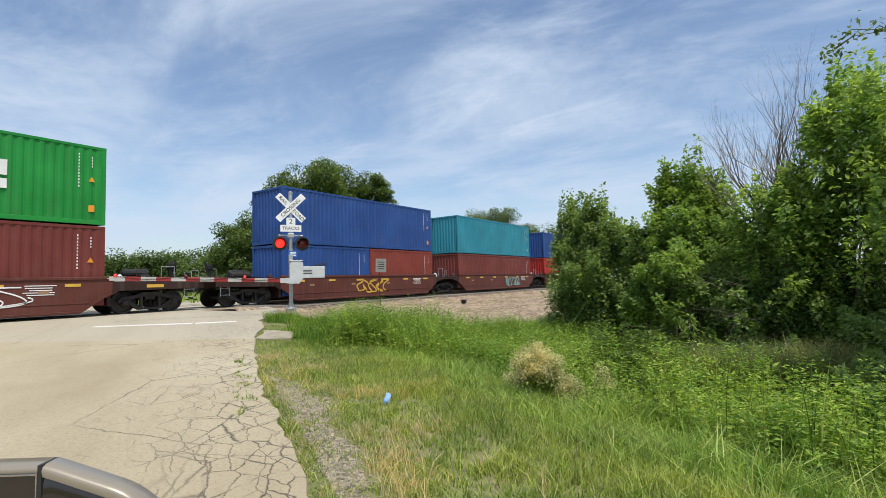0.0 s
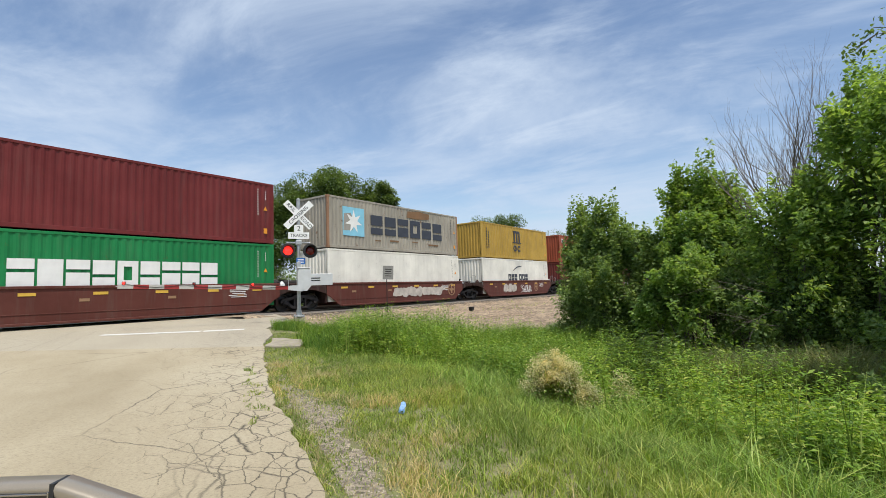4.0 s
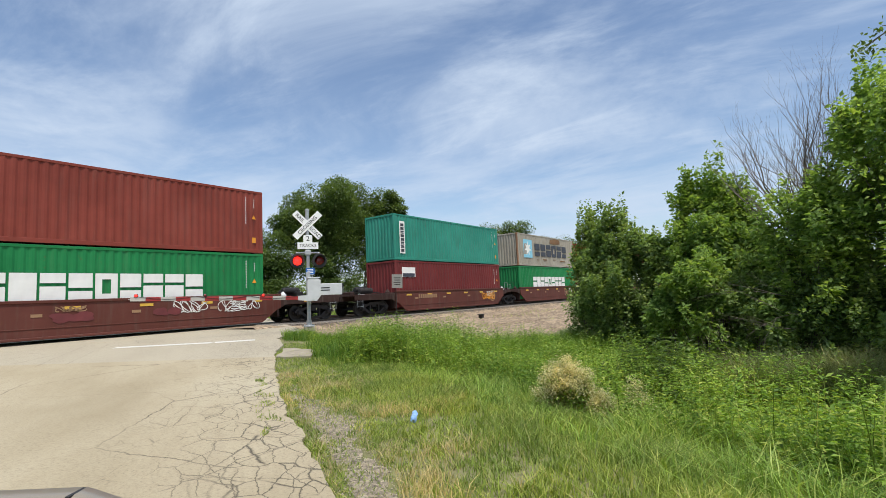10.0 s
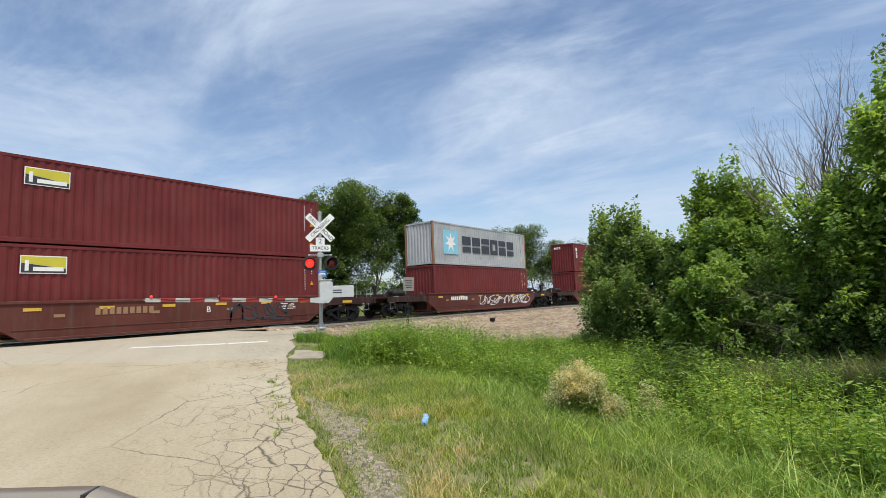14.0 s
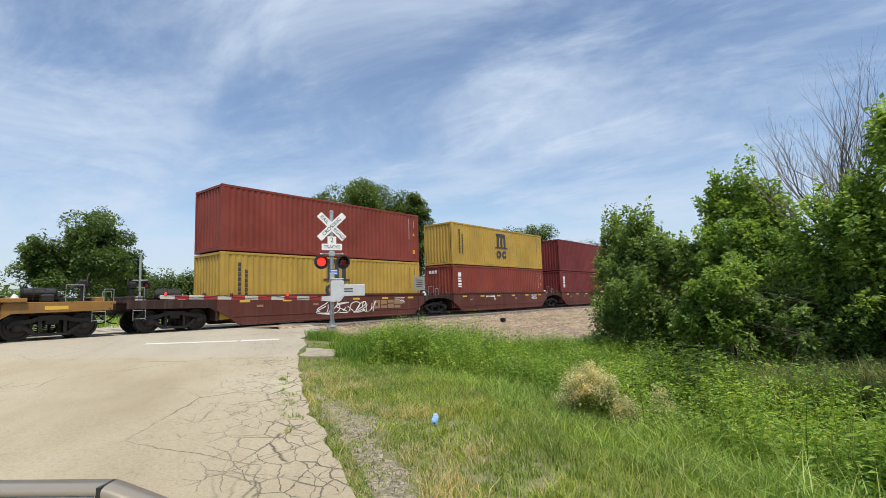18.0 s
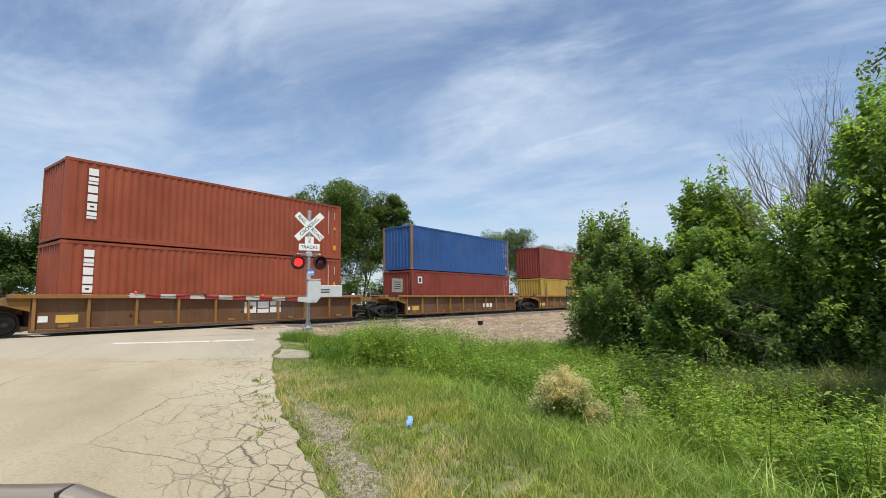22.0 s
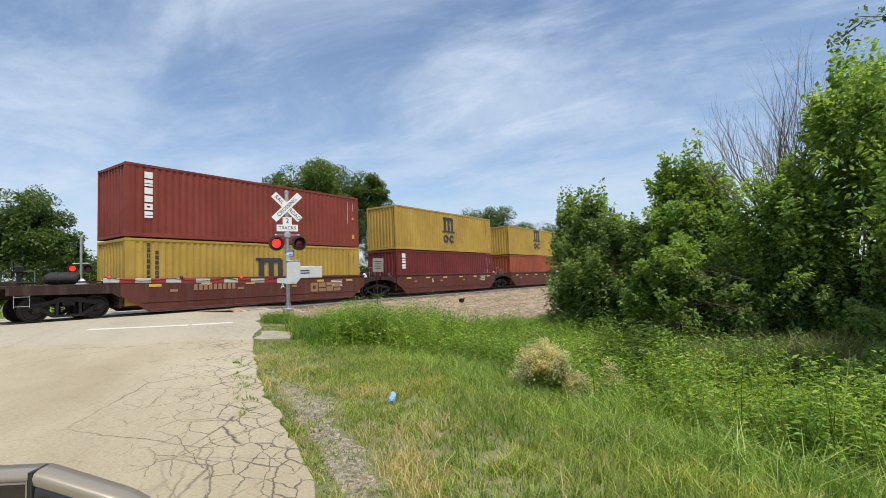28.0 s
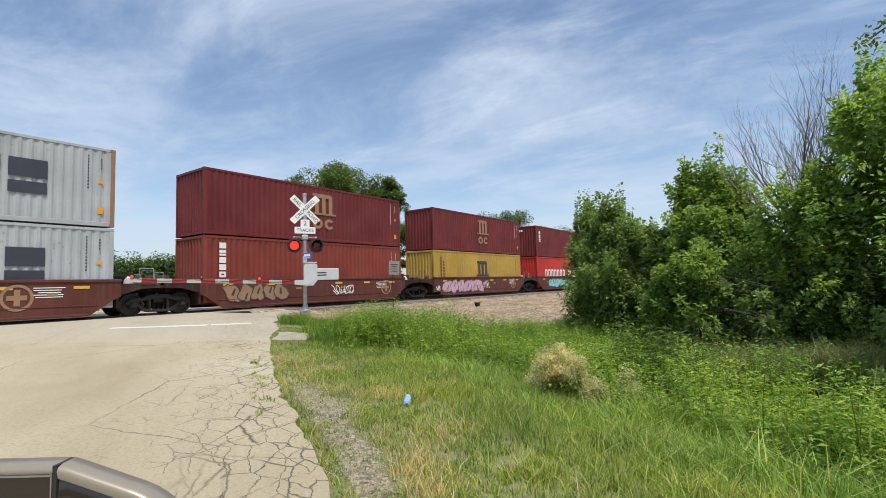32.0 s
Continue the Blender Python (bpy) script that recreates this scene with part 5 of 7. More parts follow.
# (front x, kind, ends rear/front, lower (colour, height, marks), upper (colour, height, marks), car marks)
TRAIN = [
    (57.19, "brown", ("joint", "none"), ("red", S, ()), ("blue", S, ()), ()),
    (41.72, "brown", ("joint", "none"), ("brown", S, ()), ("seagreen", H, ()), (tag(MARK_CYAN, 1.0, 0.3, 2.4, 0.8, 3),)),
    (26.25, "brown", ("own", "none"), ("pair", S, ()), ("blue", H, ()), (tag(MARK_YELLOW, -1.2, 0.35, 2.6, 0.8, 4, 5, 0.08),)),
    (6.50, "brown", ("joint", "own"), ("brown", H, ()), ("lime", H, (green_word(),)), (tag(MARK_WHITE, 0.2, 0.3, 3.6, 0.9, 5),)),
    (-8.96, "brown", ("joint", "none"), ("brown", H, ()), ("orange", H, (square_label,)), (round_emblem(2.2),)),
    (-24.43, "brown", ("joint", "none"), ("white", H, (swoosh_word(),)), ("yellow", H, (MSC_BLACK, SHIPPING)), (worn_paint(MARK_BUFF, -3.1, 0.40, 2.2, 0.70, 41, 3, "chalky white painted-over graffiti"), round_emblem(3.0), tag(MARK_WHITE, 0.0, 0.3, 1.9, 0.7, 6))),
    (-39.92, "brown", ("joint", "none"), ("white", H, ()), ("beige", H, (grey_star(), scraped_patch)), (worn_paint(MARK_BUFF, -1.1, 0.42, 4.9, 0.66, 40, 7, "chalky white painted-over graffiti"), round_emblem(4.9))),
    (-55.38, "brown", ("own", "none"), ("green", H, (green_word(),)), ("maroon", H, (TEX, end_mark)), ()),
    (-74.54, "brown", ("joint", "own"), ("green", H, (green_word(),)), None, (round_emblem(-3.6),)),
    (-90.01, "brown", ("joint", "none"), ("white", H, (swoosh_word(),)), ("redbrown", H, (square_label,)), (round_emblem(2.9), tag(MARK_WHITE, 0.6, 0.6, 1.5, 0.45, 8))),
    (-105.48, "brown", ("joint", "none"), ("brown", H, (TEX,)), ("red", H, (blade_word(1.1),)), (round_emblem(-0.5),)),
    (-120.95, "brown", ("joint", "none"), ("green", H, (green_word(),)), ("beige", H, (grey_star(), scraped_patch)), (round_emblem(3.2),)),
    (-136.42, "brown", ("own", "none"), ("maroon", H, (side_label,)), ("teal", H, (tall_panel,)), (car_number(-4.2, MARK_TAN), tag(MARK_ORANGE, 3.2, 0.5, 1.6, 0.6, 9), round_emblem(4.6))),
    (-157.48, "brown1", ("own", "own"), ("green", H, (green_word(),)), ("redbrown", H, (TRITON,)), (tag(MARK_TAN, -1.6, 0.95, 0.8, 0.22, 30, 4, 0.03), worn_paint(MARK_RED, -1.75, 0.60, 1.2, 0.36, 31, 2), worn_paint(MARK_RED, 1.4, 0.66, 1.0, 0.32, 32, 2), tag(MARK_WHITE, 2.15, 0.72, 1.25, 0.50, 33, 4, 0.028), tag(MARK_WHITE, 3.95, 0.66, 1.8, 0.55, 10, 6, 0.028))),
    (-179.48, "brown1", ("own", "own"), ("maroon", H, ()), ("maroon", H, (TEX, end_mark)), (tag(MARK_WHITE, -3.6, 0.35, 6.0, 0.8, 11, 9),)),
    (-201.52, "brown1", ("own", "own"), ("maroon", H, ()), ("grey", H, (grey_star(),)), (car_number(-4.6, MARK_WHITE), tag(MARK_WHITE, -1.2, 0.4, 7.2, 0.75, 12, 11))),
    (-222.73, "brown", ("joint", "own"), ("maroon", H, (yellow_label,)), ("maroon", H, (yellow_label,)), (car_number(-3.4, MARK_TAN), unit_letter(0.4, "B"), tag(MARK_BLACK, 1.4, 0.3, 2.8, 0.8, 13, 5, 0.08))),
    (-238.18, "brown", ("joint", "none"), ("orange", H, ()), ("azure", H, ()), (piece(MARK_TAN, MARK_WHITE, -2.2, 0.28, 3.6, 0.85, 14, 6),)),
    (-253.63, "brown", ("joint", "none"), ("maroon", H, (TEX,)), ("maroon", H, ()), (tag(MARK_WHITE, 1.0, 0.3, 2.6, 0.7, 15),)),
    (-269.09, "brown", ("joint", "none"), ("redbrown", H, (TEX, end_mark)), ("yellow", H, (MSC_BLACK, SHIPPING)), (car_number(-2.6, MARK_WHITE, 8, 1.1, 0.12, 1.0), unit_letter(-1.6, "E"))),
    (-284.54, "brown", ("own", "none"), ("yellow", H, (MSC_LOW, SHIPPING)), ("redbrown", H, ()), (tag(MARK_WHITE, -1.4, 0.3, 3.6, 0.75, 16), ghost_word(2.2, MARK_TAN))),
    (-304.23, "yellow", ("joint", "own"), ("yellow", H, (MSC_LOW, SHIPPING)), ("maroon", H, (yellow_label,)), (car_number(-6.9, MARK_WHITE, 9, 2.0, 0.24, 0.30), tag(MARK_WHITE, -3.6, 0.4, 1.2, 0.6, 17, 4))),
    (-321.26, "yellow", ("joint", "none"), ("yellow", S, (MSC_STD, SHIPPING)), ("redbrown", H, ()), (tag(MARK_TAN, -4.3, 0.40, 0.6, 0.40, 34, 3, 0.05), tag(MARK_TAN, -3.5, 0.34, 1.0, 0.50, 35, 5, 0.035), tag(MARK_TAN, -2.15, 0.40, 0.8, 0.38, 36, 3, 0.035), ghost_word(-0.62, MARK_WHITE, 3, 1.8, 0.42, 0.24))),
    (-339.34, "yellow", ("joint", "none"), ("redbrown", S, (square_label,)), ("worn_blue", H, ()), (car_number(2.0, MARK_WHITE, 3, 1.4, 0.3, 0.45),)),
    (-357.29, "yellow", ("joint", "none"), ("orange", H, (TRITON,)), ("orange", H, (TRITON,)), (ghost_word(0.6, MARK_WHITE, 3, 1.9, 0.5),)),
    (-374.35, "yellow", ("own", "none"), ("coral", S, (big_word([1, 2, 4], MARK_WHITE, -5.45, 1.42, 0.92, 0.50),)), ("navy", H, (big_word([1, 0, 2, 1, 1], MARK_YELLOW, -5.68, 2.04, 1.38, 0.34), big_word([4], MARK_WHITE, -5.1, 1.86, 0.75, 0.06))), (car_number(-6.6, MARK_TAN, 9, 1.9, 0.22, 0.30),)),
    (-393.97, "brown", ("joint", "own"), ("crimson", S, (swan_label,)), ("maroon", H, ()), (car_number(-3.0, MARK_TAN), unit_letter(0.1, "B"), ghost_word(2.6, MARK_TAN))),
    (-409.42, "brown", ("joint", "none"), ("cyan", S, (pale_patches,)), ("yellow", H, (MSC_BLACK, SHIPPING)), (piece(MARK_BLACK, MARK_GREEN, -5.6, 0.28, 3.0, 0.9, 18, 6), unit_letter(-1.4, "C"))),
    (-424.88, "brown", ("joint", "none"), ("orange", S, ()), ("yellow", S, (MSC_BLACK,)), ()),
    (-440.34, "brown", ("joint", "none"), ("maroon", S, (TEX,)), ("yellow", H, (MSC_BLACK,)), (unit_letter(-2.6, "E"),)),
    (-455.82, "brown", ("own", "none"), ("yellow", S, (MSC_STD, SHIPPING)), ("redbrown", H, (TRITON,)), (car_number(-3.6, MARK_TAN), unit_letter(0.6, "A"), ghost_word(2.4, MARK_TAN))),
    (-475.58, "brown", ("joint", "own"), ("redbrown", H, (square_label,)), ("yellow", H, (MSC_BLACK, SHIPPING)), (piece(MARK_GREEN, MARK_CYAN, -4.6, 0.28, 3.4, 0.85, 19, 7),)),
    (-491.05, "brown", ("joint", "none"), ("scarlet", H, (blade_word(0.92),)), ("maroon", H, (TEX, end_mark)), (piece(MARK_CYAN, MARK_BLACK, -4.0, 0.26, 5.6, 0.95, 20, 10),)),
    (-506.53, "brown", ("joint", "none"), ("yellow", H, (MSC_SUNK, SHIPPING)), ("maroon", H, (MSC_GOLD,)), (piece(MARK_PINK, MARK_MAUVE, -5.25, 0.24, 4.95, 0.95, 24, 6), tag(MARK_WHITE, -6.05, 0.45, 0.35, 0.36, 37, 2, 0.04), tag(MARK_WHITE, -0.18, 0.50, 0.75, 0.60, 38, 5, 0.035), round_emblem(4.4))),
    (-522.02, "brown", ("joint", "none"), ("redbrown", H, (TRITON,)), ("maroon", H, (MSC_GOLD,)), (piece(MARK_TAN, MARK_BLACK, -5.2, 0.3, 3.0, 0.85, 22, 5), tag(MARK_WHITE, 0.6, 0.5, 1.4, 0.5, 23, 5), round_emblem(4.6))),
    (-537.48, "brown", ("own", "none"), ("grey", H, (grey_star(),)), ("grey", H, (grey_star(),)), (round_emblem(3.4),)),
]


def build_train():
    for front, kind, ends, lower, upper, marks in TRAIN:
        half = {"brown": W5, "brown1": W40, "yellow": WY}[kind]
        if kind == "yellow" and ends[0] == "joint":
            half = WY
        well_car(front - 6.096, "yellow" if kind == "yellow" else "brown", half, ends, marks)
        color, height, ms = lower
        if color == "pair":   # two short boxes end to end
            container("redbrown", front, DECK, height, ms, 6.058)
            container("blue", front - 6.13, DECK, height, (swoosh_word(0.5, -2.4, 0.9),), 6.058, ink=MARK_WHITE)
        else:
            container(color, front, DECK, height, ms)
        if upper:
            uc, uh, um = upper
            container(uc, front, DECK + height + 0.045, uh, um, posts=RUST_EDGE if uc in ("grey", "beige", "worn_blue") else None)


build_train()


# how far the train runs ahead of an even pace: seconds, metres
PACE = [(0.0, -0.23), (1.0, 0.0), (2.0, -0.34), (3.0, 0.56), (6.0, 0.28), (7.0, 0.42), (8.0, 0.66), (9.0, -0.10), (10.0, 0.54), (10.5, 0.60), (11.0, 0.02), (12.0, 0.77), (13.0, 0.83), (14.0, 0.44), (17.0, 1.25), (18.0, 0.94), (19.0, 0.68), (20.0, 1.33), (20.5, 0.74), (21.0, 0.77), (22.0, 1.18), (23.0, 0.60), (23.5, 0.64), (24.0, 0.57), (25.0, 0.71), (28.0, 0.24), (29.0, 0.67), (29.5, 0.57), (30.0, 0.0), (31.0, -0.18), (32.0, 0.20)]


def train_x(t, ahead):
    return 16.978 * t + 0.00435 * (t - 16.0) ** 2 + ahead


# ---- crossing signal ----
POLE = Vector((10.81, 13.97, 0))
FACE = math.degrees(math.atan2(-RU.y, -RU.x))      # the way its signs face, back along the road


def letters(text, size, mat, parent, at, name="lettering"):
    fc = bpy.data.curves.new(name, "FONT")
    fc.body, fc.size, fc.extrude, fc.align_x, fc.align_y = text, size, 0.002, "CENTER", "CENTER"
    tmp = bpy.data.objects.new(name, fc)
    me = bpy.data.meshes.new_from_object(tmp)
    bpy.data.objects.remove(tmp)
    me.materials.clear()
    me.materials.append(mat)
    ob = new(name, me)
    ob.parent = parent
    ob.matrix_basis = at
    return ob


def lamp_unit(parent, x, z, lit, back=0):
    """A round black background with a hood and a red lens, facing -y."""
    d = part("lamp", Shape().lathe((0, 0, 0), (0, -1, 0), [(-0.16, 0.10), (-0.14, 0.16), (-0.02, 0.17), (0.0, 0.245), (0.012, 0.25), (0.02, 0.245)], 24), SIGN_BLACK, parent, "round black flasher lamp", pose(x, -0.13, z) if not back else pose(x, 0.13, z, rz=180))
    part("lens", Shape().lathe((0, -0.02, 0), (0, -1, 0), [(0.0, 0.150), (0.02, 0.145), (0.05, 0.10), (0.062, 0.03)], 20), LENS_LIT if lit else LENS_DIM, d, "red lens")
    hood, n = Shape(), 14
    for i in range(n + 1):
        a = radians(-25) + radians(230) * i / n
        for dep, r in ((0.02, 0.175), (0.30 if 3 < i < n - 3 else 0.17, 0.182)):
            hood.v.append((r * math.cos(a), -dep, r * math.sin(a)))
    hood.f = [(2 * i, 2 * i + 1, 2 * i + 3, 2 * i + 2) for i in range(n)]
    part("hood", hood, SIGN_BLACK, d)
    return d


FAR_SIGNAL = (11.3, 33.0)


def crossing_signal(x, y, face, label, full=True):
    c = thing("crossing_signal", label, "crossing signal", pose(x, y, 0, rz=face + 90))
    # local: -y faces the road users, x to their right
    base = Shape().box(0, 0, -0.09, 0.32, 0.32, 0.34, 0.02)
    part("foundation", base, CONCRETE, c)
    mast = part("mast", Shape().tube((0, 0, 0.08), (0, 0, 4.10), 0.064, n=14), GALV, c)
    part("mast_cap", Shape().lathe((0, 0, 4.09), (0, 0, 1), [(0, 0.075), (0.05, 0.075), (0.08, 0.03)], 12), GALV, mast)
    part("base_flange", Shape().lathe((0, 0, 0.08), (0, 0, 1), [(0, 0.19), (0.03, 0.19), (0.06, 0.10), (0.22, 0.085)], 14), GALV, mast)
    for i in range(4):
        part("anchor_bolt", Shape().tube((0.14 * (1 if i % 2 else -1), 0.14 * (1 if i > 1 else -1), 0.08), (0.14 * (1 if i % 2 else -1), 0.14 * (1 if i > 1 else -1), 0.17), 0.014, n=6), GALV, mast)
    if not full:
        part("lamp_crossarm", Shape().tube((-0.40, 0, 2.62), (0.40, 0, 2.62), 0.03, n=8), GALV, c)
        part("gate_mechanism", Shape().box(0.1, -0.2, 1.3, 0.4, 0.3, 0.7, 0.03), ALU_BOX, c)
        lamp_unit(c, -0.37, 2.33, False, 1)
        lamp_unit(c, 0.37, 2.33, True, 1)
        return c
    # crossbuck: two boards at right angles, each with its word
    board = lambda: Shape().box(0, 0, 0, 1.22, 0.012, 0.23, 0.003)
    b1 = part("crossbuck_board", board(), WHITE_SIGN, c, "white crossbuck board lettered in black", pose(0, -0.072, 3.58, ry=45))
    b2 = part("crossbuck_board", board(), WHITE_SIGN, c, "white crossbuck board lettered in black", pose(0, -0.085, 3.58, ry=-45))
    for txt, b, x in (("RAIL", b1, -0.35), ("ROAD", b1, 0.35), ("CROSSING", b2, 0.0)):
        letters(txt, 0.178, SIGN_BLACK, b, pose(x, -0.009, 0, rx=90))
    p2 = part("count_sign", Shape().box(0, 0, 0, 0.30, 0.01, 0.26, 0.003), WHITE_SIGN, c, at=pose(0, -0.08, 3.10))
    letters("2", 0.24, SIGN_BLACK, p2, pose(0, -0.008, 0, rx=90))
    p3 = part("tracks_sign", Shape().box(0, 0, 0, 0.70, 0.01, 0.23, 0.003), WHITE_SIGN, c, at=pose(0, -0.08, 2.86))
    letters("TRACKS", 0.155, SIGN_BLACK, p3, pose(0, -0.008, 0, rx=90))
    part("lamp_crossarm", Shape().tube((-0.40, 0, 2.62), (0.40, 0, 2.62), 0.03, n=8).tube((-0.36, 0, 2.62), (-0.36, -0.03, 2.34), 0.02, n=6).tube((0.36, 0, 2.62), (0.36, -0.03, 2.34), 0.02, n=6).box(0, 0, 2.62, 0.2, 0.2, 0.16, 0.02), GALV, c)
    lamp_unit(c, -0.37, 2.33, True)
    lamp_unit(c, 0.37, 2.33, False)
    s = part("blue_notice", Shape().box(0, 0, 0, 0.30, 0.008, 0.22, 0.003), BLUE_SIGN, c, "small blue notice plate", pose(0.06, -0.08, 1.98))
    for i in range(3):
        part("writing_bar", Shape().box(0, 0, 0, 0.20, 0.004, 0.022), WHITE_SIGN, s, at=pose(0, -0.007, 0.05 - i * 0.05))
    # gate mechanism, arm bracket and counterweight
    m_ = Shape().prism([(-0.08, 0.95), (0.22, 0.95), (0.36, 1.12), (0.36, 1.66), (0.24, 1.72), (-0.02, 1.72), (-0.08, 1.62)], -0.36, -0.07)
    mech = part("gate_mechanism", m_, ALU_BOX, c, "pale grey gate mechanism box")
    part("mechanism_lid", Shape().box(0.14, -0.215, 1.735, 0.42, 0.33, 0.03, 0.008), ALU_BOX, mech)
    part("mechanism_arm", Shape().prism([(-0.40, 1.00), (0.05, 0.94), (0.12, 1.06), (0.06, 1.16), (-0.40, 1.14)], -0.42, -0.37), ALU_BOX, mech)
    part("counterweight", Shape().box(0.66, -0.30, 1.33, 0.86, 0.07, 0.40, 0.012), ALU_BOX, mech)
    for zz in (1.38, 1.30):
        part("writing_bar", Shape().box(0.50, -0.338, zz, 0.34, 0.004, 0.035), SIGN_BLACK, mech)
    part("junction_box", Shape().box(-0.02, -0.10, 1.80, 0.13, 0.12, 0.30, 0.015), GALV, c)
    arm = part("gate_arm", Shape().box(-2.8, 0, 0, 4.9, 0.035, 0.02, 0.004), GALV, c, "lowered gate arm striped red and white", pose(0, -0.40, 1.06, ry=2.0))
    k, x = 0, -0.40
    while x > -5.2:
        l = 0.40
        part("arm_stripe", Shape().box(x - l / 2, 0, 0, l, 0.045, 0.125, 0.006), ARM_RED if k % 2 == 0 else ARM_WHITE, arm)
        x, k = x - l, k + 1
    for xx, lit in ((-5.05, True), (-3.2, False), (-1.5, True)):
        b = part("arm_lamp", Shape().box(xx, 0, 0.10, 0.09, 0.07, 0.10, 0.012), BLACK_STEEL, arm)
        part("lens", Shape().lathe((xx, -0.036, 0.10), (0, -1, 0), [(0, 0.04), (0.02, 0.035), (0.03, 0.015)], 12), LENS_LIT if lit else LENS_DIM, b)
    wire = Shape()
    for i in range(12):
        t0, t1 = i / 12, (i + 1) / 12
        sag = lambda t: 0.075 - 0.09 * math.sin(math.pi * (t * 3 % 1.0))
        wire.tube((-0.4 - 4.6 * t0, -0.03, sag(t0)), (-0.4 - 4.6 * t1, -0.03, sag(t1)), 0.008, n=4)
    tagged(part("arm_cable", wire, BLACK_STEEL, arm), kind="stuff")
    return c


crossing_signal(POLE.x, POLE.y, FACE, "galvanised railway crossing signal with white crossbuck and lowered gate")
crossing_signal(*FAR_SIGNAL, FACE + 180, "grey crossing flasher post beyond the tracks", False)


def notice_post():
    x, y = 19.88, 18.2
    z = ground_z(x, y)
    c = thing("notice_sign", "weathered grey trackside notice on a thin post", "sign", pose(x, y, z, rz=-38))
    part("post", Shape().tube((0, 0.02, -0.1), (0, 0.02, 2.6), 0.022, n=8), TRUCK_STEEL, c)
    p = part("panel", Shape().box(0, 0, 2.25, 0.58, 0.01, 0.74, 0.003), GREY_SIGN, c, at=pose(0, 0, 0, ry=2))
    for i in range(4):
        part("writing_bar", Shape().box(0, -0.008, 2.43 - i * 0.12, 0.38 - 0.06 * (i % 2), 0.004, 0.04), TRUCK_STEEL, p)


notice_post()


def trackside_box():
    x, y = 24.2, 15.6
    z = ground_z(x, y)
    c = thing("trackside_box", "small black trackside junction box on short legs", "junction box", pose(x, y, z))
    part("body", Shape().box(0, 0, 0.30, 0.22, 0.22, 0.20, 0.02), BLACK_STEEL, c)
    part("lid", Shape().box(0, 0, 0.41, 0.34, 0.30, 0.03, 0.01), BLACK_STEEL, c)
    for s in (-1, 1):
        part("leg", Shape().box(s * 0.07, 0, 0.1, 0.04, 0.04, 0.24), BLACK_STEEL, c)


trackside_box()


# ---- plants ----
rng = np.random.default_rng(7)


def raw_mesh(name, verts, tris, mat, smooth=False):
    me = bpy.data.meshes.new(name)
    nv, nt = len(verts), len(tris)
    me.vertices.add(nv)
    me.vertices.foreach_set("co", np.asarray(verts, dtype=np.float32).ravel())
    me.loops.add(nt * 3)
    me.loops.foreach_set("vertex_index", np.asarray(tris, dtype=np.int32).ravel())
    me.polygons.add(nt)
    me.polygons.foreach_set("loop_start", np.arange(0, nt * 3, 3, dtype=np.int32))
    me.polygons.foreach_set("loop_total", np.full(nt, 3, dtype=np.int32))
    me.materials.append(mat)
    me.update(calc_edges=True)
    return me


def blades(pos, height, width, lean=0.35, curl=0.5):
    """Grass blades standing at pos: a bent tapering strip each."""
    n = len(pos)
    a = rng.uniform(0, 2 * np.pi, n)
    side = np.stack([np.cos(a), np.sin(a), np.zeros(n)], 1) * (width * 0.5)[:, None]
    b = rng.uniform(0, 2 * np.pi, n)
    ln = rng.uniform(0.05, lean, n) * height
    off = np.stack([np.cos(b) * ln, np.sin(b) * ln, np.zeros(n)], 1)
    up = np.zeros((n, 3))
    up[:, 2] = height
    v = np.empty((n, 5, 3))
    v[:, 0], v[:, 1] = pos - side, pos + side
    mid = pos + up * 0.55 + off * 0.35
    v[:, 2], v[:, 3] = mid - side * 0.8, mid + side * 0.8
    v[:, 4] = pos + up * (1.0 - 0.12 * curl) + off * (1.0 + curl)
    i = np.arange(n)[:, None] * 5
    t = np.concatenate([i + [0, 1, 3], i + [0, 3, 2], i + [2, 3, 4]], 1).reshape(-1, 3)
    return v.reshape(-1, 3), t


def leaves(pos, size, aim=None, droop=0.3):
    """Pointed folded leaves at pos, turned every way but mostly flat."""
    n = len(pos)
    a = rng.uniform(0, 2 * np.pi, n)
    tilt = rng.normal(-droop, 0.45, n)
    d = np.stack([np.cos(a) * np.cos(tilt), np.sin(a) * np.cos(tilt), np.sin(tilt)], 1)
    s = np.stack([-np.sin(a), np.cos(a), rng.normal(0, 0.5, n)], 1)
    s /= np.linalg.norm(s, axis=1)[:, None]
    u = np.cross(d, s)
    L, W = size[:, None], size[:, None] * 0.27
    v = np.empty((n, 4, 3))
    v[:, 0] = pos
    v[:, 1] = pos + d * L * 0.45 + s * W + u * L * 0.06
    v[:, 2] = pos + d * L
    v[:, 3] = pos + d * L * 0.45 - s * W + u * L * 0.06
    i = np.arange(n)[:, None] * 4
    return v.reshape(-1, 3), np.concatenate([i + [0, 1, 2], i + [0, 2, 3]], 1).reshape(-1, 3)


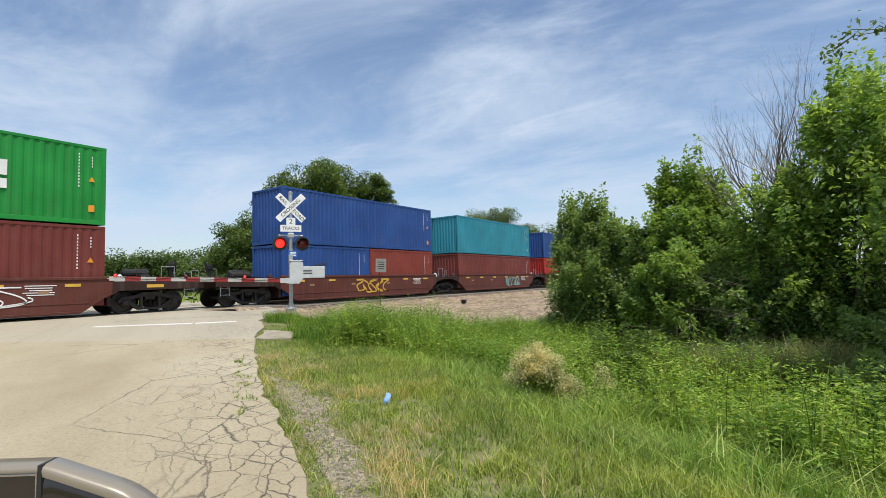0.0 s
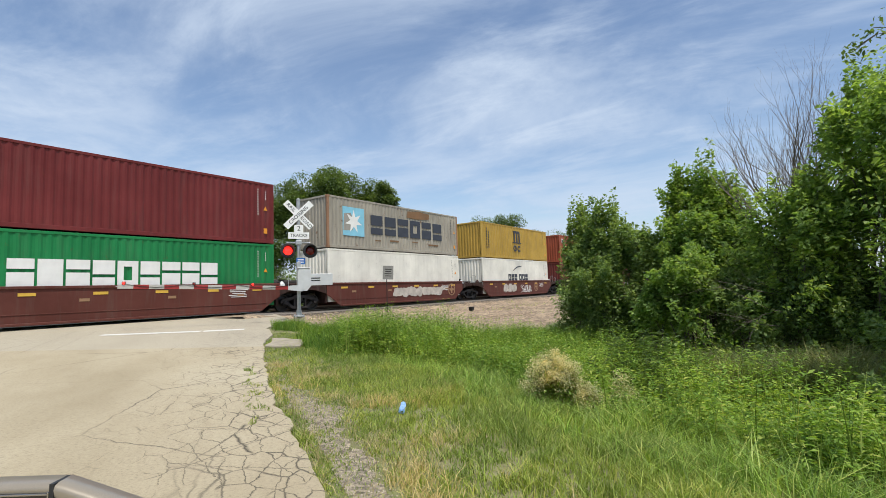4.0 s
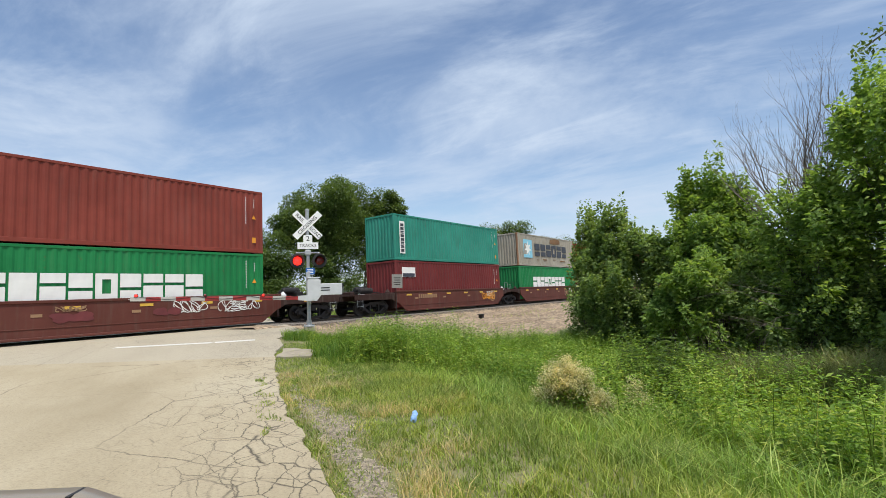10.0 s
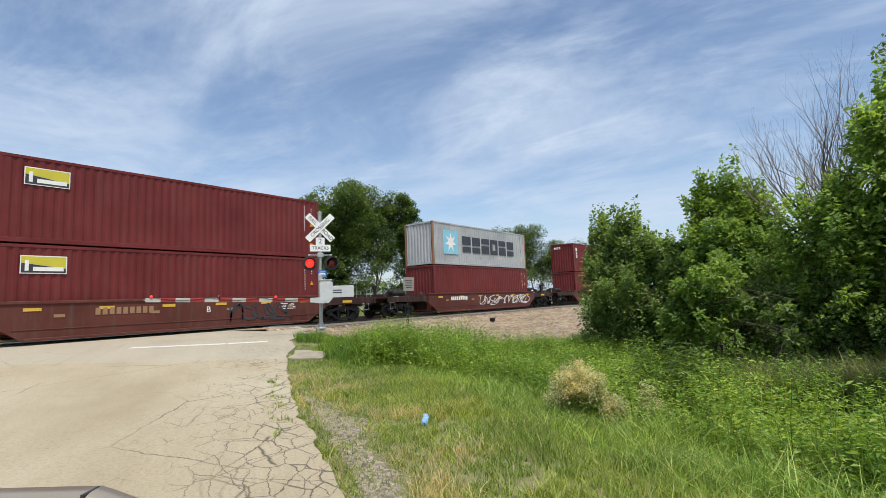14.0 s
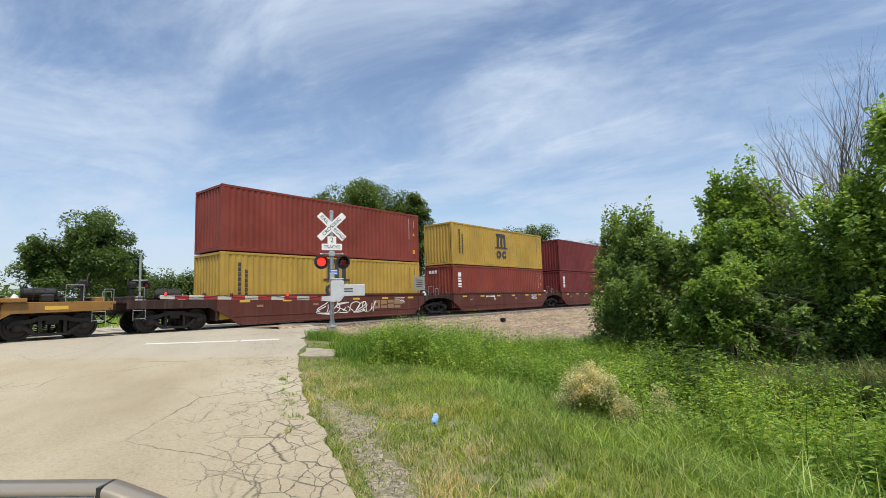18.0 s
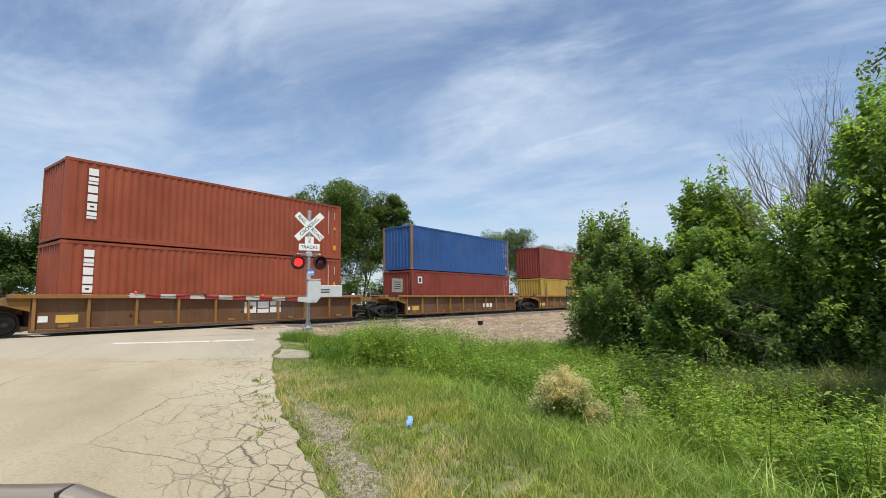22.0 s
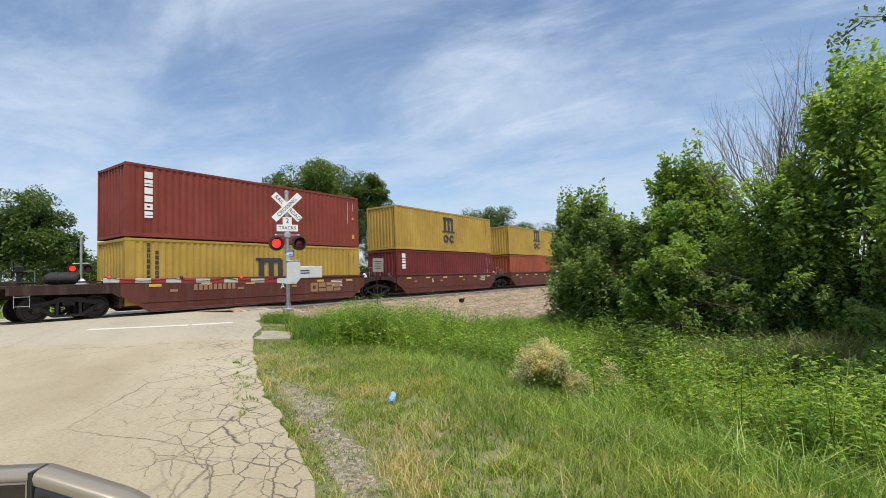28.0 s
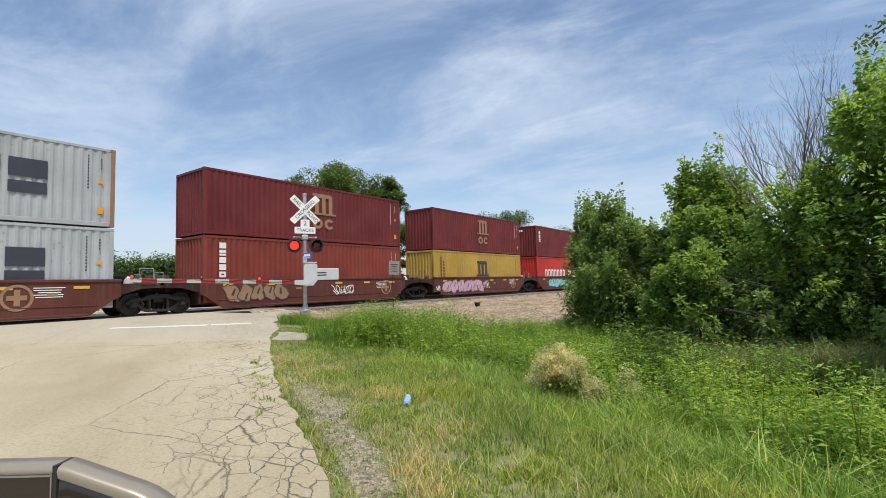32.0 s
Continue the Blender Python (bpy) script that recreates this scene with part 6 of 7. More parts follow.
def set_leaves(pos, way, normal, size, wide=0.30):
    """Pointed folded leaves at pos, each along its way and facing its normal."""
    n = len(pos)
    d = way / np.linalg.norm(way, axis=1)[:, None]
    s = np.cross(normal, d)
    s /= np.linalg.norm(s, axis=1)[:, None] + 1e-6
    u = np.cross(d, s)
    L, W = size[:, None], size[:, None] * wide
    v = np.empty((n, 4, 3))
    v[:, 0] = pos
    v[:, 1] = pos + d * L * 0.45 + s * W + u * L * 0.07
    v[:, 2] = pos + d * L - u * L * 0.10
    v[:, 3] = pos + d * L * 0.45 - s * W + u * L * 0.07
    i = np.arange(n)[:, None] * 4
    return v.reshape(-1, 3), np.concatenate([i + [0, 1, 2], i + [0, 2, 3]], 1).reshape(-1, 3)


def ground_zs(p):
    return np.array([ground_z(x, y) for x, y in p])


def across(p):
    return p @ np.array([RN.x, RN.y]) - ROAD_MID, p @ np.array([RU.x, RU.y])


def scatter(n, u0, u1, n0, n1, power=1.0):
    """Points over a stretch beside the road: u along it, n beyond its middle; power > 1 crowds them towards the start."""
    u = u0 + (u1 - u0) * rng.random(n) ** power
    q = n0 + (n1 - n0) * rng.random(n)
    return np.stack([RU.x * u + RN.x * (q + ROAD_MID), RU.y * u + RN.y * (q + ROAD_MID)], 1)


def patchy(p, scale, seed, cut):
    """Keep the points where a slow noise lies above the cut."""
    keep = np.array([noise.noise(Vector((x * scale, y * scale, seed))) for x, y in p]) > cut
    return p[keep]


def stuff(name, v, t, mat, label, category="grass"):
    ob = new(name, raw_mesh(name, v, t, mat))
    return tagged(ob, label, category, kind="stuff")


def at_ground(p, sink=0.01):
    return np.concatenate([p, (ground_zs(p) - sink)[:, None]], 1)


def tufted(n, per, u0, u1, n0, n1, spread, power=1.0):
    """Points gathered in tufts."""
    c = scatter(n, u0, u1, n0, n1, power)
    q = np.repeat(c, per, axis=0)
    return q + rng.normal(0, spread, q.shape)


def stand_height(p):
    """The stand below the signal: low beside the mast, tall before the notice, low again farther on."""
    a = np.degrees(np.arctan2(p[:, 1], p[:, 0]))
    return np.interp(a, [22, 30, 37, 43, 48, 51], [1.0, 1.30, 1.85, 1.70, 1.05, 0.80])


def grass_fields():
    edge = np.vectorize(flared_edge)
    # short mown grass beside the road, fine and dense close by
    p = np.concatenate([tufted(2600, 9, -14, -1.3, 4.15, 13, 0.06), tufted(12500, 12, -1.5, 9, 4.15, 9.5, 0.030, 1.25), tufted(5000, 12, 7, 14.5, 4.15, 9.5, 0.05), patchy(tufted(1500, 10, -1.5, 9.5, 4.15, 4.50, 0.03), 2.0, 1.0, -0.1)])

    def off_gravel(p, share):
        n, u = across(p)
        gin, gout = np.vectorize(gravel_in)(u), np.vectorize(gravel_out)(u)
        bare = (n > gin) & (n < gout + 0.05) & (u < 8.6) & (rng.random(len(p)) < share)
        return p[(n - edge(u) > 0.01) & ~bare]

    p = off_gravel(p, 0.60)
    n, u = across(p)
    d = n - edge(u)
    k = np.array([noise.noise(Vector((x * 1.4, y * 1.4, 4.0))) for x, y in p])
    h = (0.035 + 0.085 * np.clip(d / 2.2, 0.12, 1.3)) * rng.uniform(0.5, 1.6, len(p)) * (1 + 0.7 * k)
    stuff("verge_grass", *blades(at_ground(p), h, rng.uniform(0.005, 0.010, len(p)), 0.9), GRASS, "short mown green verge grass with dry tufts")
    # dry tufts
    p = np.concatenate([patchy(tufted(1700, 14, -1, 9, 4.3, 7.2, 0.045), 0.9, 3.0, 0.12), patchy(tufted(700, 14, -1, 3.0, 4.6, 6.0, 0.045), 1.3, 7.0, 0.05), tufted(520, 7, -1.5, 9.5, 4.15, 4.75, 0.03)])
    p = off_gravel(p, 0.85)
    stuff("dry_grass", *blades(at_ground(p), rng.uniform(0.05, 0.17, len(p)), rng.uniform(0.004, 0.007, len(p)), 1.0), DRY, "straw-coloured dry grass tufts in the verge")
    # tall lush grass down the slope
    p = tufted(9000, 12, -3, 16, 6.4, 15, 0.05, 1.2)
    n, u = across(p)
    p = p[(n - edge(u)) > 1.8 + 0.5 * np.sin(u)]
    n, u = across(p)
    k = np.array([noise.noise(Vector((x * 1.1, y * 1.1, 6.0))) for x, y in p])
    h = rng.uniform(0.16, 0.48, len(p)) * np.interp(n, [5.8, 7.6, 8.6, 10.0], [0.40, 1.0, 0.85, 0.60]) * (1 + 0.8 * k)
    stuff("tall_grass", *blades(at_ground(p, 0.02), h, rng.uniform(0.007, 0.014, len(p)), 0.75, 0.8), LUSH, "tall bright green grass on the ditch slope")
    # thick tall stand between the verge and the sandy bank
    p = tufted(4200, 9, 9.8, 15.2, 5.3, 15, 0.06)
    n, u = across(p)
    p = p[(n - edge(u) > 0.25) & (u - 0.16 * (n - 5) < 12.9)]
    k = np.array([noise.noise(Vector((x * 0.9, y * 0.9, 2.0))) for x, y in p])
    ragged = np.array([noise.noise(Vector((x * 0.8, y * 0.8, 21.0))) for x, y in p])
    h = rng.uniform(0.30, 0.80, len(p)) * (1.0 + 0.55 * k) * stand_height(p) * np.clip((across(p)[1] - 9.6 + 1.5 * ragged) / 1.7, 0.18, 1.0)
    stuff("reed_grass", *blades(at_ground(p, 0.02), h, rng.uniform(0.008, 0.016, len(p)), 0.6, 0.7), REED, "thick tall green grass below the signal")
    # the tongue of grass in front of the signal's foot
    f, s = rng.random(5200), rng.normal(0, 1, 5200)
    p = np.stack([9.2 + 1.5 * f + 0.20 * s, 13.1 - 0.95 * f + 0.30 * s], 1) + rng.normal(0, 0.05, (5200, 2))
    z = np.array([max(ground_z(x, y), road_z(x, y) if n_ < flared_edge(u_) else -9) for (x, y), n_, u_ in zip(p, *across(p))])
    k = np.array([noise.noise(Vector((x * 2.2, y * 2.2, 3.0))) for x, y in p])
    stuff("reed_grass", *blades(np.concatenate([p, z[:, None] - 0.01], 1), rng.uniform(0.08, 0.36, len(p)) * (1 + 0.8 * k), rng.uniform(0.006, 0.012, len(p)), 0.7, 0.7), REED, "tongue of green grass before the signal's foot")
    # feathery brown seed grass in front of the thicket
    az, far = np.radians(rng.uniform(-9.0, 7.5, 8000)), rng.uniform(8.6, 10.3, 8000)
    p = patchy(np.stack([far * np.cos(az), far * np.sin(az)], 1), 0.8, 12.0, -0.15)
    stuff("seed_grass", *blades(at_ground(p, 0.02), rng.uniform(0.45, 1.05, len(p)), rng.uniform(0.012, 0.022, len(p)), 0.6, 0.9), SEED, "feathery brown seed grass in front of the thicket")
    # grass in the road's cracked edge
    p = patchy(tufted(110, 12, 5, 9.5, 3.86, 4.08, 0.022), 2.6, 8.0, 0.08)
    z = np.array([road_z(x, y) for x, y in p])
    stuff("crack_grass", *blades(np.concatenate([p, z[:, None]], 1), rng.uniform(0.015, 0.05, len(p)), rng.uniform(0.004, 0.008, len(p)), 0.9), GRASS, "tufts of grass growing in the road's cracks")
    # sparse weeds on the sandy shoulder
    p = np.stack([rng.uniform(12, 34, 4200), rng.uniform(9, 18.0, 4200)], 1)
    p = patchy(p, 0.5, 5.0, 0.2)
    stuff("shoulder_weeds", *blades(at_ground(p, -0.1), rng.uniform(0.1, 0.35, len(p)), rng.uniform(0.008, 0.014, len(p)), 0.9), GRASS, "thin weeds on the sandy shoulder")
    # the meadow farther off, on both sides
    p = np.concatenate([scatter(9000, -2, 24, -20, -8.2), np.stack([rng.uniform(-25, 60, 16000), rng.uniform(29, 46, 16000)], 1)])
    stuff("meadow_grass", *blades(at_ground(p, 0.02), rng.uniform(0.3, 0.8, len(p)), rng.uniform(0.03, 0.06, len(p)), 0.6), LUSH, "rough meadow grass beyond the railway")


grass_fields()


def weeds():
    """Broad-leaved weeds in the ditch: stalks with leaves up them."""
    slope = tufted(330, 7, 5.0, 11.0, 5.9, 9.2, 0.15)   # the stand comes nearer down the slope
    n_, u_ = across(slope)
    slope = slope[u_ > 11.0 - 1.45 * (n_ - 5.6)]
    p = np.concatenate([tufted(520, 7, -4, 13, 7.9, 17, 0.15, 1.1), tufted(430, 7, -3, 7, 7.9, 12.5, 0.14), tufted(330, 8, 9.9, 13.4, 5.9, 14, 0.16), slope])
    far, az = np.hypot(p[:, 0], p[:, 1]), np.arctan2(p[:, 1], p[:, 0])
    p = p[(far > 2.6) & ~((far > 7.7) & (az < 0.03)) & ~((far > 8.5) & (az < 0.15)) & ~((far > 10.3) & (az < 0.30))]
    base = at_ground(p, 0.02)
    k = np.array([noise.noise(Vector((x * 0.7, y * 0.7, 9.0))) for x, y in p])
    h = rng.uniform(0.35, 0.95, len(p)) * (1 + 0.9 * k)
    near = np.clip((across(p)[1] - 8.2) / 2.0, 0, 1)
    h *= 1 - near + near * 0.72 * stand_height(p)
    k = 32
    f = rng.random((len(p), k)) ** 0.62
    a = rng.uniform(0, 2 * np.pi, (len(p), k))
    out = np.stack([np.cos(a), np.sin(a), np.zeros_like(a)], 2)
    lean = rng.normal(0, 0.16, (len(p), 1, 2)) * f[:, :, None]
    q = np.empty((len(p), k, 3))
    q[:, :, :2] = base[:, None, :2] + lean + out[:, :, :2] * 0.02
    q[:, :, 2] = base[:, None, 2] + h[:, None] * f
    rise = np.array([0, 0, 1.0])
    way = out * 0.9 + rise * (0.55 * f[:, :, None] - 0.25) + rng.normal(0, 0.2, q.shape)
    face = rise + out * 0.25 + rng.normal(0, 0.3, q.shape)
    size = rng.uniform(0.045, 0.11, len(p) * k) * (1.15 - 0.5 * f.reshape(-1))
    stuff("ditch_weeds", *set_leaves(q.reshape(-1, 3), way.reshape(-1, 3), face.reshape(-1, 3), size, 0.19), WEED, "leafy green weeds filling the ditch", "weeds")
    # tall stems with long arching leaves among them
    az, far = np.radians(rng.uniform(9.0, 21.0, 70)), rng.uniform(7.6, 9.2, 70)
    root = at_ground(patchy(np.stack([far * np.cos(az), far * np.sin(az)], 1), 0.9, 31.0, -0.2), 0.02)
    top = rng.uniform(0.75, 1.25, len(root))
    f = np.sqrt(rng.random((len(root), 26)))
    a = rng.uniform(0, 2 * np.pi, f.shape)
    out = np.stack([np.cos(a), np.sin(a), np.zeros_like(a)], 2)
    q = root[:, None, :] + out * 0.012 + rise * (top[:, None] * f)[:, :, None]
    way = out + rise * (1.1 * f[:, :, None] - 0.75) + rng.normal(0, 0.12, q.shape)
    face = rise + out * 0.6 + rng.normal(0, 0.2, q.shape)
    size = rng.uniform(0.13, 0.21, f.size) * (1.25 - 0.55 * f.reshape(-1))
    stuff("long_leaved_weeds", *set_leaves(q.reshape(-1, 3), way.reshape(-1, 3), face.reshape(-1, 3), size, 0.075), FAR_LEAF, "tall weeds with long narrow arching leaves", "weeds")
    base, h = np.concatenate([base, root]), np.concatenate([h, top])
    v, t = blades(base, h, np.full(len(base), 0.012), 0.25, 0.1)
    stuff("weed_stalks", v, t, GRASS, "upright weed stalks in the ditch", "weeds")


weeds()


def flower_clump(x, y, r, h, n, label):
    """Stalks fanning out of one root, each ending in a spray of small pale heads."""
    z = ground_z(x, y)
    c = thing("flowering_weed", label, "wildflower", pose(x, y, z))
    m_ = n // 14
    a = rng.uniform(0, 2 * np.pi, m_)
    out = rng.random(m_) ** 0.6 * (0.80 + 0.28 * np.sin(a * 3 + 1.0) * np.sin(a + x))
    tip = np.stack([r * out * np.cos(a), r * out * np.sin(a), h * (1.0 - 0.42 * out ** 2) * rng.uniform(0.62, 1.12, m_)], 1)
    root = np.stack([0.14 * r * np.cos(a), 0.14 * r * np.sin(a), np.full(m_, -0.03)], 1)
    w = np.stack([-np.sin(a), np.cos(a), np.zeros(m_)], 1) * 0.005
    v = np.stack([root - w, root + w, (root + tip) * 0.5 + w * 0.9 + [0, 0, 0.05], tip], 1).reshape(-1, 3)
    k = np.arange(m_)[:, None] * 4
    tagged(part("stalk", raw_mesh("stalk", v, np.concatenate([k + [0, 1, 2], k + [0, 2, 3]], 1).reshape(-1, 3), STALK), None, c, "straw-brown stalks"), kind="stuff")
    q = (tip[:, None, :] + rng.normal(0, 1, (m_, 22, 3)) * [0.036, 0.036, 0.026]).reshape(-1, 3)
    tagged(part("blossom", raw_mesh("blossom", *leaves(q, rng.uniform(0.017, 0.032, len(q)), droop=-0.3), FLOWER), None, c, "cream flower heads"), kind="stuff")
    f = rng.random((m_, 8, 1)) ** 0.7 * 0.85
    q = (root[:, None] * (1 - f) + tip[:, None] * f + rng.normal(0, 0.03, (m_, 8, 3))).reshape(-1, 3)
    q = q[q[:, 2] > 0.02]
    part("foliage", raw_mesh("foliage", *leaves(q, rng.uniform(0.03, 0.065, len(q))), WEED), None, c)


flower_clump(5.9, 2.60, 0.40, 0.72, 6000, "bushy pale cream flowering weed in the ditch")
flower_clump(6.0, 2.22, 0.20, 0.42, 1300, "small cream flowering weed in the ditch")
flower_clump(6.5, 1.95, 0.20, 0.62, 800, "small cream flowering weed in the ditch")


def limbs(sh, start, way, length, radius, depth, tips, rnd, spread=0.6, up=0.25, sides=6):
    """Branching tapered limbs; the ends of the finest are kept in tips."""
    p, d, seg = Vector(start), Vector(way).normalized(), 3
    r = radius
    for i in range(seg):
        q = p + d * (length / seg)
        r2 = r * 0.82
        sh.tube(p, q, r, r2, n=sides, caps=False)
        p, r = q, r2
        d = (d + Vector((rnd.gauss(0, 0.12), rnd.gauss(0, 0.12), rnd.gauss(0.02, 0.08)))).normalized()
        if depth > 0 and i >= 0:
            for _ in range(1 if i < seg - 1 else 2):
                side = Vector((rnd.gauss(0, 1), rnd.gauss(0, 1), rnd.gauss(0, 0.5))).normalized()
                nd = (d * (1 - spread * 0.5) + side * spread + Vector((0, 0, up))).normalized()
                limbs(sh, p, nd, length * rnd.uniform(0.5, 0.75), r * 0.62, depth - 1, tips, rnd, spread, up, max(3, sides - 1))
    if depth <= 1:
        tips.append(tuple(p))


def tree(x, y, height, crown_r, leaf, count, mat, label, seed, stems=1, low=0.12, lump=0.34, bark=None, tall=1.0, name="tree", z=None, shoots=0, plume=0.0):
    """A tapered trunk with limbs; leaves gathered in uneven clumps round the limb ends."""
    rnd = random.Random(seed)
    z = ground_z(x, y) - 0.05 if z is None else z
    c = thing(name, label, "tree" if name == "tree" else "bush", pose(x, y, z))
    sh, tips = Shape(), []
    for s in range(stems):
        lean = Vector((rnd.gauss(0, 0.22), rnd.gauss(0, 0.22), 1)) if stems > 1 else Vector((rnd.gauss(0, 0.06), rnd.gauss(0, 0.06), 1))
        limbs(sh, (rnd.gauss(0, 0.12 * (stems > 1)), rnd.gauss(0, 0.12 * (stems > 1)), 0), lean, height * rnd.uniform(0.5, 0.62), height * 0.022 / math.sqrt(stems), 3 if stems == 1 else 2, tips, rnd)
    tp = np.array(tips)
    s = crown_r * 0.80 / max(np.percentile(np.hypot(tp[:, 0], tp[:, 1]), 92), 1e-3)
    k = height * 0.90 / max(tp[:, 2].max(), 1e-3)
    sh.v = [(vx * (s if stems == 1 or vz > 0.3 else 1), vy * (s if stems == 1 or vz > 0.3 else 1), vz * k) for vx, vy, vz in sh.v]
    part("trunk", sh, bark or BARK, c)
    g = np.random.default_rng(seed)
    cl = tp * np.array([s, s, k])
    cl = cl[cl[:, 2] > height * low]
    extra = int(max(18, 46 - len(cl))) if plume else int(max(30, 70 - len(cl)))
    a = g.uniform(0, 2 * np.pi, extra)
    h = g.uniform(low, 0.88, extra)
    prof = np.sqrt(np.clip(1 - ((h - 0.42) / 0.58) ** 2, 0.05, 1))
    rr = crown_r * prof * np.sqrt(g.uniform(0.25, 1, extra)) * 0.92
    cl = np.concatenate([cl, np.stack([rr * np.cos(a), rr * np.sin(a), h * height], 1)])
    if shoots:   # leafy leaders standing out of the crown
        a = g.uniform(0, 2 * np.pi, shoots)
        rr = crown_r * 0.75 * np.sqrt(g.random(shoots))
        z0 = height * np.sqrt(np.clip(1 - (rr / crown_r) ** 2, 0.2, 1)) * 0.82
        ln = g.uniform(0.10, 0.24, shoots) * min(height, 7)
        for i in range(7):
            cl = np.concatenate([cl, np.stack([rr * np.cos(a), rr * np.sin(a), z0 + ln * i / 6], 1)])
    size = crown_r * lump * g.uniform(0.55, 1.25, len(cl))
    if shoots:
        size[-7 * shoots:] = np.repeat(np.array([0.20, 0.19, 0.17, 0.15, 0.13, 0.10, 0.07]), shoots) * max(1.15, 0.35 * crown_r)
    w = size ** 2
    pick = g.choice(len(cl), count, p=w / w.sum())
    if plume:   # each clump is a leafy shoot reaching out and up
        mid = np.array([0, 0, height * 0.45])
        way = cl - mid
        way[:, 2] = 0
        way = way / (np.linalg.norm(way, axis=1)[:, None] + 0.3) * 0.60 + np.array([0, 0, 0.85]) + g.normal(0, 0.26, cl.shape)
        way /= np.linalg.norm(way, axis=1)[:, None]
        reach = np.clip(size * 2.1, 0.22, plume) * g.uniform(0.8, 1.25, len(cl))
        f = g.random(count) ** 0.85
        r = g.normal(0, 1, (count, 3))
        r -= way[pick] * np.sum(r * way[pick], axis=1)[:, None]
        r /= np.linalg.norm(r, axis=1)[:, None]
        girth = reach[pick] * 0.27 * np.sqrt(np.clip(1.08 - f, 0, 1)) * (0.25 + 0.75 * np.sqrt(g.random(count)))
        pos = cl[pick] + way[pick] * ((f - 0.45) * reach[pick])[:, None] + r * girth[:, None]
        lie = way[pick] * 0.55 + r * 0.85 + np.array([0, 0, -0.35]) + g.normal(0, 0.28, pos.shape)
        face = r * 0.55 + np.array([0, 0, 0.85]) + g.normal(0, 0.34, pos.shape)
        keep = pos[:, 2] > 0.05
        v, t = set_leaves(pos[keep], lie[keep], face[keep], leaf * g.uniform(0.6, 1.35, int(keep.sum())))
    else:
        d = g.normal(0, 1, (count, 3))
        d /= np.linalg.norm(d, axis=1)[:, None]
        pos = cl[pick] + d * (size[pick] * g.uniform(0.35, 1.0, count) ** 0.6)[:, None] * np.array([1, 1, 0.85])
        pos = pos[pos[:, 2] > 0.05]
        v, t = leaves(pos, leaf * g.uniform(0.6, 1.35, len(pos)), droop=0.35)
    part("crown", raw_mesh("crown", v, t, mat), None, c)
    return c


def polar(az, dist):
    return dist * math.cos(radians(az)), dist * math.sin(radians(az))


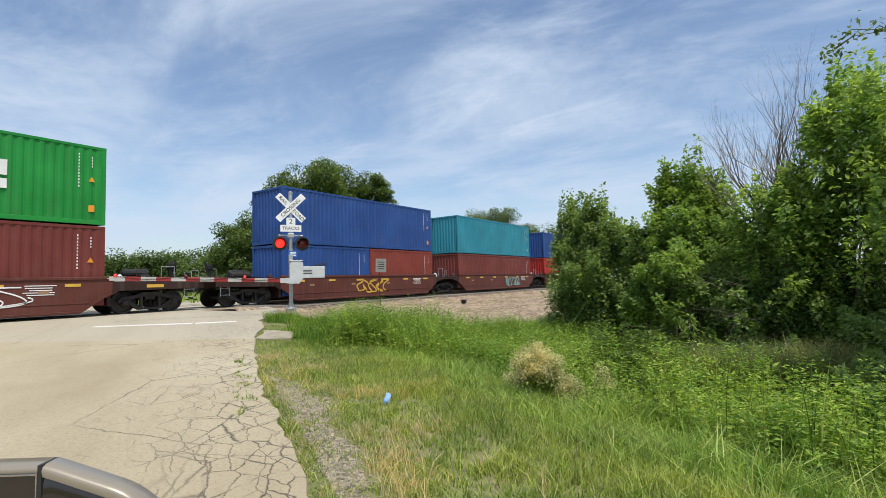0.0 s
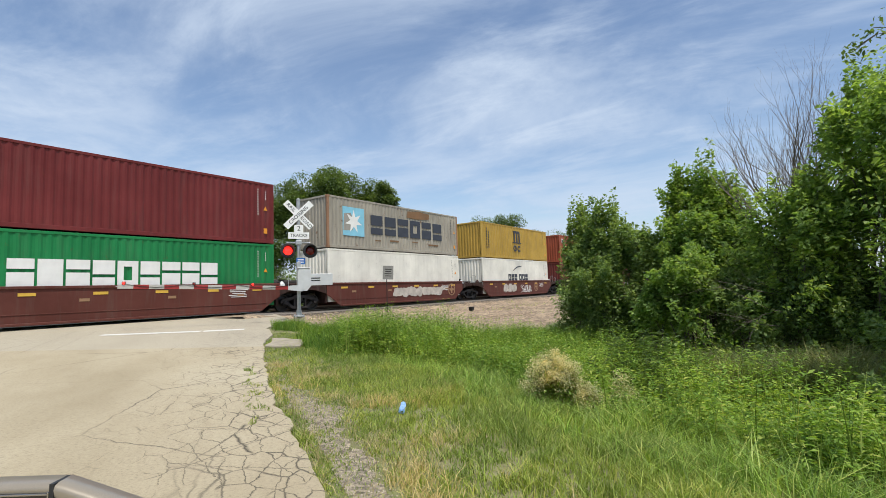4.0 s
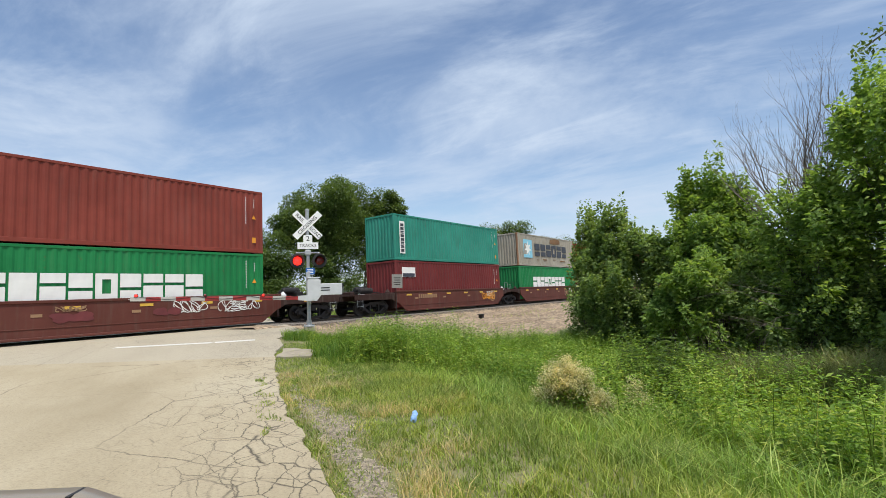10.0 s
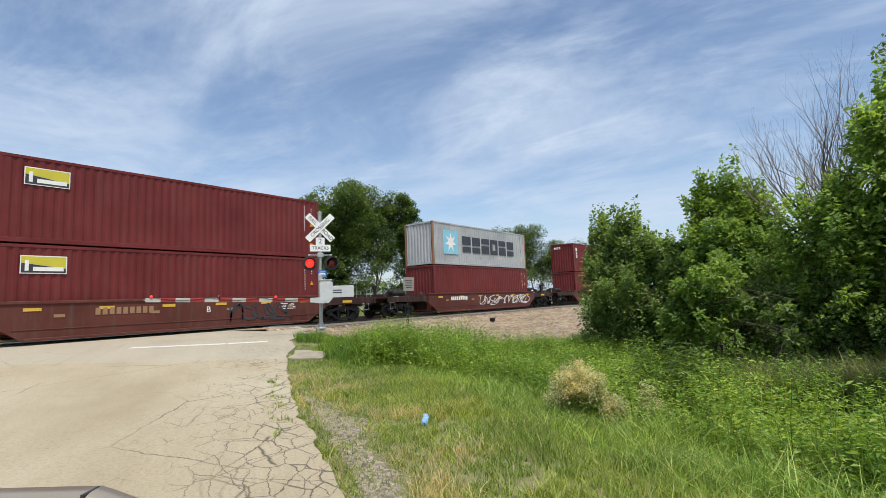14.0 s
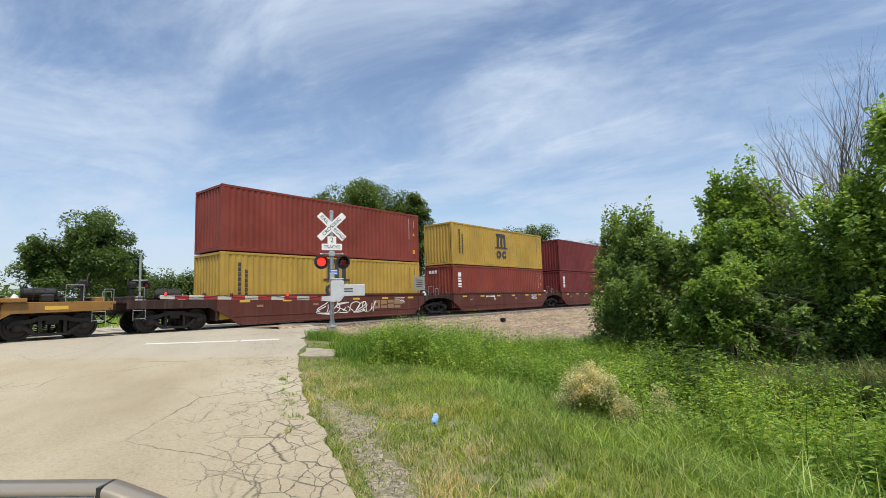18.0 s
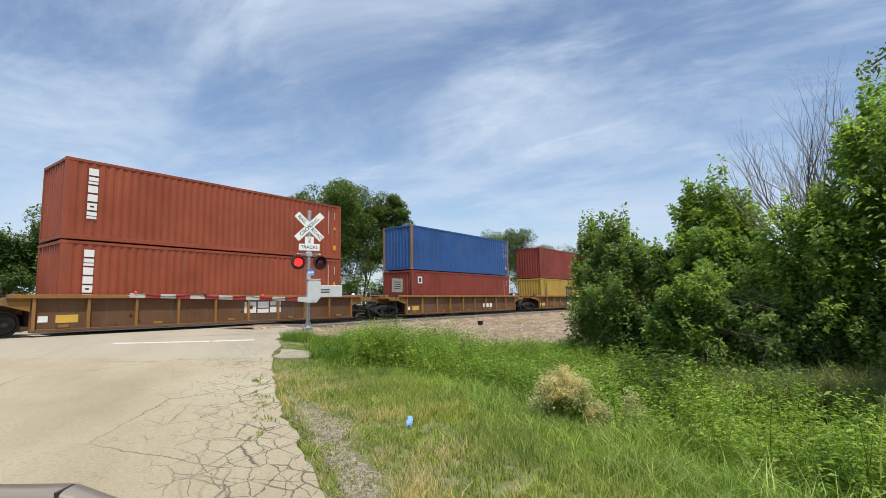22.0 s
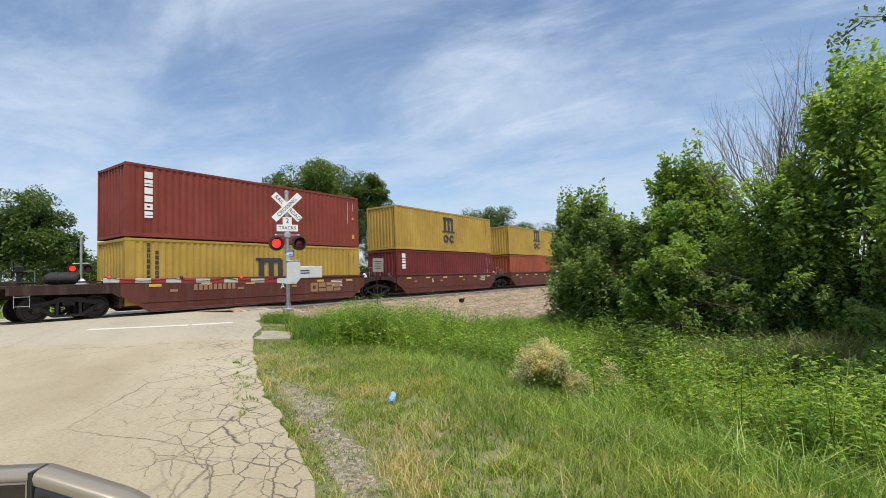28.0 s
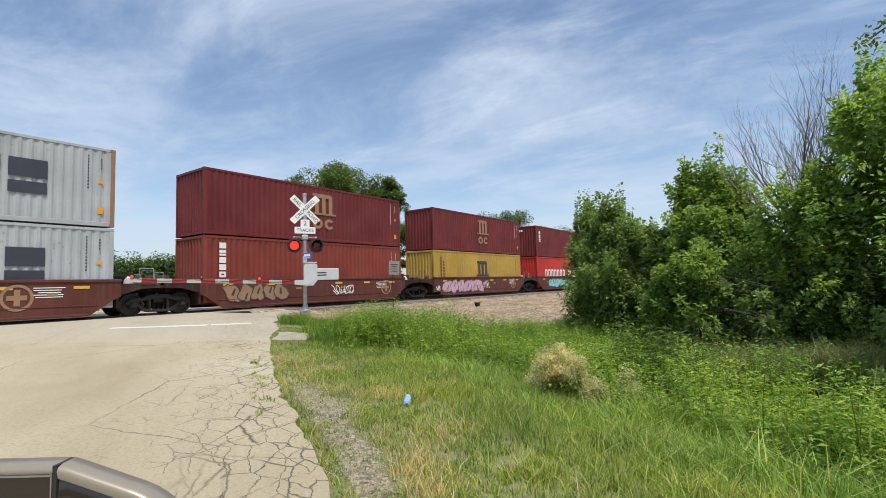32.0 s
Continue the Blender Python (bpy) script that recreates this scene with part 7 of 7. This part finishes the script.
def roadside_trees():
    ash, sap = "grey-green leafy young tree at the ditch's edge", "slender bright green sapling by the ditch"
    for az, dist, h, r, n, mat, seed, stems, label in (
            (20.2, 16.5, 4.70, 0.66, 9000, NEAR_LEAF, 21, 3, ash),
            (20.9, 16.2, 3.40, 0.55, 6000, NEAR_LEAF, 40, 3, ash),
            (17.4, 15.8, 4.75, 0.85, 11000, NEAR_LEAF, 22, 3, ash),
            (18.0, 15.6, 3.10, 1.15, 13000, NEAR_LEAF, 34, 4, "leafy green roadside bush"),
            (14.6, 15.0, 3.95, 0.85, 11000, NEAR_LEAF, 24, 3, "leafy green young tree by the ditch"),
            (12.6, 15.0, 3.55, 1.00, 10000, NEAR_LEAF, 35, 3, "leafy green young tree by the ditch"),
            (9.6, 14.4, 4.95, 0.66, 9500, BRIGHT_LEAF, 32, 2, sap),
            (7.0, 14.2, 5.30, 0.60, 9500, BRIGHT_LEAF, 23, 2, sap),
            (5.2, 14.3, 4.85, 0.48, 6500, BRIGHT_LEAF, 36, 2, sap),
            (8.4, 13.9, 3.75, 1.10, 15000, BRIGHT_LEAF, 37, 4, "bright green leafy roadside bush"),
            (5.2, 13.8, 3.25, 1.10, 13000, NEAR_LEAF, 38, 4, "leafy green roadside bush"),
            (12.6, 12.4, 1.95, 0.50, 5200, BRIGHT_LEAF, 39, 2, "small yellow-green young tree before the thicket"),
            (9.8, 12.2, 2.75, 0.75, 9000, BRIGHT_LEAF, 41, 3, "small yellow-green young tree before the thicket"),
            (3.2, 14.6, 3.30, 1.15, 13000, NEAR_LEAF, 25, 4, "dark green dense roadside tree"),
            (-0.3, 12.0, 4.15, 1.05, 14000, LIFTED_LEAF, 26, 3, "dark green dense roadside bush"),
            (1.4, 12.6, 2.9, 1.1, 11000, LIFTED_LEAF, 42, 4, "dark green dense roadside bush"),
            (-5.0, 11.8, 6.00, 0.98, 13000, LIFTED_LEAF, 33, 2, "tall leafy roadside tree with dark shade below"),
            (-2.8, 12.4, 4.25, 0.95, 12000, LIFTED_LEAF, 43, 3, "leafy roadside tree crowding its neighbours"),
            (-8.0, 11.8, 5.80, 1.60, 20000, LIFTED_LEAF, 27, 3, "tall leafy roadside tree with dark shade below"),
            (-12.5, 11.5, 5.9, 2.1, 16000, LIFTED_LEAF, 28, 3, "tall leafy roadside tree on the ditch bank"),
            (-17.5, 8.5, 5.7, 1.75, 17000, LIFTED_LEAF, 29, 3, "leafy roadside tree shading the ditch")):
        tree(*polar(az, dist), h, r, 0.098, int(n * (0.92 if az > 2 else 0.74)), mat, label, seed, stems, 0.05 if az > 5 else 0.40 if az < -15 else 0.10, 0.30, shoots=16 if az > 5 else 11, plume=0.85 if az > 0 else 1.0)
    g = random.Random(31)
    for i in range(17):   # thicket closing the foot of the trees
        az = -18 + i * 2.4 + g.uniform(-0.6, 0.6)
        back = 3.6 if az > 6 else 2.9
        tree(*polar(az, 11.6 + back + g.uniform(0, 1.2)), g.uniform(1.4, 2.1), 1.15, 0.10, 4600, NEAR_LEAF, "low leafy thicket bush under the trees", 300 + i, 3, 0.02, 0.42, name="bush", plume=0.7)
    # Shrubs and undergrowth take a darker leaf tone in place of tree shade.
    for az, far, h, r, seed in ((-9.5, 9.3, 1.3, 0.9, 353), (-8.5, 8.0, 0.85, 0.6, 354), (-6.6, 7.5, 0.7, 0.5, 357)):
        tree(*polar(az, far), h, r, 0.075, 6000, NEAR_LEAF, "low dense shrub in the trees' shade", seed, 4, 0.02, 0.40, name="bush", plume=0.5)
    for i, az in enumerate((-7.0, -4.6, -2.2, 0.2, 2.6, 5.0)):   # leafy undergrowth before the hollow
        tree(*polar(az, 12.0 + 0.5 * (i % 2)), 1.7 + 0.35 * (i % 3), 1.0, 0.085, 6000, NEAR_LEAF, "leafy undergrowth bush at the trees' feet", 380 + i, 3, 0.04, 0.30, name="bush", shoots=6, plume=0.7)
    # a leafy bough of the shading tree, reaching over the ditch
    tw = thing("overhanging_bough", "leafy bough reaching over the ditch from a roadside tree", "branch")
    sh, rnd, ends = Shape(), random.Random(8), []
    a, b = Vector((*polar(-24, 8.8), 3.9)), Vector((*polar(-7.2, 7.8), 3.80))
    p = a
    for i in range(1, 9):
        q = a.lerp(b, i / 8) + Vector((rnd.gauss(0, 0.04), rnd.gauss(0, 0.04), rnd.gauss(0, 0.03)))
        sh.tube(p, q, 0.04 - 0.004 * i, 0.036 - 0.004 * i, n=5, caps=False)
        for _ in range(2):
            e = q + Vector((rnd.gauss(0.05, 0.12), rnd.gauss(0.12, 0.12), rnd.gauss(0.02, 0.12)))
            sh.tube(q, e, 0.008, 0.004, n=4, caps=False)
            ends.append(tuple(e))
        p = q
    part("branch", sh, BARK, tw)
    g2 = np.random.default_rng(8)
    q = np.repeat(np.array(ends), 30, axis=0)
    q = q + g2.normal(0, 0.07, q.shape)
    part("foliage", raw_mesh("foliage", *leaves(q, g2.uniform(0.05, 0.10, len(q)), droop=0.55), FAR_LEAF), None, tw)
    # bare fallen boughs before the hollow
    fb = thing("fallen_bough", "bare grey fallen bough leaning out of the thicket", "branch")
    sh, rnd = Shape(), random.Random(15)
    for s in range(3):
        st = Vector((*polar(-1.4 + 0.5 * s, 12.4), 0.0 + 0.25 * s))
        limbs(sh, st, Vector((*polar(6.0, 10.9), st.z - 0.1 + 0.1 * s)) - st, 1.5, 0.011, 2, [], rnd, 0.28, 0.0, 4)
    part("branch", sh, DEAD_WOOD, fb)
    # the dead one standing out between them
    x, y = polar(-3.2, 12.9)
    c = thing("dead_tree", "bare bleached dead tree among leafy ones", "tree", pose(x, y, ground_z(x, y) - 0.05))
    rnd = random.Random(5)
    for s in range(7):
        sh = Shape()
        limbs(sh, (rnd.gauss(0, 0.15), rnd.gauss(0, 0.15), 0), (rnd.gauss(0, 0.15), 0.12 * s - 0.24, 1), 2.65, 0.115, 4, [], rnd, 0.40, 0.42, 5)
        part("trunk" if s == 0 else "stem", sh, DEAD_WOOD, c)


roadside_trees()


def far_trees():
    for az, dist, h, r, n, seed in (
            (52.2, 58, 15.4, 3.5, 15000, 41), (49.8, 60, 16.6, 4.6, 15000, 42), (46.2, 62, 17.4, 4.0, 14000, 43), (42.0, 60, 15.7, 2.1, 8000, 44), (56.4, 56, 9.8, 3.4, 8000, 45),
            (59.0, 55, 6.4, 3.0, 5000, 55),
            (78.4, 53, 8.6, 2.5, 6500, 46), (75.2, 54, 11.0, 3.5, 11000, 47), (72.2, 56, 7.8, 2.0, 5000, 48), (84.5, 50, 5.0, 3.6, 5500, 56), (90.0, 50, 5.2, 4.0, 5000, 57),
            (38.2, 75, 11.2, 3.0, 6000, 49), (36.2, 80, 11.6, 2.8, 5000, 50), (30.5, 88, 14.6, 3.8, 6500, 51), (28.0, 90, 15.4, 3.6, 6500, 52), (25.5, 92, 12.0, 4.0, 5500, 53), (21.0, 95, 12.0, 5.0, 4500, 54)):
        x, y = polar(az, dist)
        tree(x, y, h, r, 0.27, int(n * 2.8), FAR_LEAF, "broad green deciduous tree beyond the railway", seed, 1, 0.10, 0.33, shoots=10)
    rnd = random.Random(9)
    for i in range(16):
        az = 57 + i * 1.15 + rnd.uniform(-0.3, 0.3)
        d = 62 + rnd.uniform(0, 14)
        x, y = polar(az, d)
        tree(x, y, d * rnd.uniform(0.070, 0.100), 2.6, 0.33, 4800, FAR_LEAF, "low green hedgerow bush beyond the railway", 70 + i, 2, 0.03, 0.40, name="bush")


far_trees()


def far_wood():
    """The joined woods on the skyline."""
    g = np.random.default_rng(3)
    n = 26000
    az = np.radians(g.uniform(-40, 150, n))
    d = g.uniform(170, 230, n)
    top = 7.5 + 3.0 * np.sin(az * 9) + 2.0 * np.sin(az * 23 + 1)
    p = np.stack([d * np.cos(az), d * np.sin(az), g.random(n) ** 0.8 * top - 1.2], 1)
    stuff("far_wood", *leaves(p, g.uniform(1.2, 2.6, n)), FAR_LEAF, "distant belt of green woods on the skyline", "woods")


far_wood()


# ---- the parked car at the viewer's elbow ----
def champagne_paint():
    mt, nt, b = material("champagne_car_paint")
    f = noise_node(nt, 600, 2)
    nt.links.new(ramp(nt, f, [(0.3, (0.23, 0.197, 0.148)), (0.7, (0.30, 0.26, 0.195))]), b.inputs["Base Color"])
    b.inputs["Metallic"].default_value, b.inputs["Roughness"].default_value = 0.15, 0.34
    b.inputs["Coat Weight"].default_value, b.inputs["Coat Roughness"].default_value = 0.5, 0.12
    return mt


def dark_gloss(name, color):
    mt, nt, b = material(name)
    nt.links.new(ramp(nt, noise_node(nt, 4, 3), [(0.3, color), (0.7, tuple(c * 1.4 for c in color))]), b.inputs["Base Color"])
    b.inputs["Roughness"].default_value = 0.06
    b.inputs["Coat Weight"].default_value = 0.6
    return mt


def car():
    """Edge of a parked car: a pale frame and a rounded corner over dark glossy window glass."""
    paint, glass = champagne_paint(), dark_gloss("dark_car_glass", (0.010, 0.007, 0.007))
    x, y = 0.49, 1.73
    c = thing("parked_car", "champagne-beige car with dark glossy windows parked on the road", "car", pose(x, y, -0.40, rz=-54))
    # local: x to the viewer's right along the car's edge, y away, z from the road; the seam stands at x = 0
    zt = 0.792
    prof = lambda v: zt - 0.35 * max(0, v - 0.01) - 3.6 * max(0, v - 0.22) ** 2 - 22.0 * max(0, v - 0.38) ** 2

    def shell(x0, x1, k, depth, drop):
        sh = Shape()
        rows = [(0.004, -drop), (0.0, -0.016), (0.005, -0.006), (0.02, 0.0), (0.07, 0.002), (depth, -0.03)]
        for i in range(k + 1):
            v = x0 + (x1 - x0) * i / k
            bow = 1.1 * max(0, v - 0.22) ** 2
            for dy, dz in rows:
                sh.v.append((v, dy + bow, prof(v) + dz))
        m_ = len(rows)
        sh.f = [(i * m_ + j, (i + 1) * m_ + j, (i + 1) * m_ + j + 1, i * m_ + j + 1) for i in range(k) for j in range(m_ - 1)]
        sh.smooth = True
        return sh

    part("frame_edge", shell(-1.1, -0.006, 12, 0.085, 0.024), paint, c)
    part("frame_corner", shell(0.006, 0.44, 16, 0.085, 0.036), paint, c)
    # lamp and l2 hold the dark glass, taken for a car window
    lamp = Shape()
    for i in range(17):
        v = 0.008 + 0.42 * i / 16
        for dz, dy in ((-0.024, 0.014), (-0.046, 0.006), (-0.16, 0.0), (-0.28, 0.02)):
            lamp.v.append((v, dy + 1.1 * max(0, v - 0.22) ** 2, prof(v) + dz))
    lamp.f = [(i * 4 + j, (i + 1) * 4 + j, (i + 1) * 4 + j + 1, i * 4 + j + 1) for i in range(16) for j in range(3)]
    lamp.smooth = True
    part("tail_lamp", lamp, glass, c, "dark glossy wraparound window glass")
    l2 = Shape().box(-0.56, 0.014, zt - 0.147, 1.1, 0.02, 0.25, 0.008)
    part("tail_lamp", l2, glass, c, "dark glossy window glass under the pale frame")
    part("seam", Shape().box(0, 0.035, zt - 0.124, 0.012, 0.07, 0.25), SIGN_BLACK, c)
    part("chrome_edge", Shape().box(-0.008, 0.004, zt - 0.12, 0.004, 0.012, 0.20, 0.001), RAIL_HEAD, c)
    part("chrome_edge", Shape().box(-0.56, 0.002, zt - 0.026, 1.1, 0.010, 0.006, 0.001), RAIL_HEAD, c)
    # body block, bumper, lower panel and wheels are added out of view
    part("rear_body", Shape().box(-0.93, 0.40, 0.34, 0.44, 0.56, 0.32, 0.06), paint, c)
    part("bumper", Shape().box(-0.40, 0.06, 0.36, 1.4, 0.10, 0.30, 0.04), paint, c)
    part("lower_panel", Shape().box(-0.40, 0.09, 0.17, 1.3, 0.06, 0.10, 0.02), SIGN_BLACK, c)
    for s in (-1.05, -0.05):
        w = part("wheel", Shape().lathe((s, 0.30, 0.30), (1, 0, 0), [(-0.09, 0.21), (-0.09, 0.28), (-0.06, 0.30), (0.06, 0.30), (0.09, 0.28), (0.09, 0.21)], 20), SIGN_BLACK, c)
        part("rim", Shape().lathe((s, 0.30, 0.30), (1, 0, 0), [(-0.07, 0.20), (0.07, 0.20)], 16), GALV, w)


car()


def litter():
    x, y = 4.02, 3.5
    z = ground_z(x, y)
    c = thing("litter", "crumpled blue and white plastic bottle wrapper in the grass", "litter", pose(x, y, z + 0.06, rx=20, ry=-8, rz=35))
    sh, rnd = Shape(), random.Random(4)
    n = 10
    for k, (h, r) in enumerate(((-0.10, 0.012), (-0.09, 0.034), (-0.03, 0.036), (0.03, 0.030), (0.08, 0.036), (0.10, 0.02))):
        sh.v += [(h, r * rnd.uniform(0.8, 1.15) * math.cos(6.283 * i / n), r * rnd.uniform(0.7, 1.1) * math.sin(6.283 * i / n)) for i in range(n)]
    sh.f = [(k * n + i, k * n + (i + 1) % n, (k + 1) * n + (i + 1) % n, (k + 1) * n + i) for k in range(5) for i in range(n)]
    part("wrapper", sh, plain("light_blue_plastic", (0.25, 0.42, 0.75), 0.3, 0, 0.3, 18), c)


litter()


def stones(name, pts, z, size, mat, label):
    g = np.random.default_rng(11)
    m_ = len(pts)
    base = np.array([(1, 0, 0), (-1, 0, 0), (0, 1, 0), (0, -1, 0), (0, 0, 0.8), (0, 0, -0.8)], dtype=float)
    v = np.concatenate([pts, z[:, None]], 1)[:, None, :] + base[None] * size[:, None, None] * g.uniform(0.6, 1.3, (m_, 6, 1)) + g.normal(0, 0.15, (m_, 6, 3)) * size[:, None, None]
    tri = np.array([(0, 2, 4), (2, 1, 4), (1, 3, 4), (3, 0, 4), (2, 0, 5), (1, 2, 5), (3, 1, 5), (0, 3, 5)])
    t = (np.arange(m_)[:, None, None] * 6 + tri[None]).reshape(-1, 3)
    stuff(name, v.reshape(-1, 3), t, mat, label, "stones")


def ballast_stones():
    """Loose stones on the near shoulder, and pale chips in the gravel strip."""
    g = np.random.default_rng(12)
    n = 22000
    x = 12.5 + 42 * g.random(n) ** 1.25
    y = 20.3 - 3.7 * g.random(n) ** 1.3
    pts = np.stack([x, y], 1)
    z = np.maximum(np.array([ground_z(a, b) for a, b in pts]) + 0.06, np.interp(y, [16.94, 18.04, 19.64], [-0.62, -0.42, -0.12]))
    stones("ballast_stones", pts, z, g.uniform(0.020, 0.048, n), STONE, "loose grey-brown ballast stones beside the track")
    q = scatter(9000, -1.5, 8.8, 4.2, 5.3)
    nn, u = across(q)
    e = nn - np.vectorize(flared_edge)(u)
    gi, go = np.vectorize(gravel_in)(u), np.vectorize(gravel_out)(u)
    q = q[(nn > gi - 0.08 * g.random(len(q))) & (nn < go + 0.25 * g.random(len(q)))]
    stones("gravel_chips", q, ground_zs(q) + 0.008, g.uniform(0.003, 0.011, len(q)), PALE_STONE, "pale limestone chips beside the road")


ballast_stones()


# ---- everything that moves ----
def motions():
    for ob, x, z in MOVERS:
        walk(ob, [(t, pose(x + train_x(t, ahead), TRACK_Y[0], z)) for t, ahead in PACE])


motions()
